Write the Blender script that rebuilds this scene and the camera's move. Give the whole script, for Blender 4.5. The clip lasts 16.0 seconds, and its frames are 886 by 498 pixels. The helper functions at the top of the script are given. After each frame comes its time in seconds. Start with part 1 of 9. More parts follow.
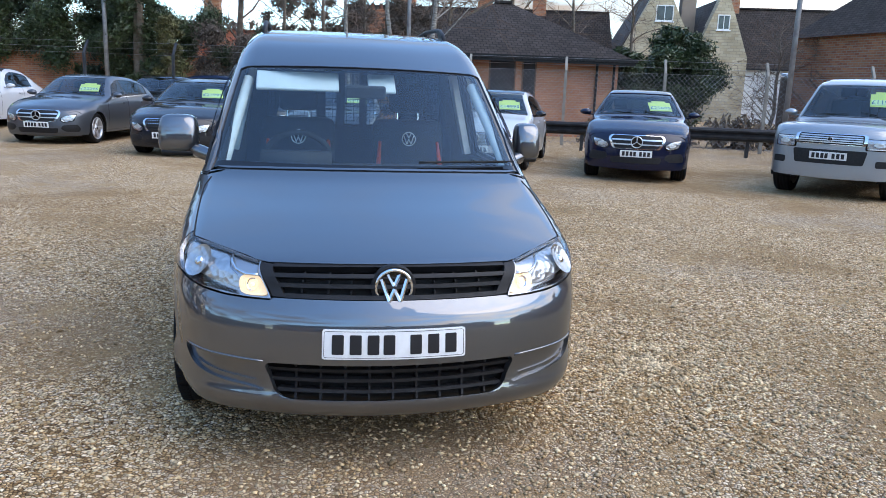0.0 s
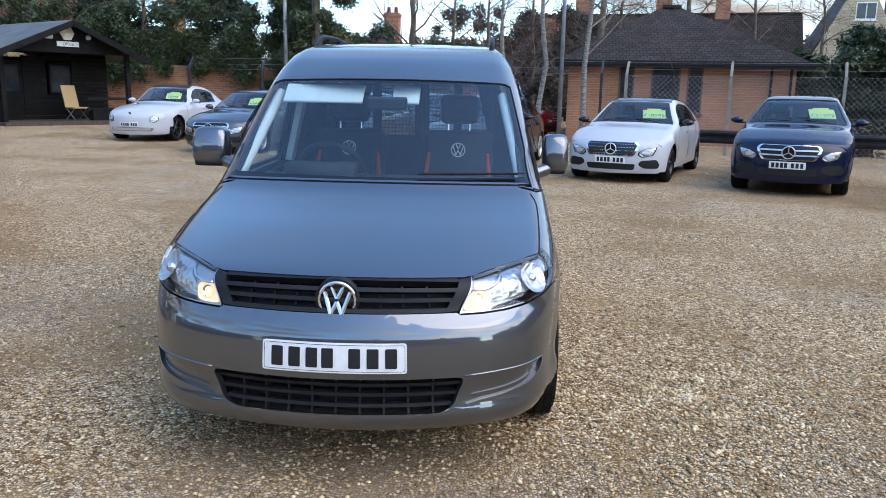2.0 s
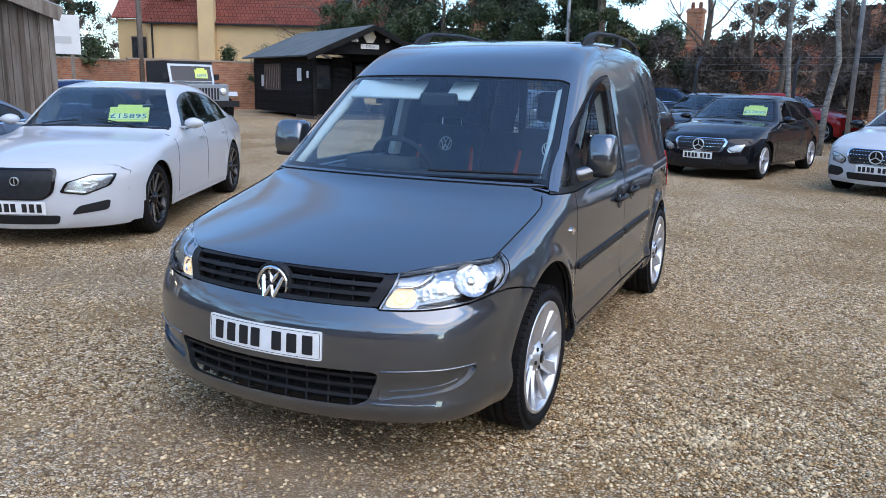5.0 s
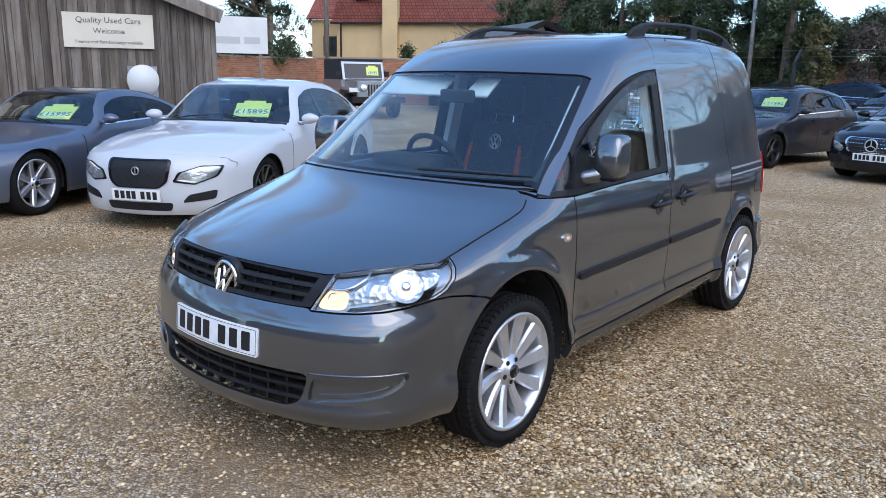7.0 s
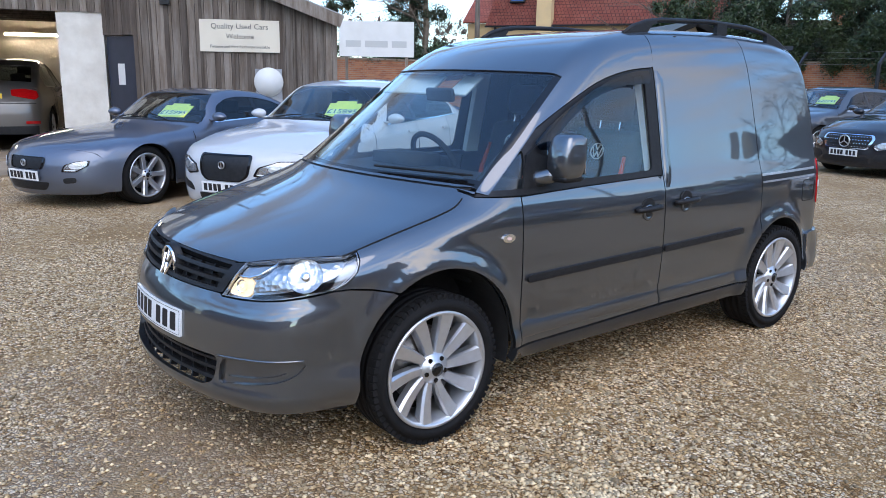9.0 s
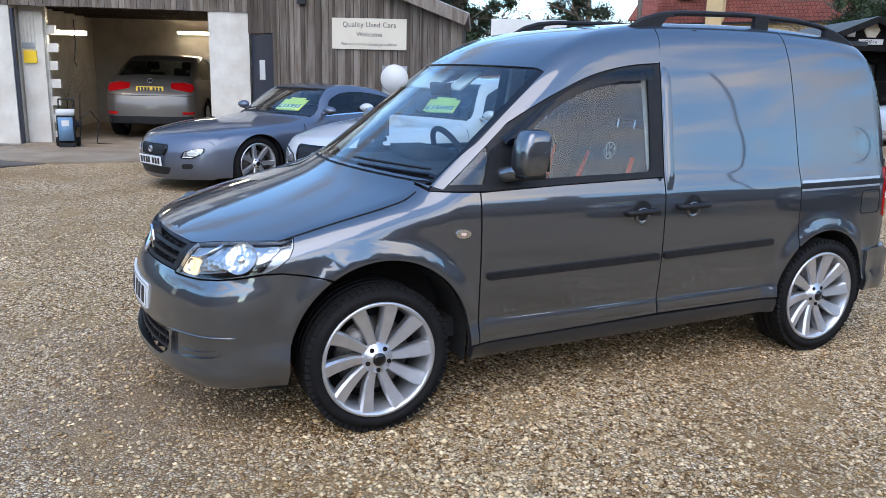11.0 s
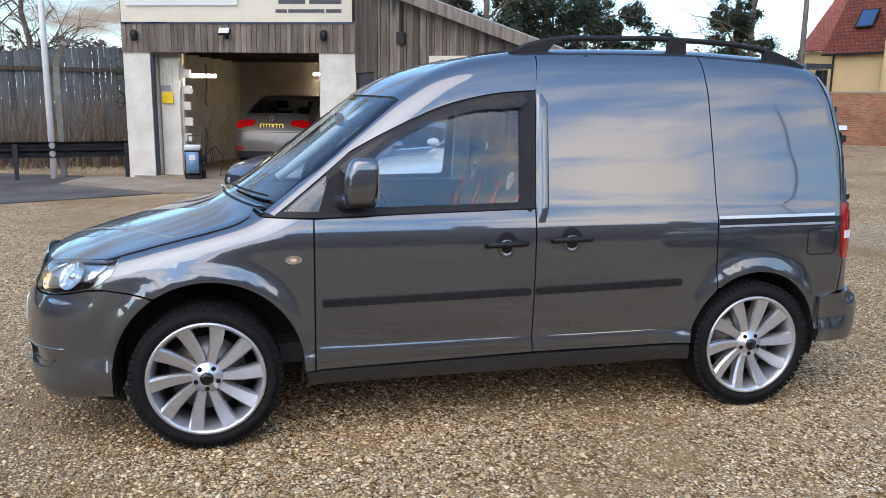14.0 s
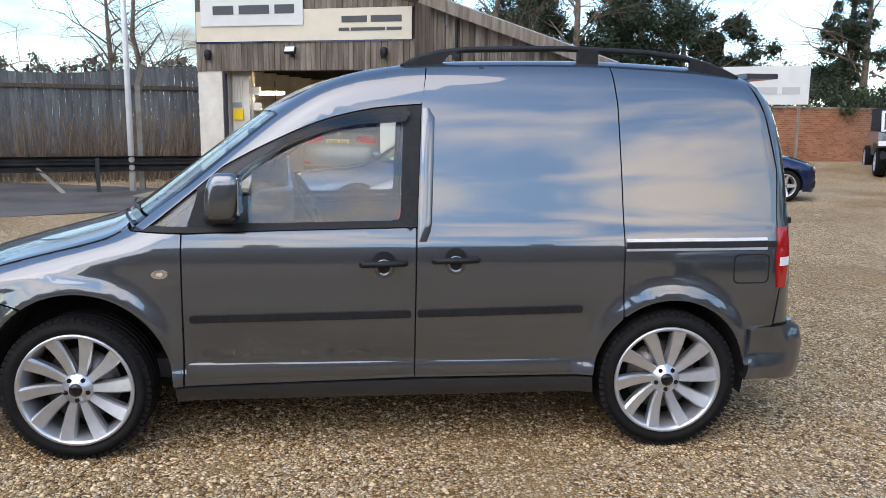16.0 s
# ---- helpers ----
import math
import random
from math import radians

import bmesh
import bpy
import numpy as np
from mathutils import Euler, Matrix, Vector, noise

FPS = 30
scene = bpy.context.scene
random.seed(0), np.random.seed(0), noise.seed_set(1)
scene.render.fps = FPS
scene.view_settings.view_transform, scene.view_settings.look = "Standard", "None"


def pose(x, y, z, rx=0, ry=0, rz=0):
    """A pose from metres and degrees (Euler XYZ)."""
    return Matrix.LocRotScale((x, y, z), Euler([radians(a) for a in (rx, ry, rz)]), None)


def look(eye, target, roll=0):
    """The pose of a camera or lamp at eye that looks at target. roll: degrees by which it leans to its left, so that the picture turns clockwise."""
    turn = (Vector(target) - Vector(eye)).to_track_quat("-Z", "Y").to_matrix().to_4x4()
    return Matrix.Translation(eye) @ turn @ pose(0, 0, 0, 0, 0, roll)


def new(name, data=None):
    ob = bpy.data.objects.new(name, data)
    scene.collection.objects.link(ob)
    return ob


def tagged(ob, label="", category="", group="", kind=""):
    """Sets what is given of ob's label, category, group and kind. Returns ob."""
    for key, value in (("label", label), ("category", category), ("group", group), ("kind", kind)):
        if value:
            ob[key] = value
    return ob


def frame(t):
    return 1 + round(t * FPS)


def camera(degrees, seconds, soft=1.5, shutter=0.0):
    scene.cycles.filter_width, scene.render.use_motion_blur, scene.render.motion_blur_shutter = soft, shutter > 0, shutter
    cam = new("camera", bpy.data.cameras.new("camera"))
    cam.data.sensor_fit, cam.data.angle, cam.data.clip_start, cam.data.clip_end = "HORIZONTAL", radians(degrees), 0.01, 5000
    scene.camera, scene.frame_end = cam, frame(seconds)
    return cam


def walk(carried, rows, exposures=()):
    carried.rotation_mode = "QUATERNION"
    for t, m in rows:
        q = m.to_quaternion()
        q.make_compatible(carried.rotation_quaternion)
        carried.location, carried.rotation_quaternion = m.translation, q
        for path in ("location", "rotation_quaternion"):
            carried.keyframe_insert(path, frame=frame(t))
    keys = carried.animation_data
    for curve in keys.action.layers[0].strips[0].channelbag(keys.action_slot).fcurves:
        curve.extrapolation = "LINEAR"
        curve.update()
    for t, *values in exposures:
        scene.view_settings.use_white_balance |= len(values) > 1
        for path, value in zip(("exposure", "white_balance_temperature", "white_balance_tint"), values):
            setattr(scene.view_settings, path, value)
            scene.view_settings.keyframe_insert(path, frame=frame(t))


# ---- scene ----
cam = camera(59.2, 16.0, soft=0.7)
PATH = [
    (0, (-0.349, -3.641, 1.485), (0.011, -1.717, 1.074), 2.1),
    (0.5, (-0.088, -3.688, 1.494), (0.177, -1.749, 1.078), 1.9),
    (1, (0.131, -3.704, 1.505), (0.288, -1.754, 1.091), 1.6),
    (1.5, (0.334, -3.643, 1.501), (0.366, -1.685, 1.095), 1.3),
    (2, (0.538, -3.599, 1.508), (0.437, -1.642, 1.109), 1.1),
    (2.5, (0.848, -3.624, 1.525), (0.609, -1.679, 1.127), 1.0),
    (3, (1.052, -3.56, 1.512), (0.679, -1.637, 1.11), 1.0),
    (3.5, (1.225, -3.46, 1.531), (0.725, -1.567, 1.123), 1.1),
    (4, (1.468, -3.4, 1.521), (0.85, -1.543, 1.109), 1.2),
    (4.5, (1.717, -3.344, 1.543), (0.99, -1.527, 1.128), 1.3),
    (5, (1.887, -3.208, 1.52), (1.048, -1.441, 1.104), 1.3),
    (5.2, (1.944, -3.142, 1.526), (1.064, -1.395, 1.109), 1.4),
    (7.3, (2.742, -2.502, 1.537), (1.454, -1.034, 1.105), 0.8),
    (7.5, (2.848, -2.442, 1.528), (1.529, -1.002, 1.099), 0.7),
    (8, (3.079, -2.281, 1.537), (1.689, -0.909, 1.11), 0.6),
    (8.5, (3.209, -2.087, 1.511), (1.746, -0.791, 1.085), 0.7),
    (9, (3.291, -1.909, 1.528), (1.763, -0.693, 1.095), 0.9),
    (9.2, (3.342, -1.818, 1.517), (1.785, -0.639, 1.082), 1.0),
    (11.3, (3.876, -1.002, 1.526), (2.1, -0.192, 1.087), 1.4),
    (11.5, (3.939, -0.902, 1.534), (2.149, -0.123, 1.1), 1.4),
    (12, (4.015, -0.682, 1.523), (2.19, 0.022, 1.105), 1.3),
    (12.5, (4.052, -0.436, 1.524), (2.198, 0.2, 1.126), 1.1),
    (13, (4.131, -0.201, 1.511), (2.252, 0.366, 1.13), 0.9),
    (13.5, (4.263, 0.058, 1.528), (2.364, 0.567, 1.159), 0.8),
    (14, (4.262, 0.262, 1.509), (2.346, 0.708, 1.149), 0.7),
    (14.5, (4.241, 0.483, 1.52), (2.31, 0.869, 1.167), 0.7),
    (15, (4.293, 0.765, 1.504), (2.35, 1.088, 1.161), 0.7),
    (15.5, (4.338, 1.057, 1.517), (2.383, 1.309, 1.183), 0.7),
    (16, (4.283, 1.325, 1.512), (2.317, 1.494, 1.189), 0.6),
]
walk(cam, [(t, look(eye, target, roll)) for t, eye, target, roll in PATH], [(0, 1.45, 7450, 16), (5, 1.20, 7150, 16), (9, 1.24, 7000, 16), (12.5, 1.26, 7400, 15), (16, 1.20, 8050, 16)])


# ---- world and sun ----
world = bpy.data.worlds.new("sky")
scene.world = world
world.use_nodes = True
wn, wl = world.node_tree.nodes, world.node_tree.links
wn.clear()
SUN_DIR = Vector((0.50, -0.36, 0.79)).normalized()
sky = wn.new("ShaderNodeTexSky")
sky.sky_type = "NISHITA"
sky.sun_disc = False
sky.sun_elevation = math.asin(SUN_DIR.z)
sky.sun_rotation = math.atan2(SUN_DIR.x, SUN_DIR.y)
sky.air_density, sky.dust_density, sky.ozone_density = 1.0, 0.3, 2.5
# streaky high cloud over the sky
tc = wn.new("ShaderNodeTexCoord")
mp = wn.new("ShaderNodeMapping")
mp.inputs["Scale"].default_value = (2.0, 2.6, 8.5)
mp.inputs["Rotation"].default_value = (0.12, 0.1, 0.5)
cl = wn.new("ShaderNodeTexNoise")
cl.inputs["Scale"].default_value, cl.inputs["Detail"].default_value, cl.inputs["Roughness"].default_value = 1.5, 7.0, 0.55
cr = wn.new("ShaderNodeValToRGB")
cr.color_ramp.elements[0].position, cr.color_ramp.elements[1].position = 0.42, 0.64
cc = wn.new("ShaderNodeMix")
cc.data_type = "RGBA"
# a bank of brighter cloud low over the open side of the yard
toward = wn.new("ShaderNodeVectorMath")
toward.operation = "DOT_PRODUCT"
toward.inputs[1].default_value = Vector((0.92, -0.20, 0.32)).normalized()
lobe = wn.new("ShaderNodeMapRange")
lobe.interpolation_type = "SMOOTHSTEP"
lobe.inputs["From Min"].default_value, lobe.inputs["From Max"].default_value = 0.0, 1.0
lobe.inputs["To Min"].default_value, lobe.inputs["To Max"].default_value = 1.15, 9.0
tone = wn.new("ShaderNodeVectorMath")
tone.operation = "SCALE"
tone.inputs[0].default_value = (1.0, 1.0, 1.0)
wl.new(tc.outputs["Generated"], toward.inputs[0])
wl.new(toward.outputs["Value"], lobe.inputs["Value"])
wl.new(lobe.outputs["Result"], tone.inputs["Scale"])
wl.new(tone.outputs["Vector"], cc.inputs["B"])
bg = wn.new("ShaderNodeBackground")
bg.inputs["Strength"].default_value = 0.15
wo = wn.new("ShaderNodeOutputWorld")
wl.new(tc.outputs["Generated"], mp.inputs["Vector"])
wl.new(mp.outputs["Vector"], cl.inputs["Vector"])
wl.new(cl.outputs["Fac"], cr.inputs["Fac"])
# the cloud thins out overhead
split = wn.new("ShaderNodeSeparateXYZ")
thin = wn.new("ShaderNodeMapRange")
thin.interpolation_type = "SMOOTHSTEP"
thin.inputs["From Min"].default_value, thin.inputs["From Max"].default_value = 0.30, 0.75
thin.inputs["To Min"].default_value, thin.inputs["To Max"].default_value = 1.0, 0.05
cover = wn.new("ShaderNodeMath")
cover.operation = "MULTIPLY"
wl.new(tc.outputs["Generated"], split.inputs["Vector"])
wl.new(split.outputs["Z"], thin.inputs["Value"])
wl.new(thin.outputs["Result"], cover.inputs[0])
wl.new(cr.outputs["Color"], cover.inputs[1])
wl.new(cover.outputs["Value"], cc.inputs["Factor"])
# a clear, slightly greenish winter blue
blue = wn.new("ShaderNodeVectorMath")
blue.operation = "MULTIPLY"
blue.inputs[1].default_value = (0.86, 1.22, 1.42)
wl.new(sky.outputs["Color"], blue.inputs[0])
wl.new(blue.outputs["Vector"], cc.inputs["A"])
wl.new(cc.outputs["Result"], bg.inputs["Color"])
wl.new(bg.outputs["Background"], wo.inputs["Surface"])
sun_data = bpy.data.lights.new("sun", "SUN")
sun_data.energy, sun_data.angle, sun_data.color = 0.75, radians(60), (1.0, 0.93, 0.84)
sun = new("sun", sun_data)
sun.matrix_world = look(SUN_DIR * 60, (0, 0, 0))

from mathutils import geometry

# ---- materials ----
def mat(name, a, b=None, scale=6.0, rough=0.6, metal=0.0, bump=0.0, bscale=60.0, coat=0.0, rvar=0.0, spec=0.5, fine=0.0, stretch=(1, 1, 1), per_object=0.0, island=0.0):
    """A surface of two colours in broad patches, with finer grain, roughness that varies and a fine relief."""
    m = bpy.data.materials.new(name)
    m.use_nodes = True
    n, l = m.node_tree.nodes, m.node_tree.links
    p = n["Principled BSDF"]
    p.inputs["Roughness"].default_value, p.inputs["Metallic"].default_value = rough, metal
    p.inputs["Coat Weight"].default_value, p.inputs["Coat Roughness"].default_value = coat, 0.03
    p.inputs["Specular IOR Level"].default_value = spec
    co = n.new("ShaderNodeTexCoord")
    ma = n.new("ShaderNodeMapping")
    ma.inputs["Scale"].default_value = stretch
    l.new(co.outputs["Object"], ma.inputs["Vector"])
    b = b or a
    t = n.new("ShaderNodeTexNoise")
    t.inputs["Scale"].default_value, t.inputs["Detail"].default_value = scale, 6.0
    l.new(ma.outputs["Vector"], t.inputs["Vector"])
    r = n.new("ShaderNodeValToRGB")
    r.color_ramp.elements[0].position, r.color_ramp.elements[1].position = 0.36, 0.64
    r.color_ramp.elements[0].color, r.color_ramp.elements[1].color = (*a, 1), (*b, 1)
    l.new(t.outputs["Fac"], r.inputs["Fac"])
    colour = r.outputs["Color"]
    for amount, source in ((fine, "noise"), (per_object, "object"), (island, "island")):
        if not amount:
            continue
        if source == "noise":
            g = n.new("ShaderNodeTexNoise")
            g.inputs["Scale"].default_value, g.inputs["Detail"].default_value = bscale, 3.0
            l.new(ma.outputs["Vector"], g.inputs["Vector"])
            value = g.outputs["Fac"]
        elif source == "object":
            value = n.new("ShaderNodeObjectInfo").outputs["Random"]
        else:
            value = n.new("ShaderNodeNewGeometry").outputs["Random Per Island"]
        mr = n.new("ShaderNodeMapRange")
        mr.inputs["To Min"].default_value, mr.inputs["To Max"].default_value = 1 - amount, 1 + amount
        l.new(value, mr.inputs["Value"])
        h = n.new("ShaderNodeHueSaturation")
        l.new(mr.outputs["Result"], h.inputs["Value"])
        l.new(colour, h.inputs["Color"])
        colour = h.outputs["Color"]
    l.new(colour, p.inputs["Base Color"])
    if rvar:
        mr = n.new("ShaderNodeMapRange")
        mr.inputs["To Min"].default_value, mr.inputs["To Max"].default_value = max(rough - rvar, 0.02), min(rough + rvar, 1)
        l.new(t.outputs["Fac"], mr.inputs["Value"])
        l.new(mr.outputs["Result"], p.inputs["Roughness"])
    if bump:
        bt = n.new("ShaderNodeTexNoise")
        bt.inputs["Scale"].default_value, bt.inputs["Detail"].default_value = bscale, 4.0
        l.new(ma.outputs["Vector"], bt.inputs["Vector"])
        bp = n.new("ShaderNodeBump")
        bp.inputs["Strength"].default_value, bp.inputs["Distance"].default_value = 1.0, bump
        l.new(bt.outputs["Fac"], bp.inputs["Height"])
        l.new(bp.outputs["Normal"], p.inputs["Normal"])
    return m


def paint(name, colour, metal=0.5, rough=0.42, coat_ior=1.45):
    """Car paint: flaked base under clear coat."""
    dark = tuple(c * 0.93 for c in colour)
    m = mat(name, colour, dark, 900, rough, metal, coat=1.0, spec=0.05)
    m.node_tree.nodes["Principled BSDF"].inputs["Coat IOR"].default_value = coat_ior
    return m


def glass(name, tint, gloss=1.45, double=False):
    """Clear glass as one sheet, alike from both sides; double lets both of its faces mirror."""
    m = bpy.data.materials.new(name)
    m.use_nodes = True
    n, l = m.node_tree.nodes, m.node_tree.links
    n.clear()
    out, mix, tr, gl, lw = (n.new("ShaderNode" + k) for k in ("OutputMaterial", "MixShader", "BsdfTransparent", "BsdfGlossy", "LayerWeight"))
    tr.inputs["Color"].default_value = (*tint, 1)
    gl.inputs["Roughness"].default_value = 0.015
    lw.inputs["Blend"].default_value = 0.5
    f0 = ((gloss - 1) / (gloss + 1)) ** 2
    if double:
        f0 *= 2 - f0
    power, scaled = n.new("ShaderNodeMath"), n.new("ShaderNodeMath")
    power.operation, scaled.operation = "POWER", "MULTIPLY_ADD"
    power.inputs[1].default_value = 4.0 if double else 5.0
    scaled.inputs[1].default_value, scaled.inputs[2].default_value = 1 - f0, f0
    l.new(lw.outputs["Facing"], power.inputs[0])
    l.new(power.outputs["Value"], scaled.inputs[0])
    l.new(scaled.outputs["Value"], mix.inputs["Fac"])
    l.new(tr.outputs["BSDF"], mix.inputs[1])
    l.new(gl.outputs["BSDF"], mix.inputs[2])
    l.new(mix.outputs["Shader"], out.inputs["Surface"])
    return m


def glow(name, colour, strength):
    m = bpy.data.materials.new(name)
    m.use_nodes = True
    p = m.node_tree.nodes["Principled BSDF"]
    p.inputs["Base Color"].default_value = (*colour, 1)
    p.inputs["Emission Color"].default_value = (*colour, 1)
    p.inputs["Emission Strength"].default_value = strength
    return m


M_GREY = paint("grey_metallic_paint", (0.080, 0.090, 0.102), 0.80, 0.35, 2.12)
# body grey darkened for the sill: the shade down there is in the colour
M_SILL = paint("grey_paint_plus_shade", (0.034, 0.037, 0.041), 0.4, 0.5)
M_WHITE = paint("white_paint", (0.52, 0.53, 0.54), 0.0, 0.4)
M_BLACKP = paint("black_paint", (0.006, 0.006, 0.008), 0.0)
M_NAVY = paint("navy_paint", (0.004, 0.008, 0.028), 0.0)
M_GUN = paint("gunmetal_paint", (0.10, 0.11, 0.125), 0.75)
M_STEELBLUE = paint("steel_blue_paint", (0.14, 0.16, 0.20), 0.75)
M_SILVER = paint("silver_paint", (0.34, 0.36, 0.37), 0.75)
M_BRONZE = paint("bronze_grey_paint", (0.17, 0.155, 0.14), 0.7)
M_DEEPBLUE = paint("deep_blue_paint", (0.012, 0.024, 0.075), 0.5)
M_DARKGREY = paint("dark_grey_paint", (0.022, 0.023, 0.027), 0.2)
M_REDP = paint("red_paint", (0.35, 0.012, 0.012), 0.2)
M_BLACK = mat("black_plastic", (0.009, 0.009, 0.010), (0.015, 0.015, 0.016), 30, 0.5, bump=0.0006, bscale=500, spec=0.3)
M_GLOSSBLACK = mat("gloss_black", (0.006, 0.006, 0.007), rough=0.12)
M_RUBBER = mat("tyre_rubber", (0.009, 0.009, 0.009), (0.014, 0.013, 0.013), 25, 0.75, spec=0.15, bump=0.001, bscale=220, rvar=0.12)
M_ALLOY = mat("silver_alloy", (0.62, 0.63, 0.65), (0.54, 0.55, 0.57), 12, 0.30, 0.75, coat=0.4)
M_ALLOYBLACK = mat("black_alloy", (0.010, 0.010, 0.011), (0.02, 0.02, 0.02), 20, 0.25)
M_CHROME = mat("chrome", (0.80, 0.81, 0.82), rough=0.08, metal=1.0)
M_STEEL = mat("brake_steel", (0.25, 0.24, 0.23), (0.16, 0.14, 0.13), 30, 0.4, 0.9)
M_PLATEW = mat("white_plate", (0.80, 0.80, 0.78), (0.72, 0.72, 0.70), 20, 0.35)
M_PLATEY = mat("yellow_plate", (0.85, 0.55, 0.02), (0.78, 0.5, 0.02), 20, 0.35)
M_INK = mat("black_ink", (0.01, 0.01, 0.012), rough=0.5)
M_CARD = mat("price_card", (0.62, 0.66, 0.13), (0.56, 0.62, 0.13), 8, 0.6)
M_CARDINK = mat("card_ink", (0.03, 0.10, 0.18), rough=0.6)
M_CARDPALE = mat("card_pale", (0.60, 0.68, 0.32), rough=0.6)
M_REFLECT = mat("lamp_reflector", (0.92, 0.93, 0.94), (0.78, 0.79, 0.80), 30, 0.30, 0.7, bump=0.0015, bscale=70)
M_LENS = glass("lamp_lens", (0.93, 0.94, 0.95))
M_WINDOW = glass("window_glass", (0.90, 0.95, 0.94), 1.9)
M_SCREEN = glass("windscreen_glass", (0.82, 0.95, 0.96), 1.58, True)
M_DEFLECT = glass("smoked_deflector", (0.10, 0.12, 0.17), 1.5)
M_TINT = glass("tinted_glass", (0.28, 0.31, 0.32), 1.65)
M_CABIN = mat("dark_cabin_trim", (0.014, 0.014, 0.015), (0.022, 0.022, 0.023), 20, 0.8)
M_SEAT = mat("black_seat_cloth", (0.016, 0.016, 0.018), (0.028, 0.028, 0.03), 40, 0.9, bump=0.001, bscale=400)
M_REDCLOTH = mat("orange_red_trim", (0.55, 0.06, 0.02), (0.45, 0.05, 0.02), 30, 0.8)
M_PALETRIM = mat("pale_grey_trim", (0.66, 0.66, 0.64), (0.60, 0.60, 0.58), 15, 0.7)
M_REDLENS = mat("red_lens", (0.45, 0.006, 0.008), (0.38, 0.005, 0.006), 30, 0.12, coat=1.0)
M_AMBER = mat("pale_amber_lens", (0.72, 0.50, 0.40), rough=0.15, coat=1.0)
M_WARM = glow("warm_bulb", (1.0, 0.55, 0.20), 1.8)


def facets(name, colour, rough, scale, depth):
    """A bright reflector pressed into many small facets."""
    m = mat(name, colour, tuple(c * 0.8 for c in colour), 30, rough, 0.95)
    n, l = m.node_tree.nodes, m.node_tree.links
    v, b, c = n.new("ShaderNodeTexVoronoi"), n.new("ShaderNodeBump"), n.new("ShaderNodeTexCoord")
    v.inputs["Scale"].default_value = scale
    b.inputs["Distance"].default_value = depth
    l.new(c.outputs["Object"], v.inputs["Vector"])
    l.new(v.outputs["Distance"], b.inputs["Height"])
    l.new(b.outputs["Normal"], n["Principled BSDF"].inputs["Normal"])
    return m


M_FACET = facets("faceted_reflector", (0.66, 0.67, 0.67), 0.30, 45, 0.004)
M_LITCELL = glow("lit_side_lamp_cell", (1.0, 0.76, 0.46), 0.22)
M_LAMPGREY = mat("lamp_inner_grey", (0.50, 0.51, 0.52), (0.40, 0.41, 0.42), 20, 0.22, 0.8)
M_TUBE = glow("tube_light", (1.0, 0.90, 0.70), 26.0)
M_SOFTTOP = mat("black_canvas", (0.012, 0.012, 0.013), (0.022, 0.022, 0.022), 30, 0.9, bump=0.001, bscale=300)
# near-black for underbody, gaps and hollows, with their shade put into the colour
M_CAVITY = mat("cavity_shade_black", (0.006, 0.006, 0.006), (0.010, 0.010, 0.010), 20, 0.9)

# ---- mesh helpers ----
def mesh_of(name, verts, faces, material, normals=None, smooth=True):
    me = bpy.data.meshes.new(name)
    me.from_pydata([tuple(map(float, v)) for v in verts], [], [tuple(map(int, f)) for f in faces])
    me.materials.append(material)
    if smooth:
        me.polygons.foreach_set("use_smooth", [True] * len(me.polygons))
    if normals is not None:
        me.normals_split_custom_set_from_vertices([tuple(map(float, v)) for v in normals])
    me.update()
    return me


def put(name, me, parent=None, label="", m=None):
    ob = new(name, me)
    if parent is not None:
        ob.parent = parent
    if m is not None:
        ob.matrix_basis = m
    return tagged(ob, label)


def part(name, bm, material, parent=None, label="", m=None, smooth=False, bevel=0.0):
    """Links a bmesh as one mesh object under a thing or under a part."""
    if bevel:
        bmesh.ops.bevel(bm, geom=[e for e in bm.edges if e.is_manifold and e.calc_face_angle(0) > 0.6], offset=bevel, segments=2, affect="EDGES", profile=0.5)
    me = bpy.data.meshes.new(name)
    bm.to_mesh(me)
    bm.free()
    me.materials.append(material)
    if smooth:
        me.polygons.foreach_set("use_smooth", [True] * len(me.polygons))
    return put(name, me, parent, label, m)


def thing(name, label, category, m=None, group="", kind=""):
    ob = new(name)
    ob.empty_display_size = 0.2
    if m is not None:
        ob.matrix_basis = m
    return tagged(ob, label, category, group, kind)


def box(x0, y0, z0, x1, y1, z1, bm=None):
    bm = bm or bmesh.new()
    v = [bm.verts.new((x, y, z)) for z in (z0, z1) for x, y in ((x0, y0), (x1, y0), (x1, y1), (x0, y1))]
    for q in ((3, 2, 1, 0), (4, 5, 6, 7), (0, 1, 5, 4), (1, 2, 6, 5), (2, 3, 7, 6), (3, 0, 4, 7)):
        bm.faces.new([v[i] for i in q])
    return bm


def prism(points, z0, z1, bm=None):
    """A polygon in x, y raised from z0 to z1."""
    bm = bm or bmesh.new()
    lo = [bm.verts.new((x, y, z0)) for x, y in points]
    hi = [bm.verts.new((x, y, z1)) for x, y in points]
    bm.faces.new(lo[::-1])
    bm.faces.new(hi)
    n = len(points)
    for i in range(n):
        bm.faces.new((lo[i], lo[(i + 1) % n], hi[(i + 1) % n], hi[i]))
    return bm


def turned(bm, m):
    bmesh.ops.transform(bm, matrix=m, verts=bm.verts)
    return bm


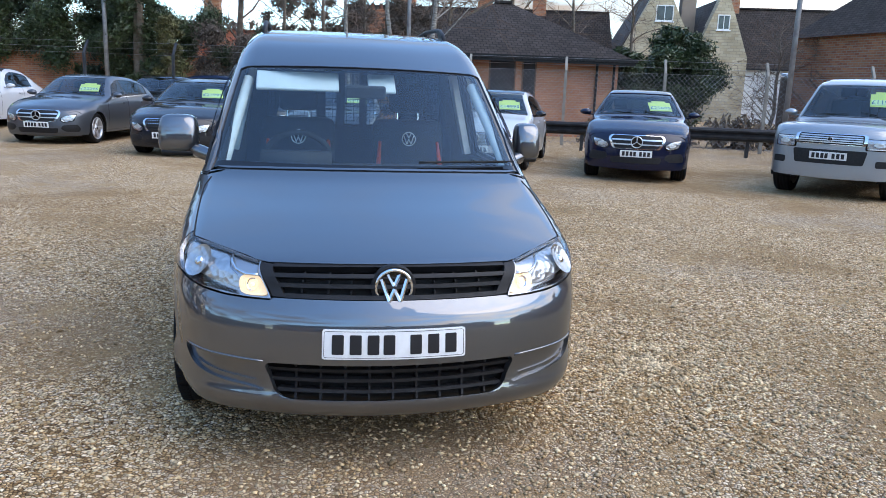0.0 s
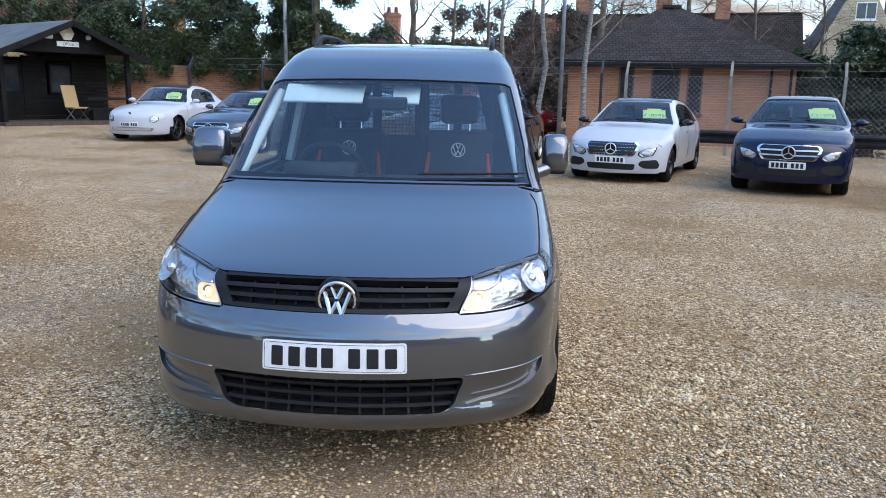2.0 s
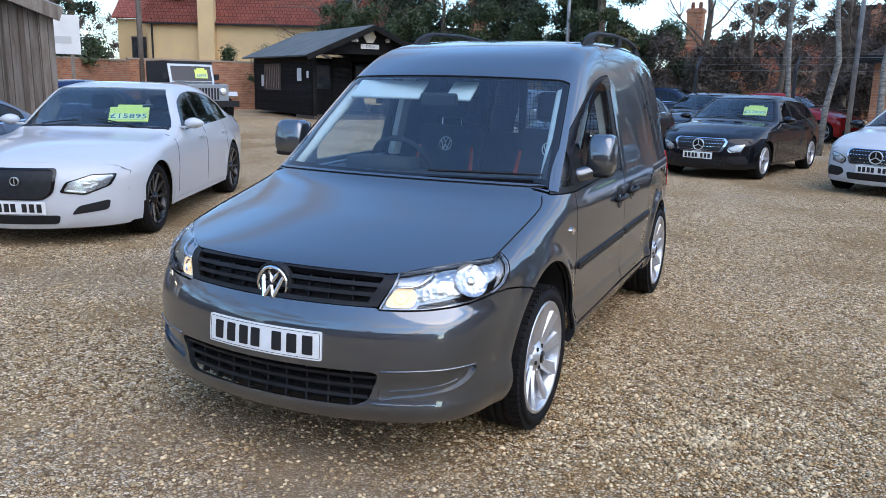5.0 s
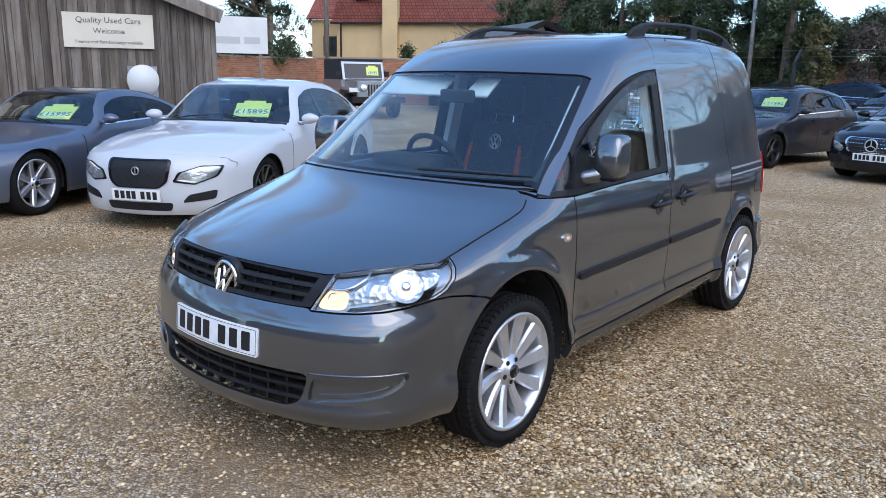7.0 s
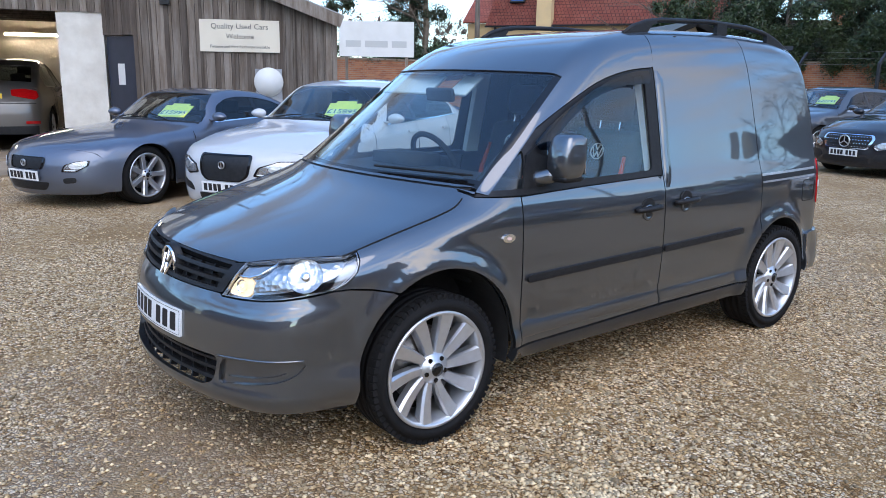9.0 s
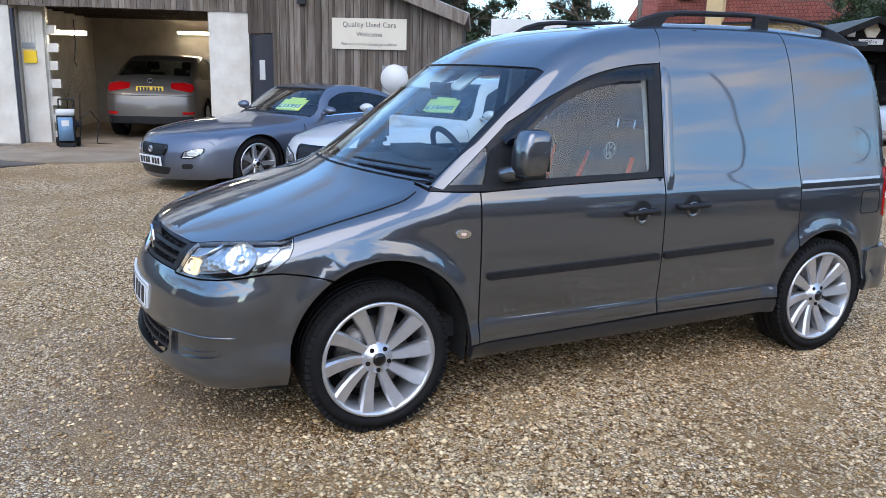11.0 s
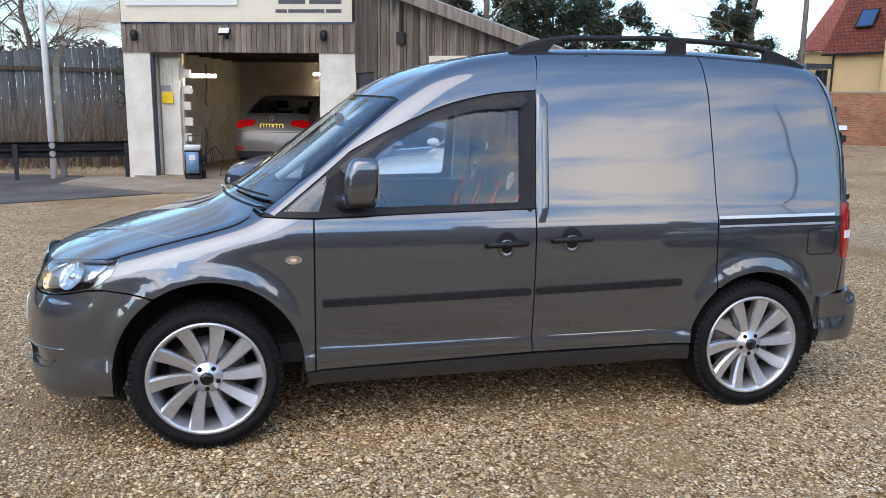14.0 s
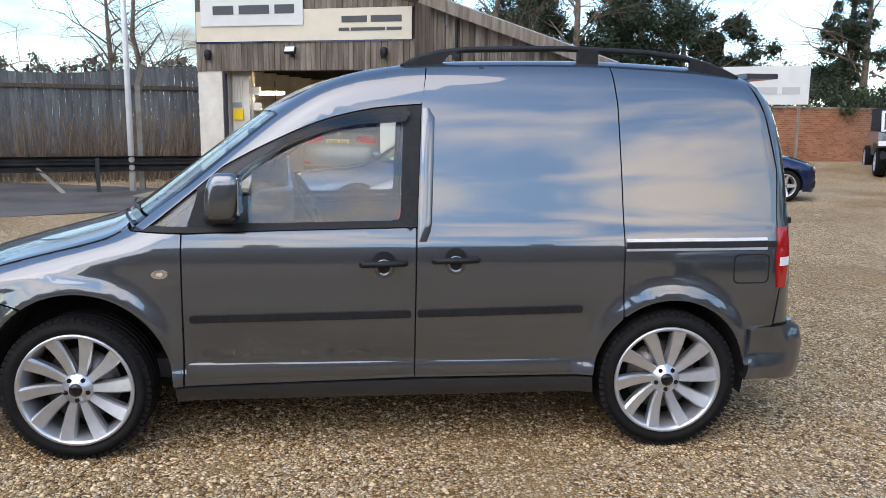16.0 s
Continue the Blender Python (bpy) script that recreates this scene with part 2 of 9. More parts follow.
def lathe(profile, steps=48, closed=False):
    """Turns (radius, x) points round the x axis."""
    bm = bmesh.new()
    rings = []
    for r, x in profile:
        rings.append([bm.verts.new((x, r * math.cos(2 * math.pi * k / steps), r * math.sin(2 * math.pi * k / steps))) for k in range(steps)])
    pairs = list(zip(rings, rings[1:])) + ([(rings[-1], rings[0])] if closed else [])
    for a, b in pairs:
        for k in range(steps):
            bm.faces.new((a[k], b[k], b[(k + 1) % steps], a[(k + 1) % steps]))
    for ring, (r, x) in ((rings[0], profile[0]), (rings[-1], profile[-1])):
        if not closed and r < 0.02:
            bm.faces.new(ring)
    bmesh.ops.recalc_face_normals(bm, faces=bm.faces)
    return bm


def arch(radius, depth, steps=30):
    """A wheel arch liner open below, turned round the x axis, its mouth at x = 0."""
    bm = bmesh.new()
    rows = []
    for k in range(steps + 1):
        a = radians(-14 + 208 * k / steps)
        rows.append([bm.verts.new((x, r * math.cos(a), r * math.sin(a))) for r, x in ((radius, 0.0), (radius, -depth), (0.0001, -depth))])
    for p, q in zip(rows, rows[1:]):
        for i in range(2):
            bm.faces.new((p[i], p[i + 1], q[i + 1], q[i]))
    return bm


def tube(points, radius, steps=8, bm=None, taper=None):
    """A round bar along points."""
    bm = bm or bmesh.new()
    pts = [Vector(p) for p in points]
    rings = []
    for i, p in enumerate(pts):
        d = (pts[min(i + 1, len(pts) - 1)] - pts[max(i - 1, 0)]).normalized()
        a = d.orthogonal().normalized() if i == 0 else (rings_a - d * rings_a.dot(d)).normalized()
        rings_a = a
        b = d.cross(a)
        r = radius if taper is None else radius + (taper - radius) * i / (len(pts) - 1)
        rings.append([bm.verts.new(p + (a * math.cos(2 * math.pi * k / steps) + b * math.sin(2 * math.pi * k / steps)) * r) for k in range(steps)])
    for a, b in zip(rings, rings[1:]):
        for k in range(steps):
            bm.faces.new((a[k], a[(k + 1) % steps], b[(k + 1) % steps], b[k]))
    bm.faces.new(rings[0][::-1])
    bm.faces.new(rings[-1])
    return bm


def lettering(name, words, size, material, m, parent=None, depth=0.003, align="CENTER"):
    """Words in the built-in font, as a mesh that lies in the x, y plane of m."""
    cu = bpy.data.curves.new(name, "FONT")
    cu.body, cu.size, cu.extrude, cu.align_x, cu.align_y = words, size, depth, align, "CENTER"
    cu.resolution_u = 2
    tmp = bpy.data.objects.new(name, cu)
    me = bpy.data.meshes.new_from_object(tmp)
    bpy.data.objects.remove(tmp)
    me.materials.clear()
    me.materials.append(material)
    return put(name, me, parent, m=m)


# ---- smooth bodies ----
def spline(pts, soft=0.0):
    """A smooth curve b(a) through (a, b) points, for arrays; soft rounds its knees."""
    xs, ys = np.array(pts, float).T
    h = np.diff(xs)
    d = np.diff(ys) / h
    m = np.zeros_like(xs)
    m[0], m[-1] = d[0], d[-1]
    for i in range(1, len(xs) - 1):
        if d[i - 1] * d[i] > 0:
            w1, w2 = 2 * h[i] + h[i - 1], h[i] + 2 * h[i - 1]
            m[i] = (w1 + w2) / (w1 / d[i - 1] + w2 / d[i])

    def base(x):
        x = np.clip(np.asarray(x, float), xs[0], xs[-1])
        i = np.clip(np.searchsorted(xs, x) - 1, 0, len(h) - 1)
        t = (x - xs[i]) / h[i]
        return ys[i] * (1 + 2 * t) * (1 - t) ** 2 + h[i] * m[i] * t * (1 - t) ** 2 + ys[i + 1] * t * t * (3 - 2 * t) + h[i] * m[i + 1] * t * t * (t - 1)

    if not soft:
        return base
    return lambda x: sum(w * base(np.asarray(x, float) + k * soft) for k, w in zip((-2, -1, 0, 1, 2), (0.1, 0.24, 0.32, 0.24, 0.1)))


def smax(a, b, k):
    h = np.maximum(k - np.abs(a - b), 0) / k
    return np.maximum(a, b) + h * h * k * 0.25


def shell(top, nose, tail, side, sweep=0.33, tail_sweep=0.12, crown=0.05, shoulder=0.5, plan_front=0.12, plan_rear=0.06, rear_from=2.0, length=3.4, nose_pow=0.4, arches=(), flare=0.02, r_edge=0.10, r_nose=0.06):
    """A body as the smooth overlap of a side view, a plan and a section: below zero inside. y runs from the front axle to the rear."""
    sw = spline([(-2, sweep), (0.9, sweep), (1.6, 0.0), (2.2, 0.0), (2.9, -tail_sweep), (5, -tail_sweep)])

    def f(p):
        x, y, z = np.abs(p[:, 0]), p[:, 1], p[:, 2]
        ye = y - sw(y) * x * x
        slope = (top(ye + 0.015) - top(ye - 0.015)) / 0.03
        ft = (z - top(ye) + crown * x * x) / np.sqrt(1 + np.minimum(slope * slope, 9))
        ff = nose(z) + sweep * x * x + nose_pow * x ** 8 - y
        fr = y - tail(z) + tail_sweep * x * x + 0.25 * x ** 8
        pl = plan_front * np.clip(-y / 0.85, 0, 2) ** 2 + plan_rear * np.clip((y - rear_from) / 1.2, 0, 2) ** 2
        bulge = 0
        for cy, cz, r in arches:
            d = np.sqrt((y - cy) ** 2 + (z - cz) ** 2) - r
            bulge = bulge + flare * np.exp(-(np.clip(d, 0, 9) / 0.055) ** 2)
        fs = x - side(z) + pl - bulge
        v = smax(smax(ft, ff, r_nose), fr, r_nose)
        return smax(v, fs, r_edge)

    f.top, f.side, f.sw, f.pf, f.pr, f.rf = top, side, sw, plan_front, plan_rear, rear_from
    return f


R_NOSE = 0.85


def rays(dom, uv):
    uv = np.asarray(uv, float)
    n = len(uv)
    o, d = np.zeros((n, 3)), np.zeros((n, 3))
    if dom == "side":
        o[:, 0], o[:, 1], o[:, 2], d[:, 0] = 1.6, uv[:, 0], uv[:, 1], -1.55
    elif dom == "top":
        o[:, 0], o[:, 1], o[:, 2], d[:, 2] = uv[:, 0], uv[:, 1], 3.0, -2.5
    else:
        kind, y0 = dom
        a = uv[:, 0] / R_NOSE
        s = -1 if kind == "nose" else 1
        d[:, 0], d[:, 1] = -2.2 * np.sin(a), -2.2 * s * np.cos(a)
        o[:, 1], o[:, 2] = y0, uv[:, 1]
        o -= d
    return o, d


def project(f, o, d):
    lo, hi = np.zeros(len(o)), np.ones(len(o))
    for _ in range(26):
        mid = (lo + hi) / 2
        inside = f(o + d * mid[:, None]) < 0
        hi = np.where(inside, mid, hi)
        lo = np.where(inside, lo, mid)
    return o + d * hi[:, None]


def gradient(f, p):
    g = np.zeros_like(p)
    for k in range(3):
        e = np.zeros(3)
        e[k] = 0.006
        g[:, k] = f(p + e) - f(p - e)
    return g / np.maximum(np.linalg.norm(g, axis=1), 1e-9)[:, None]


def onto(f, dom, uv):
    return project(f, *rays(dom, uv))


def flat(dom, p):
    """Back from places on a body to the two numbers of a domain."""
    p = np.asarray(p)
    if dom == "side":
        return p[:, 1:3]
    if dom == "top":
        return p[:, 0:2]
    kind, y0 = dom
    s = -1 if kind == "nose" else 1
    return np.stack([R_NOSE * np.arctan2(p[:, 0], s * (p[:, 1] - y0)), p[:, 2]], 1)


def smooth_loop(pts, n=6, closed=True):
    """A rounded line through points."""
    p = [np.array(q, float) for q in pts]
    k = len(p)
    out = []
    for i in range(k if closed else k - 1):
        a, b, c, d = (p[(i + j) % k] if closed else p[min(max(i + j, 0), k - 1)] for j in (-1, 0, 1, 2))
        for s in range(n):
            t = s / n
            out.append(0.5 * (2 * b + (c - a) * t + (2 * a - 5 * b + 4 * c - d) * t * t + (3 * b - a - 3 * c + d) * t ** 3))
    if not closed:
        out.append(p[-1])
    return np.array(out)


def rounded(pts, r, n=4):
    """A polygon with its corners rounded by r."""
    out = []
    p = [np.array(q, float) for q in pts]
    p = [q for i, q in enumerate(p) if np.linalg.norm(q - p[i - 1]) > 1e-4]
    for i, b in enumerate(p):
        a, c = p[i - 1], p[(i + 1) % len(p)]
        la, lc = np.linalg.norm(a - b), np.linalg.norm(c - b)
        q = min(r, la * 0.45, lc * 0.45)
        s, e = b + (a - b) / la * q, b + (c - b) / lc * q
        for k in range(n + 1):
            t = k / n
            out.append((1 - t) ** 2 * s + 2 * t * (1 - t) * b + t * t * e)
    return np.array(out)


def densify(loop, h):
    out = []
    for a, b in zip(loop, np.roll(loop, -1, axis=0)):
        n = max(1, int(np.ceil(np.linalg.norm(b - a) / h)))
        for k in range(n):
            out.append(a + (b - a) * k / n)
    keep = [out[0]]
    for q in out[1:]:
        if np.linalg.norm(q - keep[-1]) > 1e-4:
            keep.append(q)
    if np.linalg.norm(keep[0] - keep[-1]) < 1e-4:
        keep.pop()
    return np.array(keep)


def within(loop, q):
    x, y = q[:, 0][:, None], q[:, 1][:, None]
    a, b = loop, np.roll(loop, -1, axis=0)
    cross = (a[None, :, 1] > y) != (b[None, :, 1] > y)
    with np.errstate(divide="ignore", invalid="ignore"):
        at = a[None, :, 0] + (y - a[None, :, 1]) * (b[None, :, 0] - a[None, :, 0]) / (b[None, :, 1] - a[None, :, 1])
    return (np.sum(cross & (x < at), axis=1) % 2) == 1


def panel_mesh(name, f, dom, outline, material, holes=(), h=0.04, lift=0.0, thick=0.012, mirror=False):
    """A pressed panel: the outline filled, laid on the body, with folded edges."""
    loops = [densify(np.asarray(lp, float), h * 0.7) for lp in (outline, *holes)]
    pts = np.concatenate(loops)
    edges, at = [], 0
    for lp in loops:
        edges += [(at + i, at + (i + 1) % len(lp)) for i in range(len(lp))]
        at += len(lp)
    lo, hi = loops[0].min(0), loops[0].max(0)
    gx, gy = np.meshgrid(np.arange(lo[0] + h / 2, hi[0], h), np.arange(lo[1] + h / 2, hi[1], h))
    grid = np.stack([gx.ravel(), gy.ravel()], 1)
    grid = grid[within(loops[0], grid)] if len(grid) else grid
    for lp in loops[1:]:
        if len(grid):
            grid = grid[~within(lp, grid)]
    if len(grid):
        near = np.full(len(grid), 9.0)
        for k in range(0, len(pts), 200):
            near = np.minimum(near, np.sqrt(((grid[:, None] - pts[None, k:k + 200]) ** 2).sum(2)).min(1))
        grid = grid[near > 0.45 * h]
    everything = np.concatenate([pts, grid]) if len(grid) else pts
    out = geometry.delaunay_2d_cdt([Vector(q) for q in everything], edges, [], 0, 1e-6)
    uv = np.array([tuple(v) for v in out[0]])
    tris = np.array([t for t in out[2]])
    mid = uv[tris].mean(1)
    keep = within(loops[0], mid)
    for lp in loops[1:]:
        keep &= ~within(lp, mid)
    tris = tris[keep]
    p = onto(f, dom, uv)
    nrm = gradient(f, p)
    p = p + nrm * lift
    # face outwards
    t0 = tris[:, :3]
    way = np.einsum("ij,ij->i", np.cross(p[t0[:, 1]] - p[t0[:, 0]], p[t0[:, 2]] - p[t0[:, 0]]), nrm[t0[:, 0]])
    tris = np.where((way < 0)[:, None], tris[:, ::-1], tris)
    count = {}
    for t in tris:
        for i in range(3):
            e = (t[i], t[(i + 1) % 3])
            count[tuple(sorted(e))] = None if tuple(sorted(e)) in count else e
    rim = [e for e in count.values() if e is not None]
    v, nn, faces = list(p), list(nrm), [tuple(t) for t in tris]
    for a, b in rim:
        side_way = np.cross(p[b] - p[a], nrm[a])
        side_way = side_way / max(np.linalg.norm(side_way), 1e-9)
        k = len(v)
        v += [p[a], p[b], p[b] - nrm[b] * thick, p[a] - nrm[a] * thick]
        nn += [side_way] * 4
        faces.append((k + 1, k, k + 3, k + 2))
    v, nn = np.array(v), np.array(nn)
    if mirror:
        v, nn = v * (-1, 1, 1), nn * (-1, 1, 1)
        faces = [q[::-1] for q in faces]
    return mesh_of(name, v, faces, material, nn)


def panel(name, f, dom, outline, material, parent, label="", both=False, **kw):
    ob = put(name, panel_mesh(name, f, dom, outline, material, **kw), parent, label)
    if both:
        put(name, panel_mesh(name, f, dom, outline, material, mirror=True, **kw), parent, label)
    return ob


def arc(cy, cz, r, a0, a1, n=24):
    return [(cy + r * math.cos(radians(a0 + (a1 - a0) * k / n)), cz + r * math.sin(radians(a0 + (a1 - a0) * k / n))) for k in range(n + 1)]


def seam(f, ys, inset=0.0):
    """The edge between the flank and the top of a body, as places."""
    ys = np.asarray(ys, float)
    z = f.top(ys)
    for _ in range(4):
        pl = f.pf * np.clip(-ys / 0.85, 0, 2) ** 2 + f.pr * np.clip((ys - f.rf) / 1.2, 0, 2) ** 2
        x = f.side(z) - pl
        z = f.top(ys - f.sw(ys) * x * x) - 0.05 * x * x
    o = np.stack([x + 0.6, ys, z + 0.6 + inset], 1)
    d = np.tile(np.array([-1.2, 0, -1.2]), (len(ys), 1))
    return project(f, o, d)


# ---- cars: the common kit ----
def wheel_meshes(radius, width, rim_r, style, rim_mat):
    """The meshes of one wheel that faces +x, its outer face at x = 0."""
    t = radius - rim_r
    tread = [(rim_r, -0.012), (rim_r + 0.25 * t, 0.004), (rim_r + 0.62 * t, 0.008), (radius - 0.028, 0.0), (radius - 0.008, -0.014), (radius, -0.032)]
    w = width
    for k in range(1, 5):
        x = -w * k / 5
        tread += [(radius, x + 0.008), (radius - 0.009, x + 0.005), (radius - 0.009, x - 0.002), (radius, x - 0.005)]
    tread += [(radius, -w + 0.02), (radius - 0.02, -w), (rim_r, -w + 0.01)]
    out = {"tyre": (lathe(tread, 56), M_RUBBER)}
    out["wheel"] = (lathe([(rim_r + 0.004, -0.006), (rim_r + 0.002, 0.002), (rim_r - 0.010, 0.002), (rim_r - 0.016, -0.010), (rim_r - 0.030, -0.05), (rim_r - 0.035, -w + 0.02), (rim_r, -w)], 56), rim_mat)
    out["brake_disc"] = (lathe([(0.01, -0.10), (rim_r * 0.66, -0.10), (rim_r * 0.66, -0.12), (rim_r * 0.60, -0.12)], 40), M_STEEL)
    out["hub_barrel"] = (lathe([(0.01, -0.085), (rim_r - 0.03, -0.16), (rim_r - 0.03, -0.17)], 40), M_CAVITY)
    bm = bmesh.new()
    n = {"turbine": 10, "five": 5, "twin": 10, "star": 7}[style]
    spoke_r = rim_r - 0.008
    # one spoke: a ribbed blade from hub to rim
    twist = {"turbine": 0.10, "five": 0.0, "twin": 0.0, "star": 0.0}[style]
    w0, w1 = {"turbine": (0.016, 0.036), "five": (0.045, 0.030), "twin": (0.016, 0.018), "star": (0.030, 0.028)}[style]
    rings = []
    for i in range(8):
        s = i / 7
        r = 0.045 + (spoke_r - 0.045) * s
        ang = twist * s ** 1.3
        half = w0 + (w1 - w0) * s ** 0.8
        face = -0.030 + 0.030 * s ** 1.5
        c = Vector((0, math.cos(ang), math.sin(ang)))
        tdir = Vector((0, -math.sin(ang), math.cos(ang)))
        lean = 0.5 if style == "turbine" else 0.0
        rings.append([bm.verts.new(c * r + tdir * o * half + Vector((face - dz - lean * half * max(o, 0) * 0.8, 0, 0))) for o, dz in ((-1, 0.012), (-0.72, 0.0), (0.8, 0.0), (1, 0.010), (0.9, 0.05), (-0.9, 0.05))])
    for a, b in zip(rings, rings[1:]):
        for k in range(6):
            bm.faces.new((a[k], b[k], b[(k + 1) % 6], a[(k + 1) % 6]))
    bm.faces.new(rings[0][::-1])
    bm.faces.new(rings[-1])
    bmesh.ops.recalc_face_normals(bm, faces=bm.faces)
    out["spoke"] = (bm, rim_mat)
    out["hub_cap"] = (lathe([(0.072, -0.05), (0.066, -0.026), (0.040, -0.020), (0.036, -0.012), (0.031, -0.010), (0.005, -0.008)], 24), rim_mat)
    out["cap_badge"] = (lathe([(0.029, -0.010), (0.028, -0.005), (0.004, -0.004)], 20), M_GLOSSBLACK)
    out["wheel_nut"] = (lathe([(0.011, -0.05), (0.011, -0.018), (0.003, -0.016)], 6), M_GLOSSBLACK)
    made = {}
    for k, (b, material) in out.items():
        me = bpy.data.meshes.new(k)
        b.to_mesh(me)
        b.free()
        me.materials.append(material)
        me.polygons.foreach_set("use_smooth", [k not in ("spoke", "wheel_nut")] * len(me.polygons))
        made[k] = me
    made["count"] = n
    return made


def add_wheel(parent, W, m):
    """A wheel with tyre, spokes, disc and nuts."""
    wheel = put("wheel", W["wheel"], parent, m=m)
    for k in ("tyre", "brake_disc", "hub_barrel", "hub_cap", "cap_badge"):
        put(k, W[k], wheel)
    if "tread" in W:
        put("tread", W["tread"], wheel)
    for i in range(W["count"]):
        put("spoke", W["spoke"], wheel, m=pose(0, 0, 0, 360 * i / W["count"]))
    for i in range(5):
        put("wheel_nut", W["wheel_nut"], wheel, m=pose(0, 0, 0, 72 * i + 36) @ pose(0, 0, 0.050))
    return wheel


def four_wheels(parent, W, wb, track, z, steer=0.0):
    for y, s in ((0, steer), (wb, 0)):
        add_wheel(parent, W, pose(track, y, z, 0, 0, s))
        add_wheel(parent, W, pose(-track, y, z, 0, 0, 180 + s))


def seats(parent, rows, z, half=0.36, material=None):
    """Seats with cushion, back and headrest; y is where the cushion begins."""
    for y, xs in rows:
        for x in xs:
            seat = part("seat", turned(box(-0.25, 0, 0, 0.25, 0.5, 0.16), pose(x, y, z)), material or M_SEAT, parent, bevel=0.05, smooth=True)
            part("backrest", turned(box(-0.24, 0, 0, 0.24, 0.13, 0.60), pose(x, y + 0.45, z + 0.1, -14)), material or M_SEAT, seat, bevel=0.05, smooth=True)
            part("headrest", turned(box(-0.13, 0, 0, 0.13, 0.09, 0.17), pose(x, y + 0.63, z + 0.73, -8)), material or M_SEAT, seat, bevel=0.035, smooth=True)


def plate(parent, m, back=M_PLATEW, w=0.52, h=0.112):
    """A number plate whose characters are plain bars; it lies in the x, z plane and faces -y."""
    p = part("number_plate", turned(box(-w / 2, -0.006, -h / 2, w / 2, 0.004, h / 2), m), back, parent, bevel=0.003)
    for k, x in enumerate((-0.205, -0.142, -0.079, -0.022, 0.075, 0.140, 0.205)):
        part("plate_bar", turned(box(x - 0.021, -0.010, -0.037, x + 0.021, -0.004, 0.037), m), M_INK, p)
    return p


def price_card(parent, m, words):
    m = m @ Matrix.Scale(1.25, 4)
    card = part("price_card", turned(box(-0.16, -0.004, -0.11, 0.16, 0.004, 0.11), m), M_CARD, parent, "yellow-green price card behind the glass")
    part("card_strip", turned(box(-0.145, -0.008, -0.085, 0.145, -0.004, 0.005), m), M_CARDPALE, card)
    part("card_tab", turned(box(-0.10, -0.0035, 0.105, 0.10, 0.0035, 0.15), m), M_CARD, card)
    lettering("price", words, 0.10, M_CARDINK, m @ pose(0, -0.010, -0.04, 90), card, 0.001)
    return card


def ring_badge(parent, m, r, spokes=3, material=None, face=None):
    """A round badge: a ring with plain spokes on a dark face; it faces -y."""
    b = part("badge", turned(lathe([(r, -0.004), (r, 0.010), (r * 0.86, 0.014), (r * 0.84, 0.006), (r * 0.84, -0.004)], 32, True), m @ pose(0, 0, 0, 0, 0, -90)), material or M_ALLOY, parent, smooth=True)
    part("badge_face", turned(lathe([(r * 0.86, 0.0), (r * 0.86, 0.003), (0.002, 0.004)], 28), m @ pose(0, 0, 0, 0, 0, -90)), face or M_GLOSSBLACK, b)
    for k in range(spokes):
        part("badge_bar", turned(box(-r * 0.07, -0.012, 0, r * 0.07, -0.003, r * 0.88), m @ pose(0, 0, 0, 0, 360 * k / spokes)), material or M_ALLOY, b)
    return b


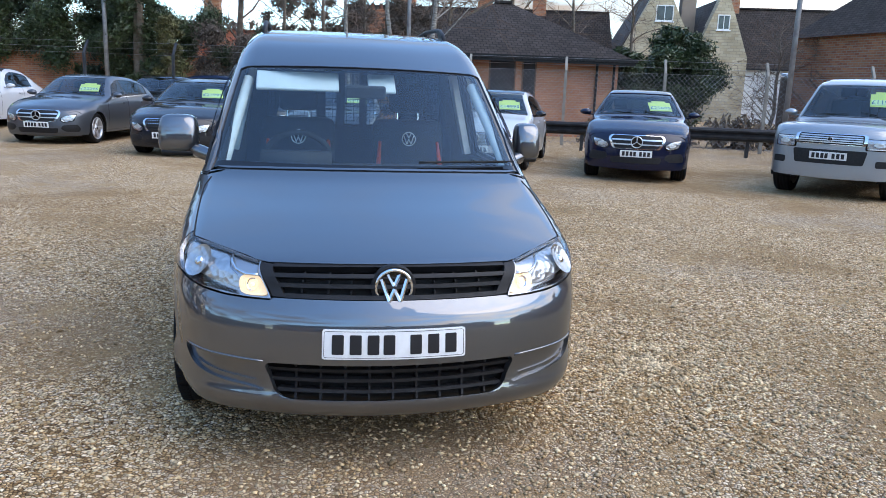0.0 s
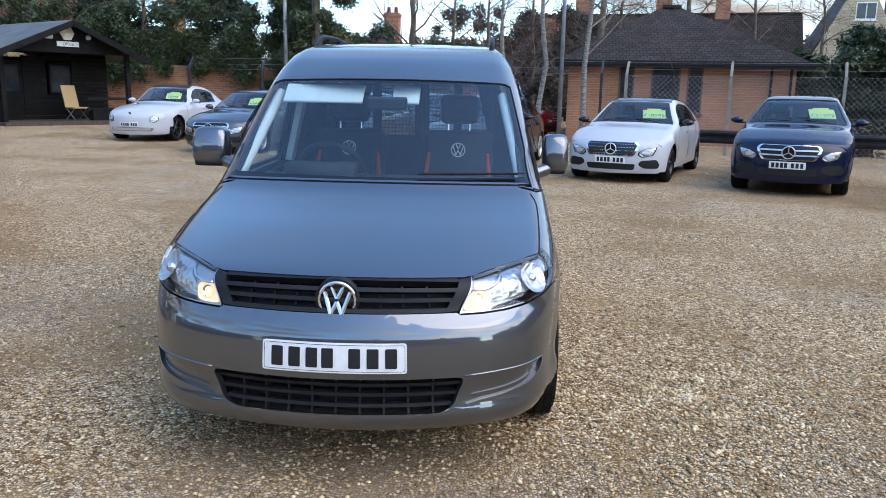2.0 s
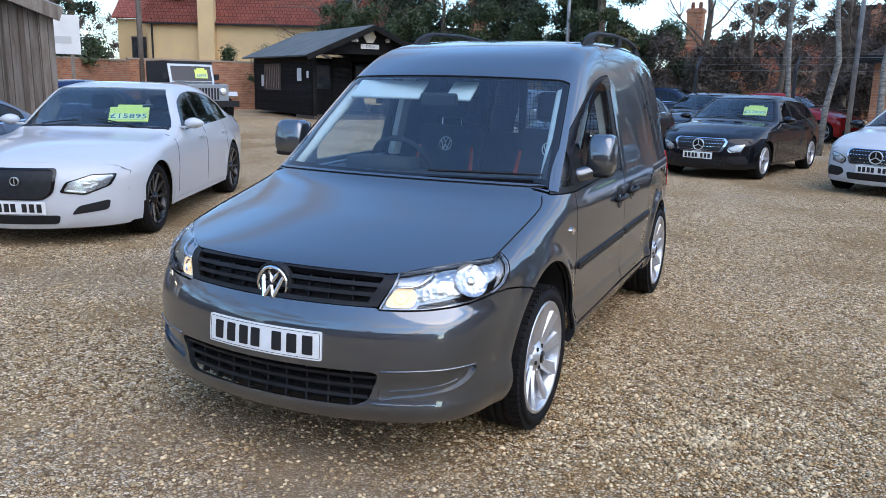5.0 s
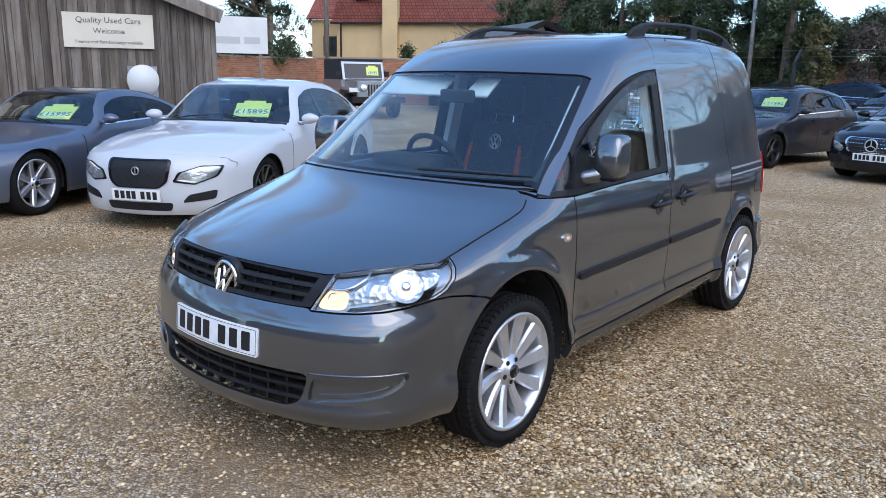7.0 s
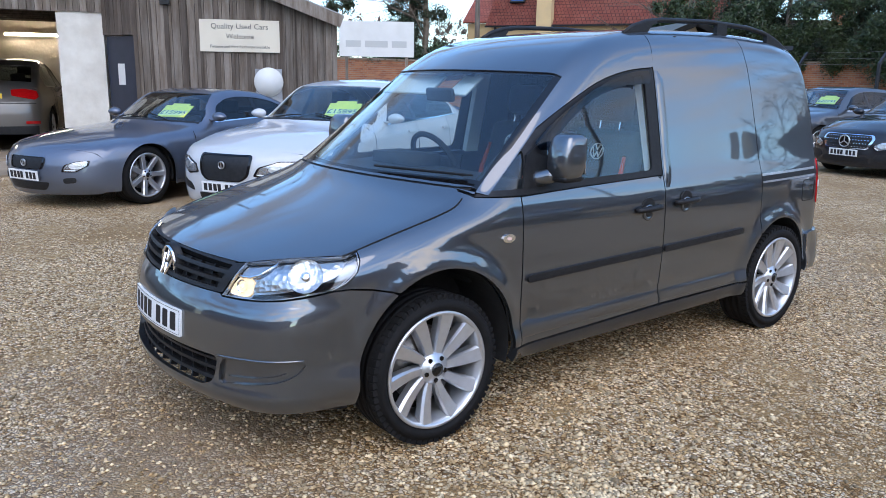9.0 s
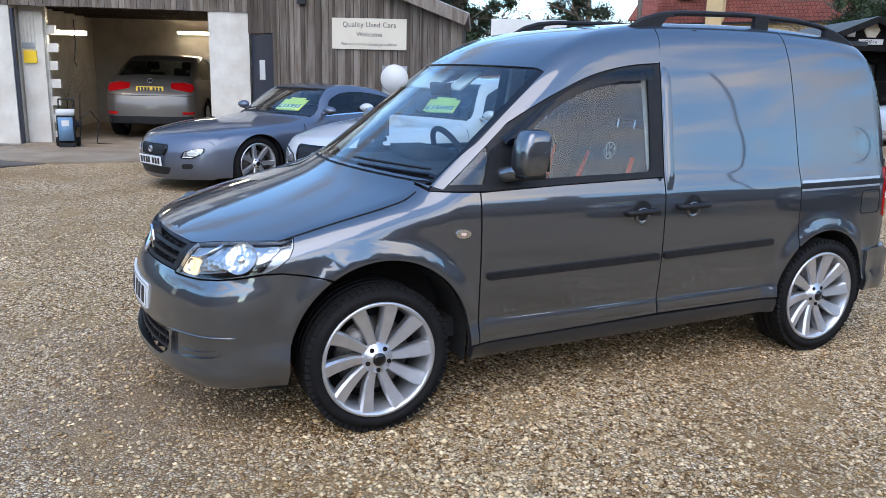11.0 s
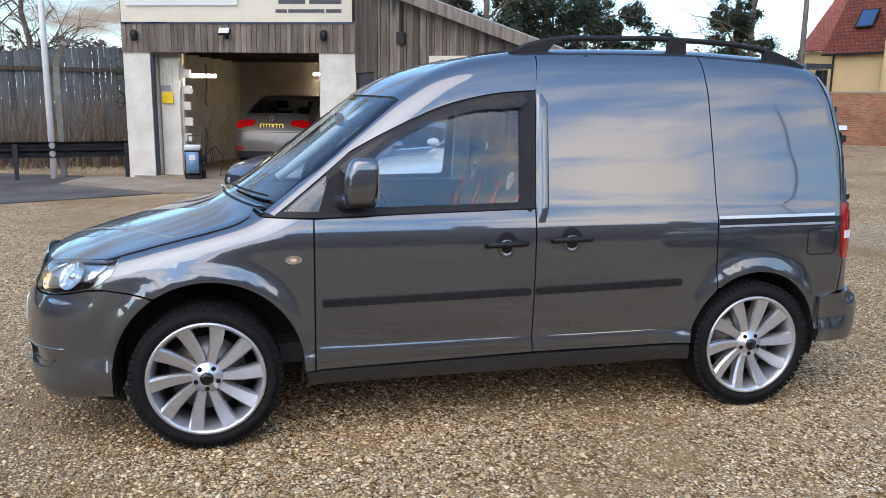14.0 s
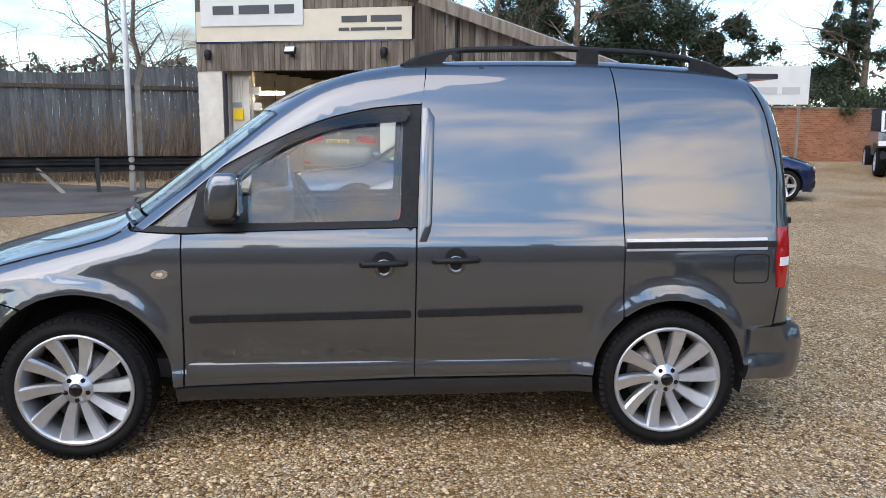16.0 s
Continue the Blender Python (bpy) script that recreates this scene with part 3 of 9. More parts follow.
def car(name, label, m, f, P, body_mat, group="cars for sale"):
    """A parked car from its shell f and its plan P."""
    c = thing(name, label, "car", m, group)
    wb, zc, ra, fl = P["wb"], P["wheel_r"], P["arch_r"], P["floor"]
    h = P.get("h", 0.09)
    ys = np.linspace(-0.75, wb + 1.1, 150)
    S = seam(f, ys)
    ye = S[:, 1] - f.sw(S[:, 1]) * S[:, 0] ** 2
    S = S[(ye >= P["hood0"]) & (ye <= P["deck1"])]
    ya, yb = S[0, 1], S[-1, 1]
    top_mat = P.get("top_mat", body_mat)
    # flank with arches and window opening
    low = P["low"]
    front_arc = [q for q in arc(0, zc, ra, 180, 0) if q[1] > low and q[0] > ya + 0.02]
    rear_arc = [q for q in arc(wb, zc, ra, 180, 0) if q[1] > low and q[0] < yb - 0.02]
    P["corner"], P["corner_x"] = (float(ya), float(S[0, 2])), float(S[0, 0])
    flank = [(ya, fl + 0.035), (front_arc[0][0] - 0.004, fl + 0.035)] + front_arc + [(front_arc[-1][0] + 0.004, low), (rear_arc[0][0] - 0.004, low)]
    flank += rear_arc + [(rear_arc[-1][0] + 0.004, fl + 0.10), (yb, fl + 0.10)]
    flank += [(q[1], q[2]) for q in S[::-1]]
    w0, w1, b0, b1 = P["win"]
    wy = np.linspace(w0, w1, 24)
    wt = np.interp(wy, S[:, 1], S[:, 2]) - P.get("rail", 0.065)
    wb_ = b0 + (b1 - b0) * (wy - w0) / (w1 - w0)
    ok = wt > wb_ + 0.015
    wy, wt, wb_ = wy[ok], wt[ok], wb_[ok]
    hole = rounded([(a, b) for a, b in zip(wy, wb_)][::4] + [(wy[-1], wb_[-1])] + [(a, b) for a, b in zip(wy, wt)][::-3], 0.05, 2)
    body = panel("body_side", f, "side", flank, body_mat, c, both=True, holes=[hole], h=h)
    panel("side_window", f, "side", hole, M_TINT, c, both=True, h=h, lift=-0.006, thick=0.004)
    for q in P["pillars"]:
        zt = float(np.interp(q, wy, wt))
        zb = float(np.interp(q, wy, wb_))
        panel("pillar", f, "side", [(q - 0.045, zb), (q + 0.045, zb), (q + 0.035, zt), (q - 0.03, zt)], M_GLOSSBLACK, c, both=True, h=h, lift=-0.003, thick=0.003)
    # waist strip and shut lines
    panel("waist_strip", f, "side", [(wy[0], wb_[0] - 0.004), (wy[-1], wb_[-1] - 0.004), (wy[-1], wb_[-1] + 0.012), (wy[0], wb_[0] + 0.012)], P.get("waist", M_CHROME), c, both=True, h=h, lift=0.004)
    for q in P["shuts"]:
        zb = float(np.interp(q, wy, wb_)) if q > wy[0] else b0 - 0.02
        panel("shut_line", f, "side", [(q, low + 0.06), (q + 0.007, low + 0.06), (q + 0.007, zb), (q, zb)], M_CAVITY, c, both=True, h=h, lift=0.0015, thick=0.002)
    for q in P["handles"]:
        panel("door_handle", f, "side", rounded([(q - 0.10, P["hz"] - 0.018), (q + 0.10, P["hz"] - 0.014), (q + 0.10, P["hz"] + 0.014), (q - 0.10, P["hz"] + 0.012)], 0.015), body_mat, c, both=True, h=h, lift=0.03, thick=0.025)
    panel("sill", f, "side", [(ra + 0.02, low - 0.05), (wb - ra - 0.02, low - 0.05), (wb - ra - 0.02, low - 0.004), (ra + 0.02, low - 0.004)], P.get("sill_mat", body_mat), c, both=True, h=h)
    # bonnet, roof and tail from above, with the two screens cut out
    L = [(q[0], q[1]) for q in S]
    fx = np.linspace(S[0, 0], -S[0, 0], 13)[1:-1]
    rx = np.linspace(-S[-1, 0], S[-1, 0], 13)[1:-1]
    fy = lambda x, e: e + float(f.sw(e)) * x * x

    def band(e0, e1, inset):
        """The outline from above between two cross lines, inset from the edges of the body."""
        def edge(e):
            d = np.abs(S[:, 1] - f.sw(S[:, 1]) * S[:, 0] ** 2 - e)
            return max(float(S[d.argmin(), 0]) - inset, 0.2)
        a, b = edge(e0), edge(e1)
        xs0, xs1 = np.linspace(a, -a, 11), np.linspace(-b, b, 11)
        mids = [edge(e0 + (e1 - e0) * k / 5) for k in range(1, 5)]
        left = [(-x, fy(x, e0 + (e1 - e0) * k / 5)) for k, x in zip(range(1, 5), mids)]
        right = [(x, fy(x, e0 + (e1 - e0) * k / 5)) for k, x in zip(range(4, 0, -1), mids[::-1])]
        return np.array([(x, fy(x, e0)) for x in xs0] + left + [(x, fy(x, e1)) for x in xs1] + right)

    front = [(x, fy(x, P["hood0"])) for x in fx[::-1]]
    back = [(x, fy(x, P["deck1"])) for x in rx[::-1]]
    outline = [(-q[0], q[1]) for q in L[::-1]] + front + L + back
    s0, s1 = P["screen"]
    r0, r1 = P["rear"]
    screen, rear = band(s0, s1, 0.055), band(r0, r1, 0.09)
    panel("body_top", f, "top", outline, body_mat, c, holes=[screen, rear], h=h)
    if P.get("roof_mat"):
        panel("roof_skin", f, "top", band(s1 + 0.02, r0 - 0.02 if not P.get("soft") else r1, 0.02), P["roof_mat"], c, h=h, lift=0.005, thick=0.004)
    panel("windscreen", f, "top", screen, M_TINT if P.get("dark_screen") else M_SCREEN, c, h=h, lift=-0.006, thick=0.004)
    panel("rear_window", f, "top", rear, M_TINT, c, h=h, lift=-0.006, thick=0.004)
    panel("cowl", f, "top", band(s0 - 0.05, s0 - 0.008, 0.07), M_BLACK, c, h=h, lift=0.004)
    for sx in (0.28, -0.30):
        wipe = onto(f, "top", [(sx + 0.40 * (1 - k / 5) * 1.0 - 0.2, fy(sx, s0 + 0.02 + 0.035 * k / 5)) for k in range(6)]) + (0, -0.004, 0.012)
        part("wiper", tube(wipe, 0.007, 5), M_BLACK, c)
    # nose and tail
    nd, td = ("nose", P.get("axis", 0.1)), ("tail", wb - 0.1)
    edge = onto(f, "side", [(ya, z) for z in np.linspace(fl + 0.035, S[0, 2] - 0.01, 9)])
    e2 = flat(nd, edge)
    hood_edge = flat(nd, onto(f, "top", [(x, fy(x, P["hood0"])) for x in np.linspace(S[0, 0], -S[0, 0], 21)]))
    bottom = [(u, fl + 0.02 * (abs(u) / 0.9)) for u in np.linspace(-e2[0, 0] * 0.97, e2[0, 0] * 0.97, 15)]
    panel("front_bumper", f, nd, list(e2) + list(hood_edge) + [(-q[0], q[1]) for q in e2[::-1]] + bottom, body_mat, c, h=h)
    edge = onto(f, "side", [(yb, z) for z in np.linspace(fl + 0.10, S[-1, 2] - 0.01, 9)])
    e3 = flat(td, edge)
    deck_edge = flat(td, onto(f, "top", [(x, fy(x, P["deck1"])) for x in np.linspace(S[-1, 0], -S[-1, 0], 21)]))
    bottom = [(u, fl + 0.08) for u in np.linspace(-e3[0, 0] * 0.97, e3[0, 0] * 0.97, 15)]
    panel("rear_bumper", f, td, list(e3) + list(deck_edge) + [(-q[0], q[1]) for q in e3[::-1]] + bottom, body_mat, c, h=h)
    # inner dark tub, dashboard and seats
    sx = float(f.side(0.6))
    part("underbody", box(-sx + 0.30, -0.42, fl + 0.03, sx - 0.30, wb + 0.5, P["hz"] - 0.32), M_CAVITY, c)
    for y in (0, wb):
        for s in (1, -1):
            part("wheel_arch_liner", turned(arch(ra - 0.002, 0.30), pose(s * (sx - 0.035), y, zc, 0, 0, 0 if s > 0 else 180)), M_CAVITY, c)
    dash = f.top(s0) - 0.10
    part("dashboard", box(-sx + 0.14, s0 + 0.20, dash - 0.42, sx - 0.14, s0 + 0.62, dash), M_CABIN, c, bevel=0.06)
    part("cabin_tub", box(-sx + 0.10, s0 + 0.30, P["hz"] - 0.33, sx - 0.10, r0 + 0.45, P["hz"] - 0.10), M_CABIN, c)
    for dy in (0, 0.85):
        room = float(f.top(P["seat"] + dy + 0.75)) - 1.05
        if room > P["hz"] - 0.75:
            seats(c, [(P["seat"] + dy, (0.37, -0.37))], room)
    # bodywork folded behind the corners of the nose
    zt = S[0, 2]
    panel("corner_fold", f, "side", [(ya - 0.09, zt - 0.30), (ya + 0.16, zt - 0.30), (ya + 0.16, float(np.interp(ya + 0.16, S[:, 1], S[:, 2])) - 0.008), (ya + 0.02, zt - 0.006), (ya - 0.05, zt - 0.05)], body_mat, c, both=True, h=0.05, lift=-0.004)
    xs = np.linspace(-S[0, 0] * 1.01, S[0, 0] * 1.01, 17)
    panel("nose_fold", f, "top", [(x, fy(x, P["hood0"] - 0.03)) for x in xs] + [(x, fy(x, P["hood0"] + 0.05)) for x in xs[::-1]], body_mat, c, h=0.05, lift=-0.006)
    # mirrors
    for s in (1, -1):
        q = onto(f, "side", [(w0 + 0.17, b0 + 0.03)])[0]
        bm = bmesh.new()
        bmesh.ops.create_icosphere(bm, subdivisions=3, radius=1.0)
        for v in bm.verts:
            e = v.co
            e.y = min(e.y, 0.45)
            k = 1 - 0.25 * max(e.x, 0)
            v.co = Vector((q[0] + 0.145 + 0.105 * e.x, q[1] + 0.080 * e.y, q[2] + 0.052 + 0.060 * e.z * k))
        box(q[0] - 0.03, q[1] - 0.02, q[2] - 0.005, q[0] + 0.10, q[1] + 0.03, q[2] + 0.02, bm)
        part("door_mirror", turned(bm, Matrix.Diagonal((s, 1, 1, 1))), P.get("mirror_mat", body_mat), c, smooth=True)
    return c, nd, td


# ---- ground ----
def rise(x, y):
    """The yard climbs a little towards its far corner."""
    s = np.clip(((-0.6 * np.asarray(x, float) + 0.8 * np.asarray(y, float)) - 15) / 9, 0, 1)
    return 0.16 * s * s * (3 - 2 * s) + 0.27 * np.exp(-((np.asarray(x, float) + 17.3) ** 2 + (np.asarray(y, float) - 15.9) ** 2) / 5.0)


def on(x, y, turn=0.0, dz=0.0):
    """A pose on the ground."""
    return pose(x, y, float(rise(x, y)) + dz, 0, 0, turn)


def gravel_material():
    m = bpy.data.materials.new("gravel")
    m.use_nodes = True
    n, l = m.node_tree.nodes, m.node_tree.links
    p = n["Principled BSDF"]
    p.inputs["Roughness"].default_value = 0.9
    p.inputs["Specular IOR Level"].default_value = 0.12
    co = n.new("ShaderNodeTexCoord")
    cells = n.new("ShaderNodeTexVoronoi")
    cells.inputs["Scale"].default_value, cells.inputs["Randomness"].default_value = 60.0, 1.0
    warp = n.new("ShaderNodeTexNoise")
    warp.inputs["Scale"].default_value = 30.0
    add = n.new("ShaderNodeVectorMath")
    add.operation = "MULTIPLY_ADD"
    add.inputs[1].default_value = (0.02, 0.02, 0.02)
    l.new(co.outputs["Object"], warp.inputs["Vector"])
    l.new(warp.outputs["Color"], add.inputs[0])
    l.new(co.outputs["Object"], add.inputs[2])
    l.new(add.outputs["Vector"], cells.inputs["Vector"])
    sep = n.new("ShaderNodeSeparateColor")
    l.new(cells.outputs["Color"], sep.inputs["Color"])
    stone = n.new("ShaderNodeValToRGB")
    e = stone.color_ramp.elements
    e[0].position, e[0].color = 0.0, (0.13, 0.072, 0.032, 1)
    e[1].position, e[1].color = 1.0, (0.90, 0.745, 0.555, 1)
    for at, c in ((0.20, (0.40, 0.238, 0.110, 1)), (0.45, (0.60, 0.405, 0.215, 1)), (0.62, (0.52, 0.42, 0.315, 1)), (0.80, (0.78, 0.59, 0.365, 1))):
        k = e.new(at)
        k.color = c
    l.new(sep.outputs["Red"], stone.inputs["Fac"])
    rims = n.new("ShaderNodeTexVoronoi")
    rims.feature = "DISTANCE_TO_EDGE"
    rims.inputs["Scale"].default_value, rims.inputs["Randomness"].default_value = 60.0, 1.0
    l.new(add.outputs["Vector"], rims.inputs["Vector"])
    gap = n.new("ShaderNodeValToRGB")
    gap.color_ramp.elements[0].position, gap.color_ramp.elements[1].position = 0.02, 0.16
    gap.color_ramp.elements[0].color, gap.color_ramp.elements[1].color = (0.14, 0.095, 0.058, 1), (1.15, 1.12, 1.06, 1)
    l.new(rims.outputs["Distance"], gap.inputs["Fac"])
    mul = n.new("ShaderNodeMix")
    mul.data_type, mul.blend_type = "RGBA", "MULTIPLY"
    mul.inputs["Factor"].default_value = 1.0
    l.new(stone.outputs["Color"], mul.inputs["A"])
    l.new(gap.outputs["Color"], mul.inputs["B"])
    # worn, muddy and grey damp patches
    colour = mul.outputs["Result"]
    for scale, lo, hi, tint, amount in ((0.55, 0.47, 0.66, (0.25, 0.145, 0.062, 1), 0.74), (0.33, 0.52, 0.66, (0.36, 0.33, 0.29, 1), 0.20), (2.3, 0.54, 0.70, (0.38, 0.24, 0.11, 1), 0.60)):
        t = n.new("ShaderNodeTexNoise")
        t.inputs["Scale"].default_value, t.inputs["Detail"].default_value = scale, 5.0
        l.new(co.outputs["Object"], t.inputs["Vector"])
        r = n.new("ShaderNodeMapRange")
        r.inputs["From Min"].default_value, r.inputs["From Max"].default_value, r.inputs["To Max"].default_value = lo, hi, amount
        l.new(t.outputs["Fac"], r.inputs["Value"])
        mx = n.new("ShaderNodeMix")
        mx.data_type = "RGBA"
        mx.inputs["B"].default_value = tint
        l.new(r.outputs["Result"], mx.inputs["Factor"])
        l.new(colour, mx.inputs["A"])
        colour = mx.outputs["Result"]
    l.new(colour, p.inputs["Base Color"])
    b = n.new("ShaderNodeBump")
    b.inputs["Strength"].default_value, b.inputs["Distance"].default_value, b.invert = 1.0, 0.015, False
    l.new(rims.outputs["Distance"], b.inputs["Height"])
    l.new(b.outputs["Normal"], p.inputs["Normal"])
    return m


M_GRAVEL = gravel_material()
xs = np.concatenate([np.linspace(-900, -60, 15)[:-1], np.linspace(-60, 60, 121), np.linspace(60, 900, 15)[1:]])
nx = len(xs)
gx, gy = np.meshgrid(xs, xs)
gz = rise(gx, gy) + np.where(np.hypot(gx, gy) < 60, 0.012 * np.sin(gx * 0.7 + 1) * np.sin(gy * 0.9), 0)
near = np.exp(-((gx - 0.3) ** 2 + (gy - 1.3) ** 2) / 60)
gz = gz * (1 - near)
idx = np.arange(nx * nx).reshape(nx, nx)
quads = np.stack([idx[:-1, :-1], idx[:-1, 1:], idx[1:, 1:], idx[1:, :-1]], -1).reshape(-1, 4)
ground = put("ground", mesh_of("ground", np.stack([gx, gy, gz], -1).reshape(-1, 3), quads, M_GRAVEL))
tagged(ground, "beige and grey gravel yard with muddy patches", "gravel", kind="structure")


def pebbles(count, seed):
    """Loose stones on the yard as one heap of small solids."""
    rng = np.random.default_rng(seed)
    base = np.array([(1, 0, 0), (-1, 0, 0), (0, 1, 0), (0, -1, 0), (0, 0, 1), (0, 0, -1)], float)
    tri = np.array([(0, 2, 4), (2, 1, 4), (1, 3, 4), (3, 0, 4), (2, 0, 5), (1, 2, 5), (3, 1, 5), (0, 3, 5)])
    # denser along the strip where the viewer passes
    r = rng.random(count) ** 0.8
    a = rng.random(count) * 2 * math.pi
    cx, cy = 1.6 + 6.2 * r * np.cos(a), 0.2 + 6.2 * r * np.sin(a)
    size = rng.uniform(0.005, 0.0125, count) * np.where(rng.random(count) < 0.06, 1.5, 1)
    shape = rng.uniform(0.65, 1.3, (count, 6, 1)) * base[None] * np.array([1.15, 0.9, 0.62])
    ang = rng.random(count) * math.pi
    ca, sa = np.cos(ang)[:, None], np.sin(ang)[:, None]
    x = shape[..., 0] * ca - shape[..., 1] * sa
    y = shape[..., 0] * sa + shape[..., 1] * ca
    v = np.stack([x, y, shape[..., 2]], -1) * size[:, None, None]
    v += np.stack([cx, cy, size * 0.30], -1)[:, None]
    f = (tri[None] + 6 * np.arange(count)[:, None, None]).reshape(-1, 3)
    me = bpy.data.meshes.new("loose_stones")
    me.vertices.add(count * 6)
    me.vertices.foreach_set("co", v.ravel())
    me.loops.add(len(f) * 3)
    me.loops.foreach_set("vertex_index", f.ravel())
    me.polygons.add(len(f))
    me.polygons.foreach_set("loop_start", np.arange(0, len(f) * 3, 3))
    me.update(calc_edges=True)
    return me


M_STONE = mat("loose_stone", (0.36, 0.225, 0.10), (0.66, 0.51, 0.31), 9.0, 0.75, island=0.6, fine=0.15, bscale=300)
me = pebbles(60000, 4)
me.materials.append(M_STONE)
tagged(put("loose_stones", me), "loose beige and grey pebbles over the gravel", "pebbles", kind="stuff")

# ---- building materials ----
M_TIMBER = mat("weathered_timber", (0.115, 0.085, 0.062), (0.20, 0.165, 0.135), 3.0, 0.85, bump=0.003, bscale=30, fine=0.3, stretch=(6, 6, 0.6), per_object=0.30)
M_TIMBERDARK = mat("dark_timber", (0.060, 0.042, 0.030), (0.10, 0.075, 0.058), 3.0, 0.85, bump=0.003, bscale=30, fine=0.25, stretch=(6, 6, 0.6), per_object=0.25)
M_BLACKLOG = mat("black_stained_wood", (0.006, 0.006, 0.006), (0.013, 0.012, 0.011), 4.0, 0.75, spec=0.15, bump=0.002, bscale=40, per_object=0.3)
M_RENDERW = mat("white_painted_block", (0.66, 0.62, 0.545), (0.55, 0.50, 0.425), 2.5, 0.85, bump=0.004, bscale=14, fine=0.06)
M_CONCRETE = mat("concrete", (0.225, 0.165, 0.108), (0.33, 0.26, 0.185), 1.3, 0.85, bump=0.003, bscale=50, fine=0.18)
M_CREAM = mat("cream_board", (0.64, 0.565, 0.44), (0.60, 0.525, 0.41), 3, 0.5)
M_SIGNW = mat("white_board", (0.62, 0.61, 0.58), (0.57, 0.56, 0.53), 2, 0.5)
M_SIGNINK = mat("sign_ink", (0.06, 0.06, 0.065), rough=0.6)
M_SIGNFADE = mat("faded_sign_ink", (0.42, 0.42, 0.40), rough=0.6)
M_TAN = mat("tan_render", (0.62, 0.43, 0.22), (0.56, 0.39, 0.21), 1.2, 0.9, bump=0.003, bscale=30, fine=0.06)
M_FELT = mat("green_grey_felt", (0.085, 0.10, 0.10), (0.12, 0.135, 0.13), 1.5, 0.9, bump=0.002, bscale=80)
M_GALV = mat("galvanised_steel", (0.34, 0.35, 0.36), (0.24, 0.24, 0.25), 6, 0.5, 0.7)
M_RAILDARK = mat("black_rail", (0.012, 0.013, 0.015), (0.03, 0.03, 0.032), 4, 0.45, rvar=0.1)
M_POSTC = mat("concrete_post", (0.20, 0.18, 0.15), (0.28, 0.26, 0.22), 5, 0.9, bump=0.003, bscale=60)
M_BARK = mat("bark", (0.09, 0.065, 0.045), (0.16, 0.13, 0.10), 6, 0.9, bump=0.01, bscale=30, fine=0.3)
M_BIRCH = mat("birch_bark", (0.30, 0.28, 0.245), (0.13, 0.115, 0.095), 9, 0.85, bump=0.006, bscale=20, fine=0.3, stretch=(1, 1, 3))
M_TWIG = mat("twigs", (0.10, 0.065, 0.045), (0.15, 0.10, 0.075), 3, 0.9)
M_LEAFDARK = mat("evergreen_leaf", (0.012, 0.024, 0.010), (0.032, 0.050, 0.020), 0.8, 0.6, island=0.45)
M_LEAFIVY = mat("ivy_leaf", (0.020, 0.040, 0.014), (0.045, 0.065, 0.022), 0.8, 0.5, island=0.45)
M_LEAFOLIVE = mat("olive_leaf", (0.065, 0.065, 0.020), (0.10, 0.09, 0.03), 0.9, 0.6, island=0.45)
M_DEADSTALK = mat("dead_stalks", (0.09, 0.062, 0.042), (0.16, 0.115, 0.075), 2, 0.9, island=0.4)
M_FARWOOD = mat("bare_far_wood", (0.075, 0.058, 0.045), (0.13, 0.105, 0.085), 0.5, 0.9, island=0.35)
M_WHITEWALL = mat("white_render", (0.72, 0.71, 0.68), (0.66, 0.65, 0.61), 1.5, 0.9)
M_DARKDOOR = mat("dark_blue_door", (0.012, 0.016, 0.030), (0.018, 0.022, 0.038), 4, 0.45)
M_WIN = mat("window_pane", (0.02, 0.025, 0.03), (0.05, 0.055, 0.06), 2, 0.06)
M_WINFRAME = mat("white_window_frame", (0.78, 0.78, 0.76), (0.70, 0.70, 0.68), 5, 0.5)


def brick_material(name, a, b, mortar, size=(0.225, 0.075), roof=False, island=False):
    """Coursed brick or tile as a surface of far walls, with its joints sunk."""
    m = bpy.data.materials.new(name)
    m.use_nodes = True
    n, l = m.node_tree.nodes, m.node_tree.links
    p = n["Principled BSDF"]
    p.inputs["Roughness"].default_value = 0.9
    co = n.new("ShaderNodeTexCoord")
    br = n.new("ShaderNodeTexBrick")
    br.inputs["Scale"].default_value = 1.0
    br.inputs["Brick Width"].default_value, br.inputs["Row Height"].default_value = size
    br.inputs["Mortar Size"].default_value = 0.010 if not roof else 0.014
    br.inputs["Color1"].default_value, br.inputs["Color2"].default_value, br.inputs["Mortar"].default_value = (*a, 1), (*b, 1), (*mortar, 1)
    l.new(co.outputs["UV"], br.inputs["Vector"])
    t = n.new("ShaderNodeTexNoise")
    t.inputs["Scale"].default_value, t.inputs["Detail"].default_value = 1.1, 6.0
    l.new(co.outputs["Object"], t.inputs["Vector"])
    mr = n.new("ShaderNodeMapRange")
    mr.inputs["To Min"].default_value, mr.inputs["To Max"].default_value = 0.55, 1.40
    l.new(t.outputs["Fac"], mr.inputs["Value"])
    h = n.new("ShaderNodeHueSaturation")
    l.new(mr.outputs["Result"], h.inputs["Value"])
    l.new(br.outputs["Color"], h.inputs["Color"])
    l.new(h.outputs["Color"], p.inputs["Base Color"])
    bp = n.new("ShaderNodeBump")
    bp.inputs["Strength"].default_value, bp.inputs["Distance"].default_value, bp.invert = 1.0, 0.012, True
    l.new(br.outputs["Fac"], bp.inputs["Height"])
    l.new(bp.outputs["Normal"], p.inputs["Normal"])
    return m


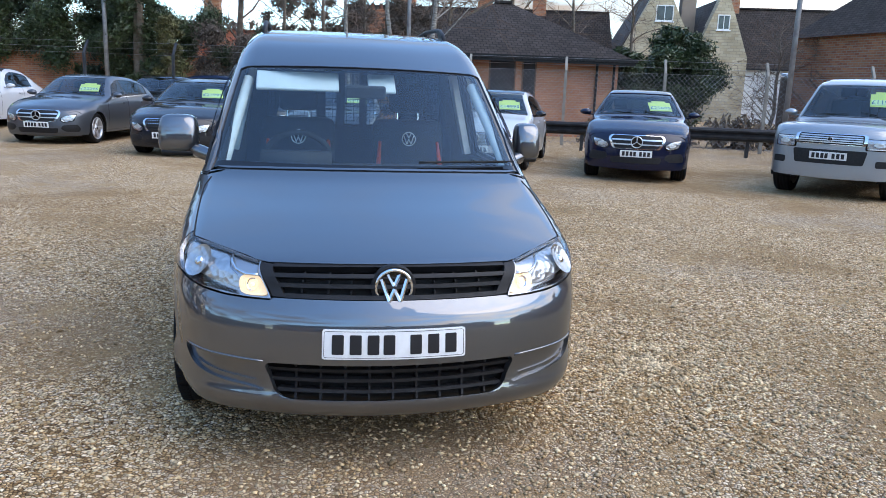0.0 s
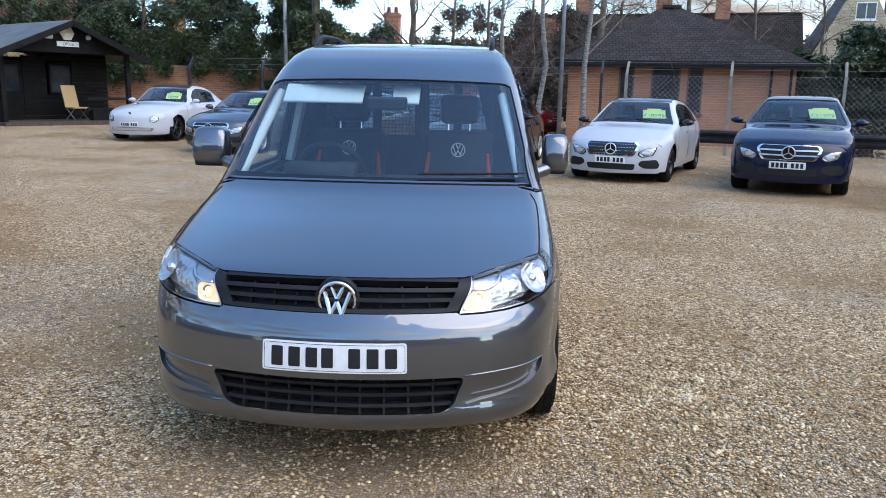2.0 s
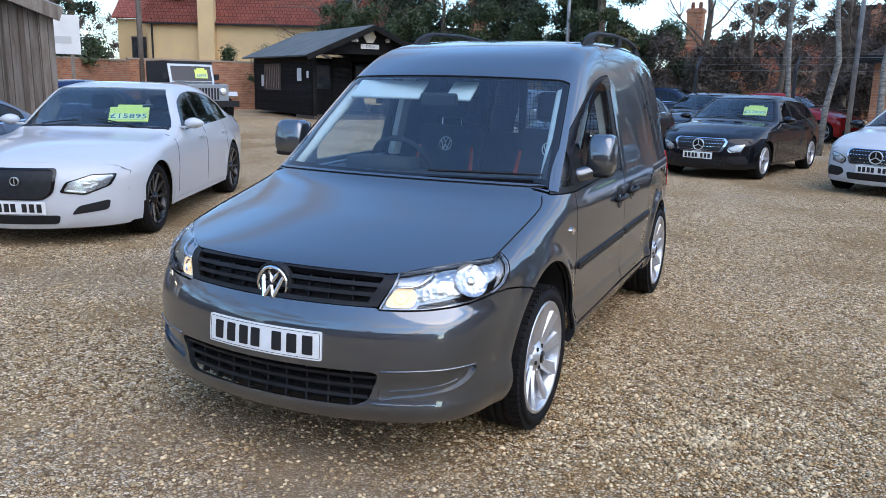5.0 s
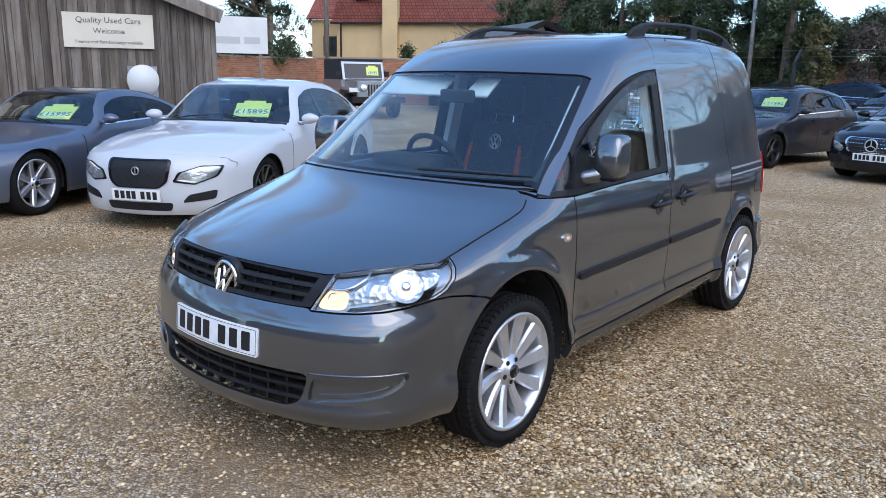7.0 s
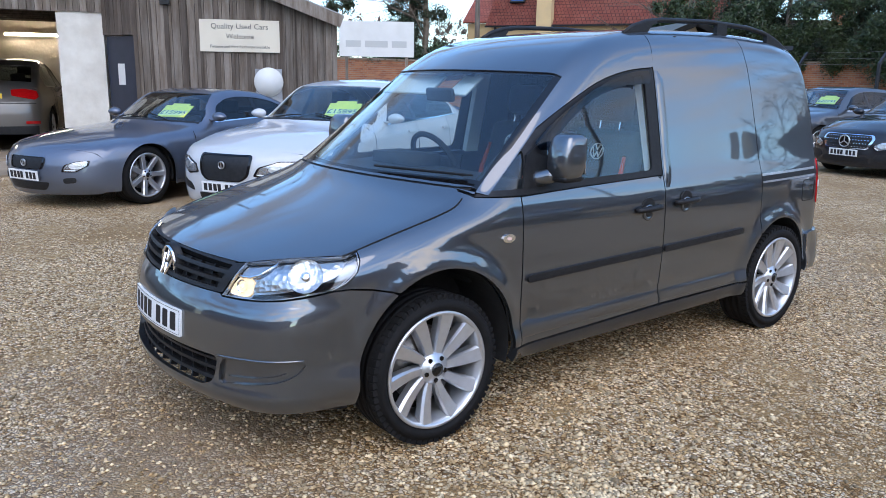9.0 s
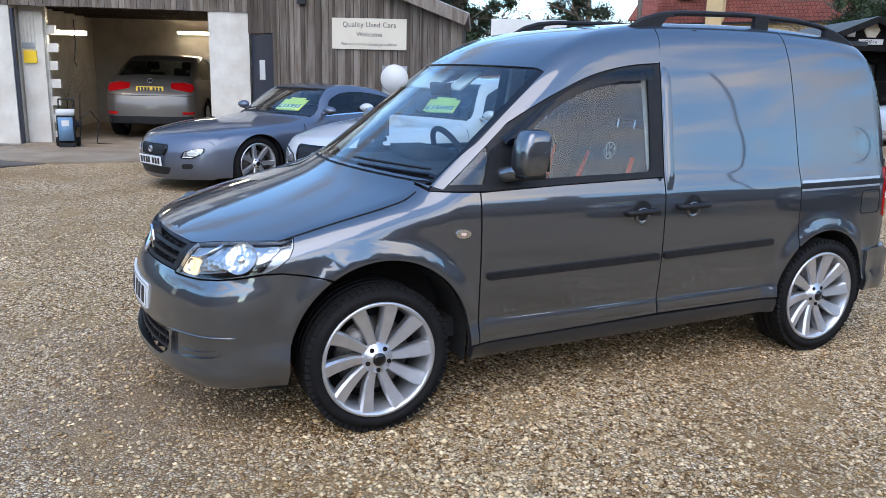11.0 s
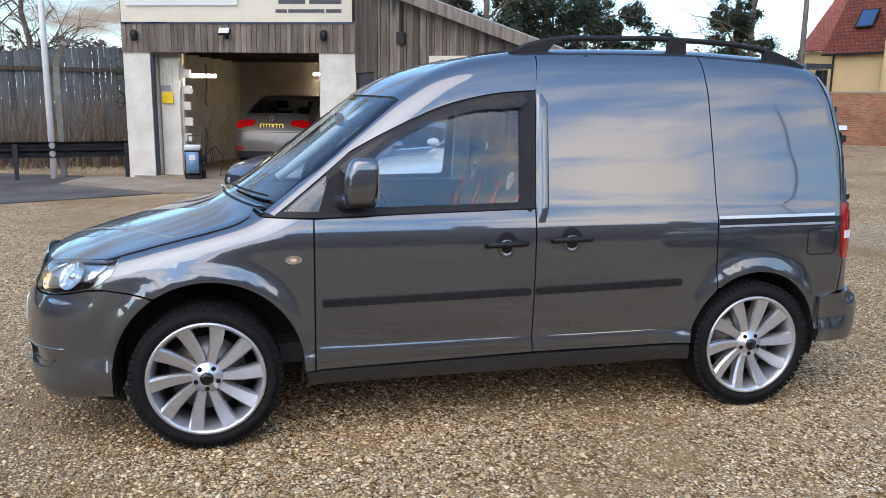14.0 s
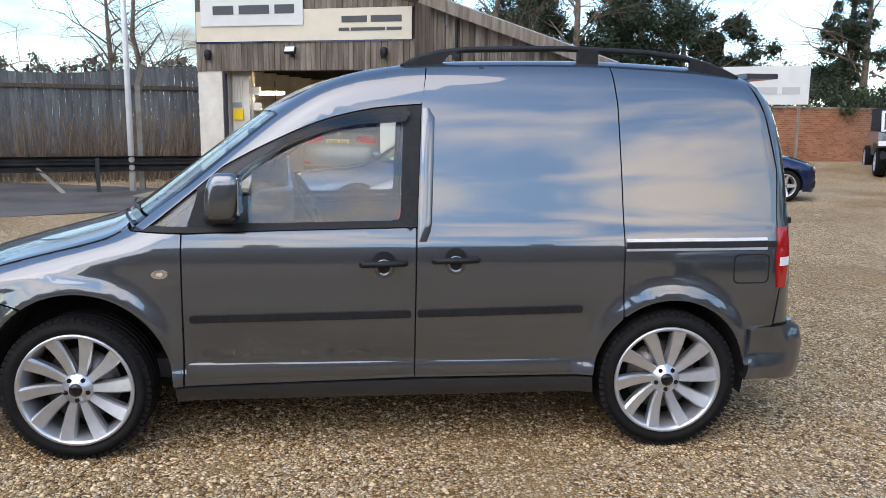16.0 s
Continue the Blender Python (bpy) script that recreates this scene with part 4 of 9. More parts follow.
M_BRICK = brick_material("red_brick", (0.30, 0.090, 0.042), (0.44, 0.175, 0.080), (0.30, 0.23, 0.17))
M_BRICKNEW = brick_material("orange_brick", (0.40, 0.155, 0.075), (0.46, 0.20, 0.10), (0.36, 0.25, 0.18))
M_STONEWALL = brick_material("stone_rubble", (0.40, 0.32, 0.20), (0.50, 0.43, 0.30), (0.30, 0.25, 0.18), (0.34, 0.15))
M_TILERED = brick_material("red_roof_tiles", (0.30, 0.075, 0.05), (0.36, 0.11, 0.07), (0.10, 0.03, 0.025), (0.20, 0.22), True)
M_TILEORANGE = brick_material("orange_pantiles", (0.40, 0.14, 0.07), (0.34, 0.10, 0.05), (0.14, 0.05, 0.03), (0.24, 0.28), True)
M_TILEDARK = brick_material("dark_roof_tiles", (0.060, 0.045, 0.038), (0.10, 0.08, 0.068), (0.025, 0.02, 0.018), (0.20, 0.17), True)


def uv_box(ob):
    """Lays a surface in metres on every face: along the face and up it."""
    me = ob.data
    layer = me.uv_layers.new(name="metres")
    for poly in me.polygons:
        nrm = poly.normal
        side = Vector((-nrm.y, nrm.x, 0))
        side = Vector((1, 0, 0)) if side.length < 0.05 else side.normalized()
        up = nrm.cross(side)
        for li in poly.loop_indices:
            c = me.vertices[me.loops[li].vertex_index].co
            layer.data[li].uv = (c.dot(side), c.dot(up))
    return ob


def planks(parent, m, width, step, z0, z1, material, thick=0.025, gap=0.008, seed=1, name="plank", x0=0.0):
    """Upright boards side by side on a wall in the x, z plane, their faces to -y; z0 and z1 are heights, or functions of x."""
    rng = random.Random(seed)
    x = x0
    while x < x0 + width - 0.02:
        w = min(step * rng.uniform(0.85, 1.12), x0 + width - x)
        a, b = (z0(x + w / 2) if callable(z0) else z0), (z1(x + w / 2) if callable(z1) else z1)
        if b - a > 0.05:
            d = rng.uniform(0, 0.010)
            part(name, box(x, -thick - d, a + rng.uniform(0, 0.012), x + w - gap, 0, b - rng.uniform(0, 0.006)), material, parent, m=m)
        x += w


def bars(parent, m, x, z, widths, h, gap, material, name="sign_bar"):
    """Words that cannot be shown, as plain bars."""
    for w in widths:
        part(name, box(x, -0.008, z - h / 2, x + w, 0, z + h / 2), material, parent, m=m)
        x += w + gap


# ---- garage with its timber front ----
def build_garage():
    m = pose(-12.6, -2.35, 0.0, 0, 0, 71)
    g = thing("garage", "open white garage with weathered timber boards above", "garage", m)
    L, D, H = 4.68, 6.2, 2.50
    for x0, x1 in ((0, 0.55), (3.96, L)):
        part("pillar", box(x0, 0, 0.0, x1, 0.40, H), M_RENDERW, g, "white painted block pillar", bevel=0.01)
    part("side_wall", box(0.0, 0.40, 0.0, 0.12, D, H + 0.5), M_RENDERW, g)
    part("inner_return", box(0.12, 0.401, 0.0, 1.02, 0.50, H), M_RENDERW, g)
    part("far_wall", box(0.12, D - 0.12, 0.0, L, D, H + 0.5), M_RENDERW, g)
    part("party_wall", box(L - 0.14, 0.40, 0.0, L, D - 0.12, H + 0.5), M_RENDERW, g)
    part("ceiling_boards", box(0.12, 0.1, H + 0.30, L - 0.14, D - 0.12, H + 0.36), M_TIMBERDARK, g)
    for k in range(8):
        part("rafter", box(0.14, 0.55 + 0.7 * k, H + 0.10, L - 0.16, 0.62 + 0.7 * k, H + 0.30), M_TIMBERDARK, g)
    part("garage_floor", box(0.1, 0.0, -0.05, L - 0.1, D - 0.1, 0.06), M_CONCRETE, g)
    # toothed blockwork and the folded door inside
    door = part("folded_door", box(0.60, 0.30, 0.06, 0.99, 0.39, 2.40), M_RENDERW, g, "white painted folded door")
    part("door_post", box(0.555, 0.02, 0.05, 0.60, 0.12, 2.44), M_DARKDOOR, g)
    for k in range(7):
        part("tooth_block", box(1.021, 0.41, 0.10 + 0.32 * k, 1.16 + 0.03 * (k % 2), 0.49, 0.26 + 0.32 * k), M_RENDERW, g, bevel=0.008)
    for k in range(4):
        part("pipe", tube([(0.66 + 0.06 * k, 0.285, 1.75), (0.66 + 0.06 * k, 0.285, 2.38)], 0.014, 8), M_RENDERW, door)
    part("meter_box", box(0.64, 0.26, 1.50, 0.86, 0.30, 1.72), M_PLATEY, door, "yellow notice box", bevel=0.01)
    part("grey_box", box(0.62, 0.27, 1.76, 0.84, 0.30, 1.86), M_GALV, door)
    part("flex", tube([(1.45, 0.56, 2.3), (1.46, 0.55, 1.9), (1.42, 0.55, 1.55), (1.46, 0.55, 1.45)], 0.012, 6), M_BLACK, g)
    # timber face above the opening
    planks(g, pose(0, 0, 0), L, 0.115, H - 0.02, 3.06, M_TIMBER, seed=3)
    part("lintel", box(0.02, 0.002, H, L - 0.02, 0.12, H + 0.55), M_TIMBERDARK, g)
    planks(g, pose(0, 0, 0), 0.20, 0.10, 3.06, 4.9, M_TIMBER, seed=4)
    planks(g, pose(0, 0, 0), L - 2.4, 0.115, 3.66, lambda x: min(4.9, 4.06 + 0.37 * (L - x)), M_TIMBER, seed=5, x0=2.4)
    part("gable_back", prism([(0.02, 3.0), (L - 0.02, 3.0), (L - 0.02, 3.95), (1.6, 5.1), (0.02, 5.1)], -0.004, 0.06), M_TIMBERDARK, g, m=Matrix(((1, 0, 0, 0), (0, 0, 1, 0.03), (0, 1, 0, 0), (0, 0, 0, 1))))
    roof = part("roof", turned(box(0, -0.25, 0, L + 0.6, D + 0.2, 0.05), pose(-0.1, 0, 5.55, 0, 20)), M_GALV, g, "corrugated grey roof")
    part("barge_board", turned(box(0, -0.06, -0.16, L + 0.4, -0.025, 0.03), pose(0.0, 0, 5.58, 0, 20)), M_TIMBERDARK, roof)
    blue = part("blue_strip", box(0.02, -0.052, 3.03, 4.64, -0.035, 3.06), M_DEEPBLUE, g)
    board = part("sign_board", box(0.03, -0.055, 3.06, 4.62, -0.030, 3.66), M_CREAM, g, "long cream sign board")
    logo = part("logo_board", box(0.16, -0.085, 3.36, 2.40, -0.056, 4.35), M_SIGNW, g, "white sign board with dark bars")
    bars(logo, pose(0, -0.086, 0), 0.44, 3.67, (0.46, 0.66, 0.42), 0.17, 0.12, M_SIGNINK)
    arcs = [(0.85 + 0.9 * t, -0.088, 4.02 + 0.13 * math.sin(math.pi * t) ** 0.7) for t in np.linspace(0, 1, 12)]
    part("sign_line", tube(arcs, 0.012, 6), M_SIGNFADE, logo)
    bars(board, pose(0, -0.056, 0), 3.20, 3.45, (0.52, 0.62), 0.12, 0.08, M_SIGNINK)
    bars(board, pose(0, -0.056, 0), 3.14, 3.26, (0.22, 0.70, 0.30), 0.06, 0.03, M_SIGNINK)
    for x in (0.30, 4.08):
        lamp = part("wall_lamp", turned(lathe([(0.05, -0.10), (0.075, -0.02), (0.075, 0.06), (0.05, 0.10), (0.01, 0.11)], 14), pose(x, -0.11, 2.80, 0, -90)), M_BLACK, g, "small black wall lamp", smooth=True)
    flood = part("floodlamp", turned(box(-0.12, -0.05, -0.07, 0.12, 0.02, 0.07), pose(2.16, -0.17, 2.86, -30)), M_BLACK, g, "black floodlamp", bevel=0.01)
    part("floodlamp_arm", box(2.14, -0.17, 2.74, 2.18, -0.02, 2.80), M_BLACK, flood)
    part("floodlamp_glass", turned(box(-0.10, -0.056, -0.055, 0.10, -0.050, 0.055), pose(2.16, -0.17, 2.86, -30)), M_PALETRIM, flood)
    siren = part("alarm_box", box(3.06, -0.14, 4.05, 3.28, -0.03, 4.30), M_SIGNW, g, "cream alarm box", bevel=0.03)
    # strip lights
    for x, y, z, turn, n in ((1.35, 0.62, 2.06, 0, 0.62), (2.95, D - 0.20, 2.32, 0, 1.5)):
        fit = part("strip_light", box(x - n / 2, y - 0.03, z - 0.04, x + n / 2, y + 0.03, z + 0.045), M_WINFRAME, g)
        part("light_tube", box(x - n / 2 + 0.02, y - 0.055, z - 0.03, x + n / 2 - 0.02, y - 0.031, z + 0.02), M_TUBE, fit, "lit fluorescent tube")
    return g


build_garage()
apron = part("concrete_apron", prism([(-11.3, -3.4), (-9.55, -1.25), (-9.35, 1.9), (-10.9, 2.2), (-12.4, -2.2), (-13.1, -3.2)], -0.02, 0.028), M_CONCRETE, bevel=0.01)
tagged(apron, "worn concrete apron before the garage", "concrete slab", kind="structure")
tagged(part("tarmac", prism([(-9.6, -1.4), (-11.35, -3.45), (-13.1, -3.3), (-15, -8.0), (-12.5, -16), (-8.0, -12.0), (-7.6, -5)], -0.03, 0.014), mat("muddy_tarmac", (0.065, 0.050, 0.038), (0.13, 0.105, 0.082), 0.9, 0.75, bump=0.006, bscale=60, fine=0.3)), "muddy tarmac lane by the garage", "tarmac", kind="structure")


# ---- barn with upright boards ----
def build_barn():
    m = pose(-10.29, 2.33, 0.0, 0, 0, 62)
    b = thing("timber_barn", "barn of weathered upright timber boards", "barn", m)
    top = lambda x: 3.66 - 0.37 * x
    planks(b, pose(0, 0, 0), 3.32, 0.135, 0.05, top, M_TIMBER, seed=8)
    planks(b, pose(0, -0.036, 0), 3.32, 0.27, 0.05, lambda x: top(x) - 0.05, M_TIMBERDARK, thick=0.014, gap=0.20, seed=9, name="cover_strip")
    part("wall_back", prism([(0.01, 0.0), (3.31, 0.0), (3.31, 2.40), (0.01, 3.63)], 0.0, 0.10), M_TIMBERDARK, b, m=Matrix(((1, 0, 0, 0), (0, 0, 1, 0.002), (0, 1, 0, 0), (0, 0, 0, 1))))
    part("end_wall", box(3.20, 0.10, 0, 3.32, 5.0, 2.42), M_TIMBERDARK, b)
    roof = part("roof", turned(box(0, -0.22, 0, 3.75, 5.2, 0.05), pose(-0.10, 0, 3.76, 0, 20.3)), M_GALV, b, "grey sheet roof")
    part("barge_board", turned(box(0, -0.245, -0.17, 3.75, -0.20, 0.03), pose(-0.10, 0, 3.76, 0, 20.3)), M_TIMBER, b)
    link = m.inverted() @ pose(-11.08, 2.09, 0, 0, 0, 18)
    door = part("side_door", box(0.02, 0.02, 0.03, 0.82, 0.08, 2.10), M_DARKDOOR, b, "dark blue side door", m=link)
    part("door_notice", box(0.30, 0.008, 1.30, 0.48, 0.016, 1.65), M_SIGNW, door)
    planks(b, link, 0.84, 0.12, 2.11, 3.9, M_TIMBERDARK, seed=12)
    part("door_head", box(0.0, 0.005, 2.11, 0.84, 0.10, 3.9), M_TIMBERDARK, b, m=link)
    sign = part("welcome_sign", box(1.05, -0.075, 1.87, 2.35, -0.052, 2.39), M_CREAM, b, "cream sign with dark lettering", bevel=0.004)
    for words, size, z in (("Quality Used Cars", 0.125, 2.28), ("Welcome", 0.115, 2.12), ("Finance and Part Exchange available", 0.068, 1.955)):
        lettering("sign_words", words, size, M_SIGNINK, pose(1.70, -0.078, z, 90), sign, 0.001)
    reel = part("white_drum", turned(lathe([(0.235, -0.16), (0.245, 0.0), (0.235, 0.03), (0.005, 0.045)], 30), pose(2.15, -0.10, 1.38, 0, 0, -90)), M_SIGNW, b, "white round drum lid", smooth=True)
    part("drum_bracket", box(1.93, -0.10, 1.02, 2.37, -0.04, 1.60), M_GALV, reel)
    box_ = part("wall_box", box(0.45, -0.12, 2.60, 0.60, -0.05, 2.80), M_BLACK, b)
    part("drain_pipe", tube([(0.52, -0.08, 2.60), (0.52, -0.08, 3.3)], 0.03, 8), M_BLACK, b)
    for k in range(2):
        part("pole", tube([(0.35, -0.12, 3.2), (0.35, -0.12, 4.7)], 0.025, 8), M_GALV, b)
    return b


build_barn()


# ---- office cabin ----
def build_cabin():
    m = on(-14.3, 19.95, 57)
    c = thing("office_cabin", "black timber office cabin with a felt roof and porch", "cabin", m)
    W, D, P = 4.4, 6.4, 1.5      # width of the gable, length, porch depth
    eave, ridge = 2.30, 3.25
    for k in range(16):
        z = 0.12 + 0.14 * k
        part("side_log", box(0.0, 0.0 if k % 2 else -0.03, z, 0.10, D, z + 0.132), M_BLACKLOG, c, bevel=0.02)
        part("far_side_log", box(W - 0.1, P, z, W, D, z + 0.132), M_BLACKLOG, c)
        for x0, x1 in ((0.1, 0.62), (1.42, 2.2), (3.1, W - 0.1)):
            if z < 2.1:
                part("front_log", box(x0, P, z, x1, P + 0.1, z + 0.132), M_BLACKLOG, c, bevel=0.02)
        if z < 0.9 or z > 2.0:
            part("front_log", box(2.2, P, z, 3.1, P + 0.1, z + 0.132), M_BLACKLOG, c)
    part("rear_wall", box(0, D - 0.1, 0.1, W, D, eave), M_BLACKLOG, c)
    gable = [(0.0, eave), (W, eave), (W / 2, ridge)]
    flip = Matrix(((1, 0, 0, 0), (0, 0, 1, 0), (0, 1, 0, 0), (0, 0, 0, 1)))
    part("gable", prism(gable, 0.0, 0.06), M_BLACKLOG, c, m=flip)
    part("inner_gable", prism(gable, P, P + 0.06), M_BLACKLOG, c, m=flip)
    slope = math.degrees(math.atan2(ridge - eave, W / 2))
    run = math.hypot(W / 2, ridge - eave) + 0.42
    for s in (1, -1):
        bm = turned(box(0, -0.45, 0, run, D + 0.3, 0.06), pose(W / 2, 0, ridge + 0.02, 0, slope))
        if s < 0:
            bm = turned(bm, Matrix.Translation((W, 0, 0)) @ Matrix.Diagonal((-1, 1, 1, 1)))
            bmesh.ops.reverse_faces(bm, faces=bm.faces)
        part("roof_slope", bm, M_FELT, c, "grey-green felt roof")
        bm = turned(box(0, -0.49, -0.13, run, -0.45, 0.05), pose(W / 2, 0, ridge + 0.02, 0, slope))
        if s < 0:
            bm = turned(bm, Matrix.Translation((W, 0, 0)) @ Matrix.Diagonal((-1, 1, 1, 1)))
            bmesh.ops.reverse_faces(bm, faces=bm.faces)
        part("barge_board", bm, M_BLACKLOG, c)
    for x in (0.06, W - 0.10):
        part("porch_post", box(x - 0.06, -0.02, 0.1, x + 0.08, 0.12, eave + 0.05), M_BLACKLOG, c, bevel=0.01)
    part("porch_deck", box(-0.05, -0.25, -0.10, W + 0.05, P, 0.12), M_TIMBERDARK, c, bevel=0.01)
    for x in (2.75,):
        for z in (0.45, 0.8):
            part("porch_rail", box(x, -0.01, z, W - 0.1, 0.05, z + 0.09), M_BLACKLOG, c)
    part("planter", box(2.9, -0.05, 0.12, 3.8, 0.2, 0.5), M_BLACKLOG, c)
    door = part("door", box(0.64, P - 0.01, 0.12, 1.40, P + 0.05, 2.05), M_BLACKLOG, c, "glazed black door")
    part("door_pane", box(0.76, P - 0.02, 1.05, 1.28, P - 0.008, 1.90), M_WIN, door)
    for x in (0.28, 2.30):
        w = part("window", box(x, P - 0.02, 0.98, x + 0.75 if x > 1 else x + 0.30, P + 0.04, 1.95), M_BLACKLOG, c)
        part("window_pane", box(x + 0.05, P - 0.03, 1.03, (x + 0.70 if x > 1 else x + 0.25), P - 0.018, 1.90), M_WIN, w)
    sw = part("side_window", box(-0.045, 3.2, 0.95, 0.0, 5.0, 1.95), M_TIMBERDARK, c, "brown side window with bars")
    part("window_pane", box(-0.055, 3.28, 1.03, -0.040, 4.92, 1.87), M_WIN, sw)
    for k in range(9):
        part("window_bar", box(-0.07, 3.30 + 0.2 * k - 0.02, 1.03, -0.054, 3.30 + 0.2 * k + 0.02, 1.87), M_TIMBER, sw)
    for y, z, w, h in ((1.15, 1.55, 0.40, 0.45), (5.6, 1.30, 0.25, 0.45), (0.35, 1.55, 0.16, 0.24)):
        part("notice", box(-0.055, min(y, 5.2) - w / 2, z - h / 2, -0.04, min(y, 5.2) + w / 2, z + h / 2), M_SIGNW, c, "white notice")
    part("cabin_crest", turned(lathe([(0.24, -0.02), (0.24, 0.03), (0.005, 0.035)], 6), pose(W / 2, -0.02, 2.92, 0, 0, -90)), M_CREAM, c, "pale six-sided plaque")
    plaque = part("office_sign", box(W / 2 - 0.36, -0.05, 2.50, W / 2 + 0.36, -0.02, 2.66), M_SIGNW, c, "white name board")
    lettering("office_words", "Office", 0.15, M_SIGNINK, pose(W / 2, -0.053, 2.575, 90), plaque, 0.001)
    part("alarm_box", box(W / 2 - 0.72, -0.09, 2.72, W / 2 - 0.50, -0.01, 2.94), M_SIGNW, c, bevel=0.02)
    part("camera_dome", turned(lathe([(0.08, -0.06), (0.08, 0.02), (0.04, 0.07), (0.005, 0.08)], 16), pose(W / 2 + 0.72, -0.04, 2.82, 0, 0, -90)), M_SIGNW, c, "white round camera", smooth=True)
    return c


build_cabin()
seat = thing("folding_chair", "tan folding chair on the cabin porch", "chair", on(-14.3, 19.95, 57) @ pose(2.55, 0.35, 0.12, 0, 0, 10))
M_TANCLOTH = mat("tan_cloth", (0.45, 0.30, 0.14), (0.40, 0.26, 0.12), 20, 0.8)
part("seat", box(-0.27, -0.25, 0.40, 0.27, 0.20, 0.44), M_TANCLOTH, seat, bevel=0.01)
part("backrest", turned(box(-0.27, -0.015, 0.0, 0.27, 0.015, 0.75), pose(0, 0.20, 0.42, -14)), M_TANCLOTH, seat, bevel=0.008)
for x in (-0.25, 0.25):
    part("leg", tube([(x, -0.24, 0.42), (x, 0.24, 0.0)], 0.018, 6), M_TIMBER, seat)
    part("leg", tube([(x, 0.20, 0.42), (x, -0.24, 0.0)], 0.018, 6), M_TIMBER, seat)


# ---- perimeter wall, houses and their roofs ----
def wall_run(name, label, pts, h, t, material, category="wall", kind="structure"):
    for (x0, y0), (x1, y1) in zip(pts, pts[1:]):
        d = math.hypot(x1 - x0, y1 - y0)
        ob = uv_box(part(name, box(0, -t / 2, -0.3, d, t / 2, h), material, m=on(x0, y0, math.degrees(math.atan2(y1 - y0, x1 - x0)))))
        tagged(ob, label, category, kind=kind)
        cope = part("coping", box(-0.02, -t / 2 - 0.03, h, d + 0.02, t / 2 + 0.03, h + 0.07), M_BRICK, ob)


wall_run("wall_north", "old red brick boundary wall", [(-22.5, 7.0), (-24.8, 21.5), (-20.5, 27.6), (-9.0, 28.2), (1.5, 30.0)], 2.05, 0.3, M_BRICK)


def window_in(parent, m, w, h, frame_mat=None, bars_n=1):
    """A window with frame, panes and a sill, proud of a wall in the x, z plane that faces -y."""
    win = part("window", box(-w / 2, -0.03, 0, w / 2, 0.02, h), frame_mat or M_WINFRAME, parent, m=m)
    n = bars_n + 1
    for k in range(n):
        a = -w / 2 + 0.05 + (w - 0.05) / n * k
        part("pane", box(a, -0.04, 0.06, a + (w - 0.05) / n - 0.05, -0.028, h - 0.06), M_WIN, win)
    part("sill", box(-w / 2 - 0.06, -0.09, -0.06, w / 2 + 0.06, 0.02, 0.0), frame_mat or M_WINFRAME, win)
    return win


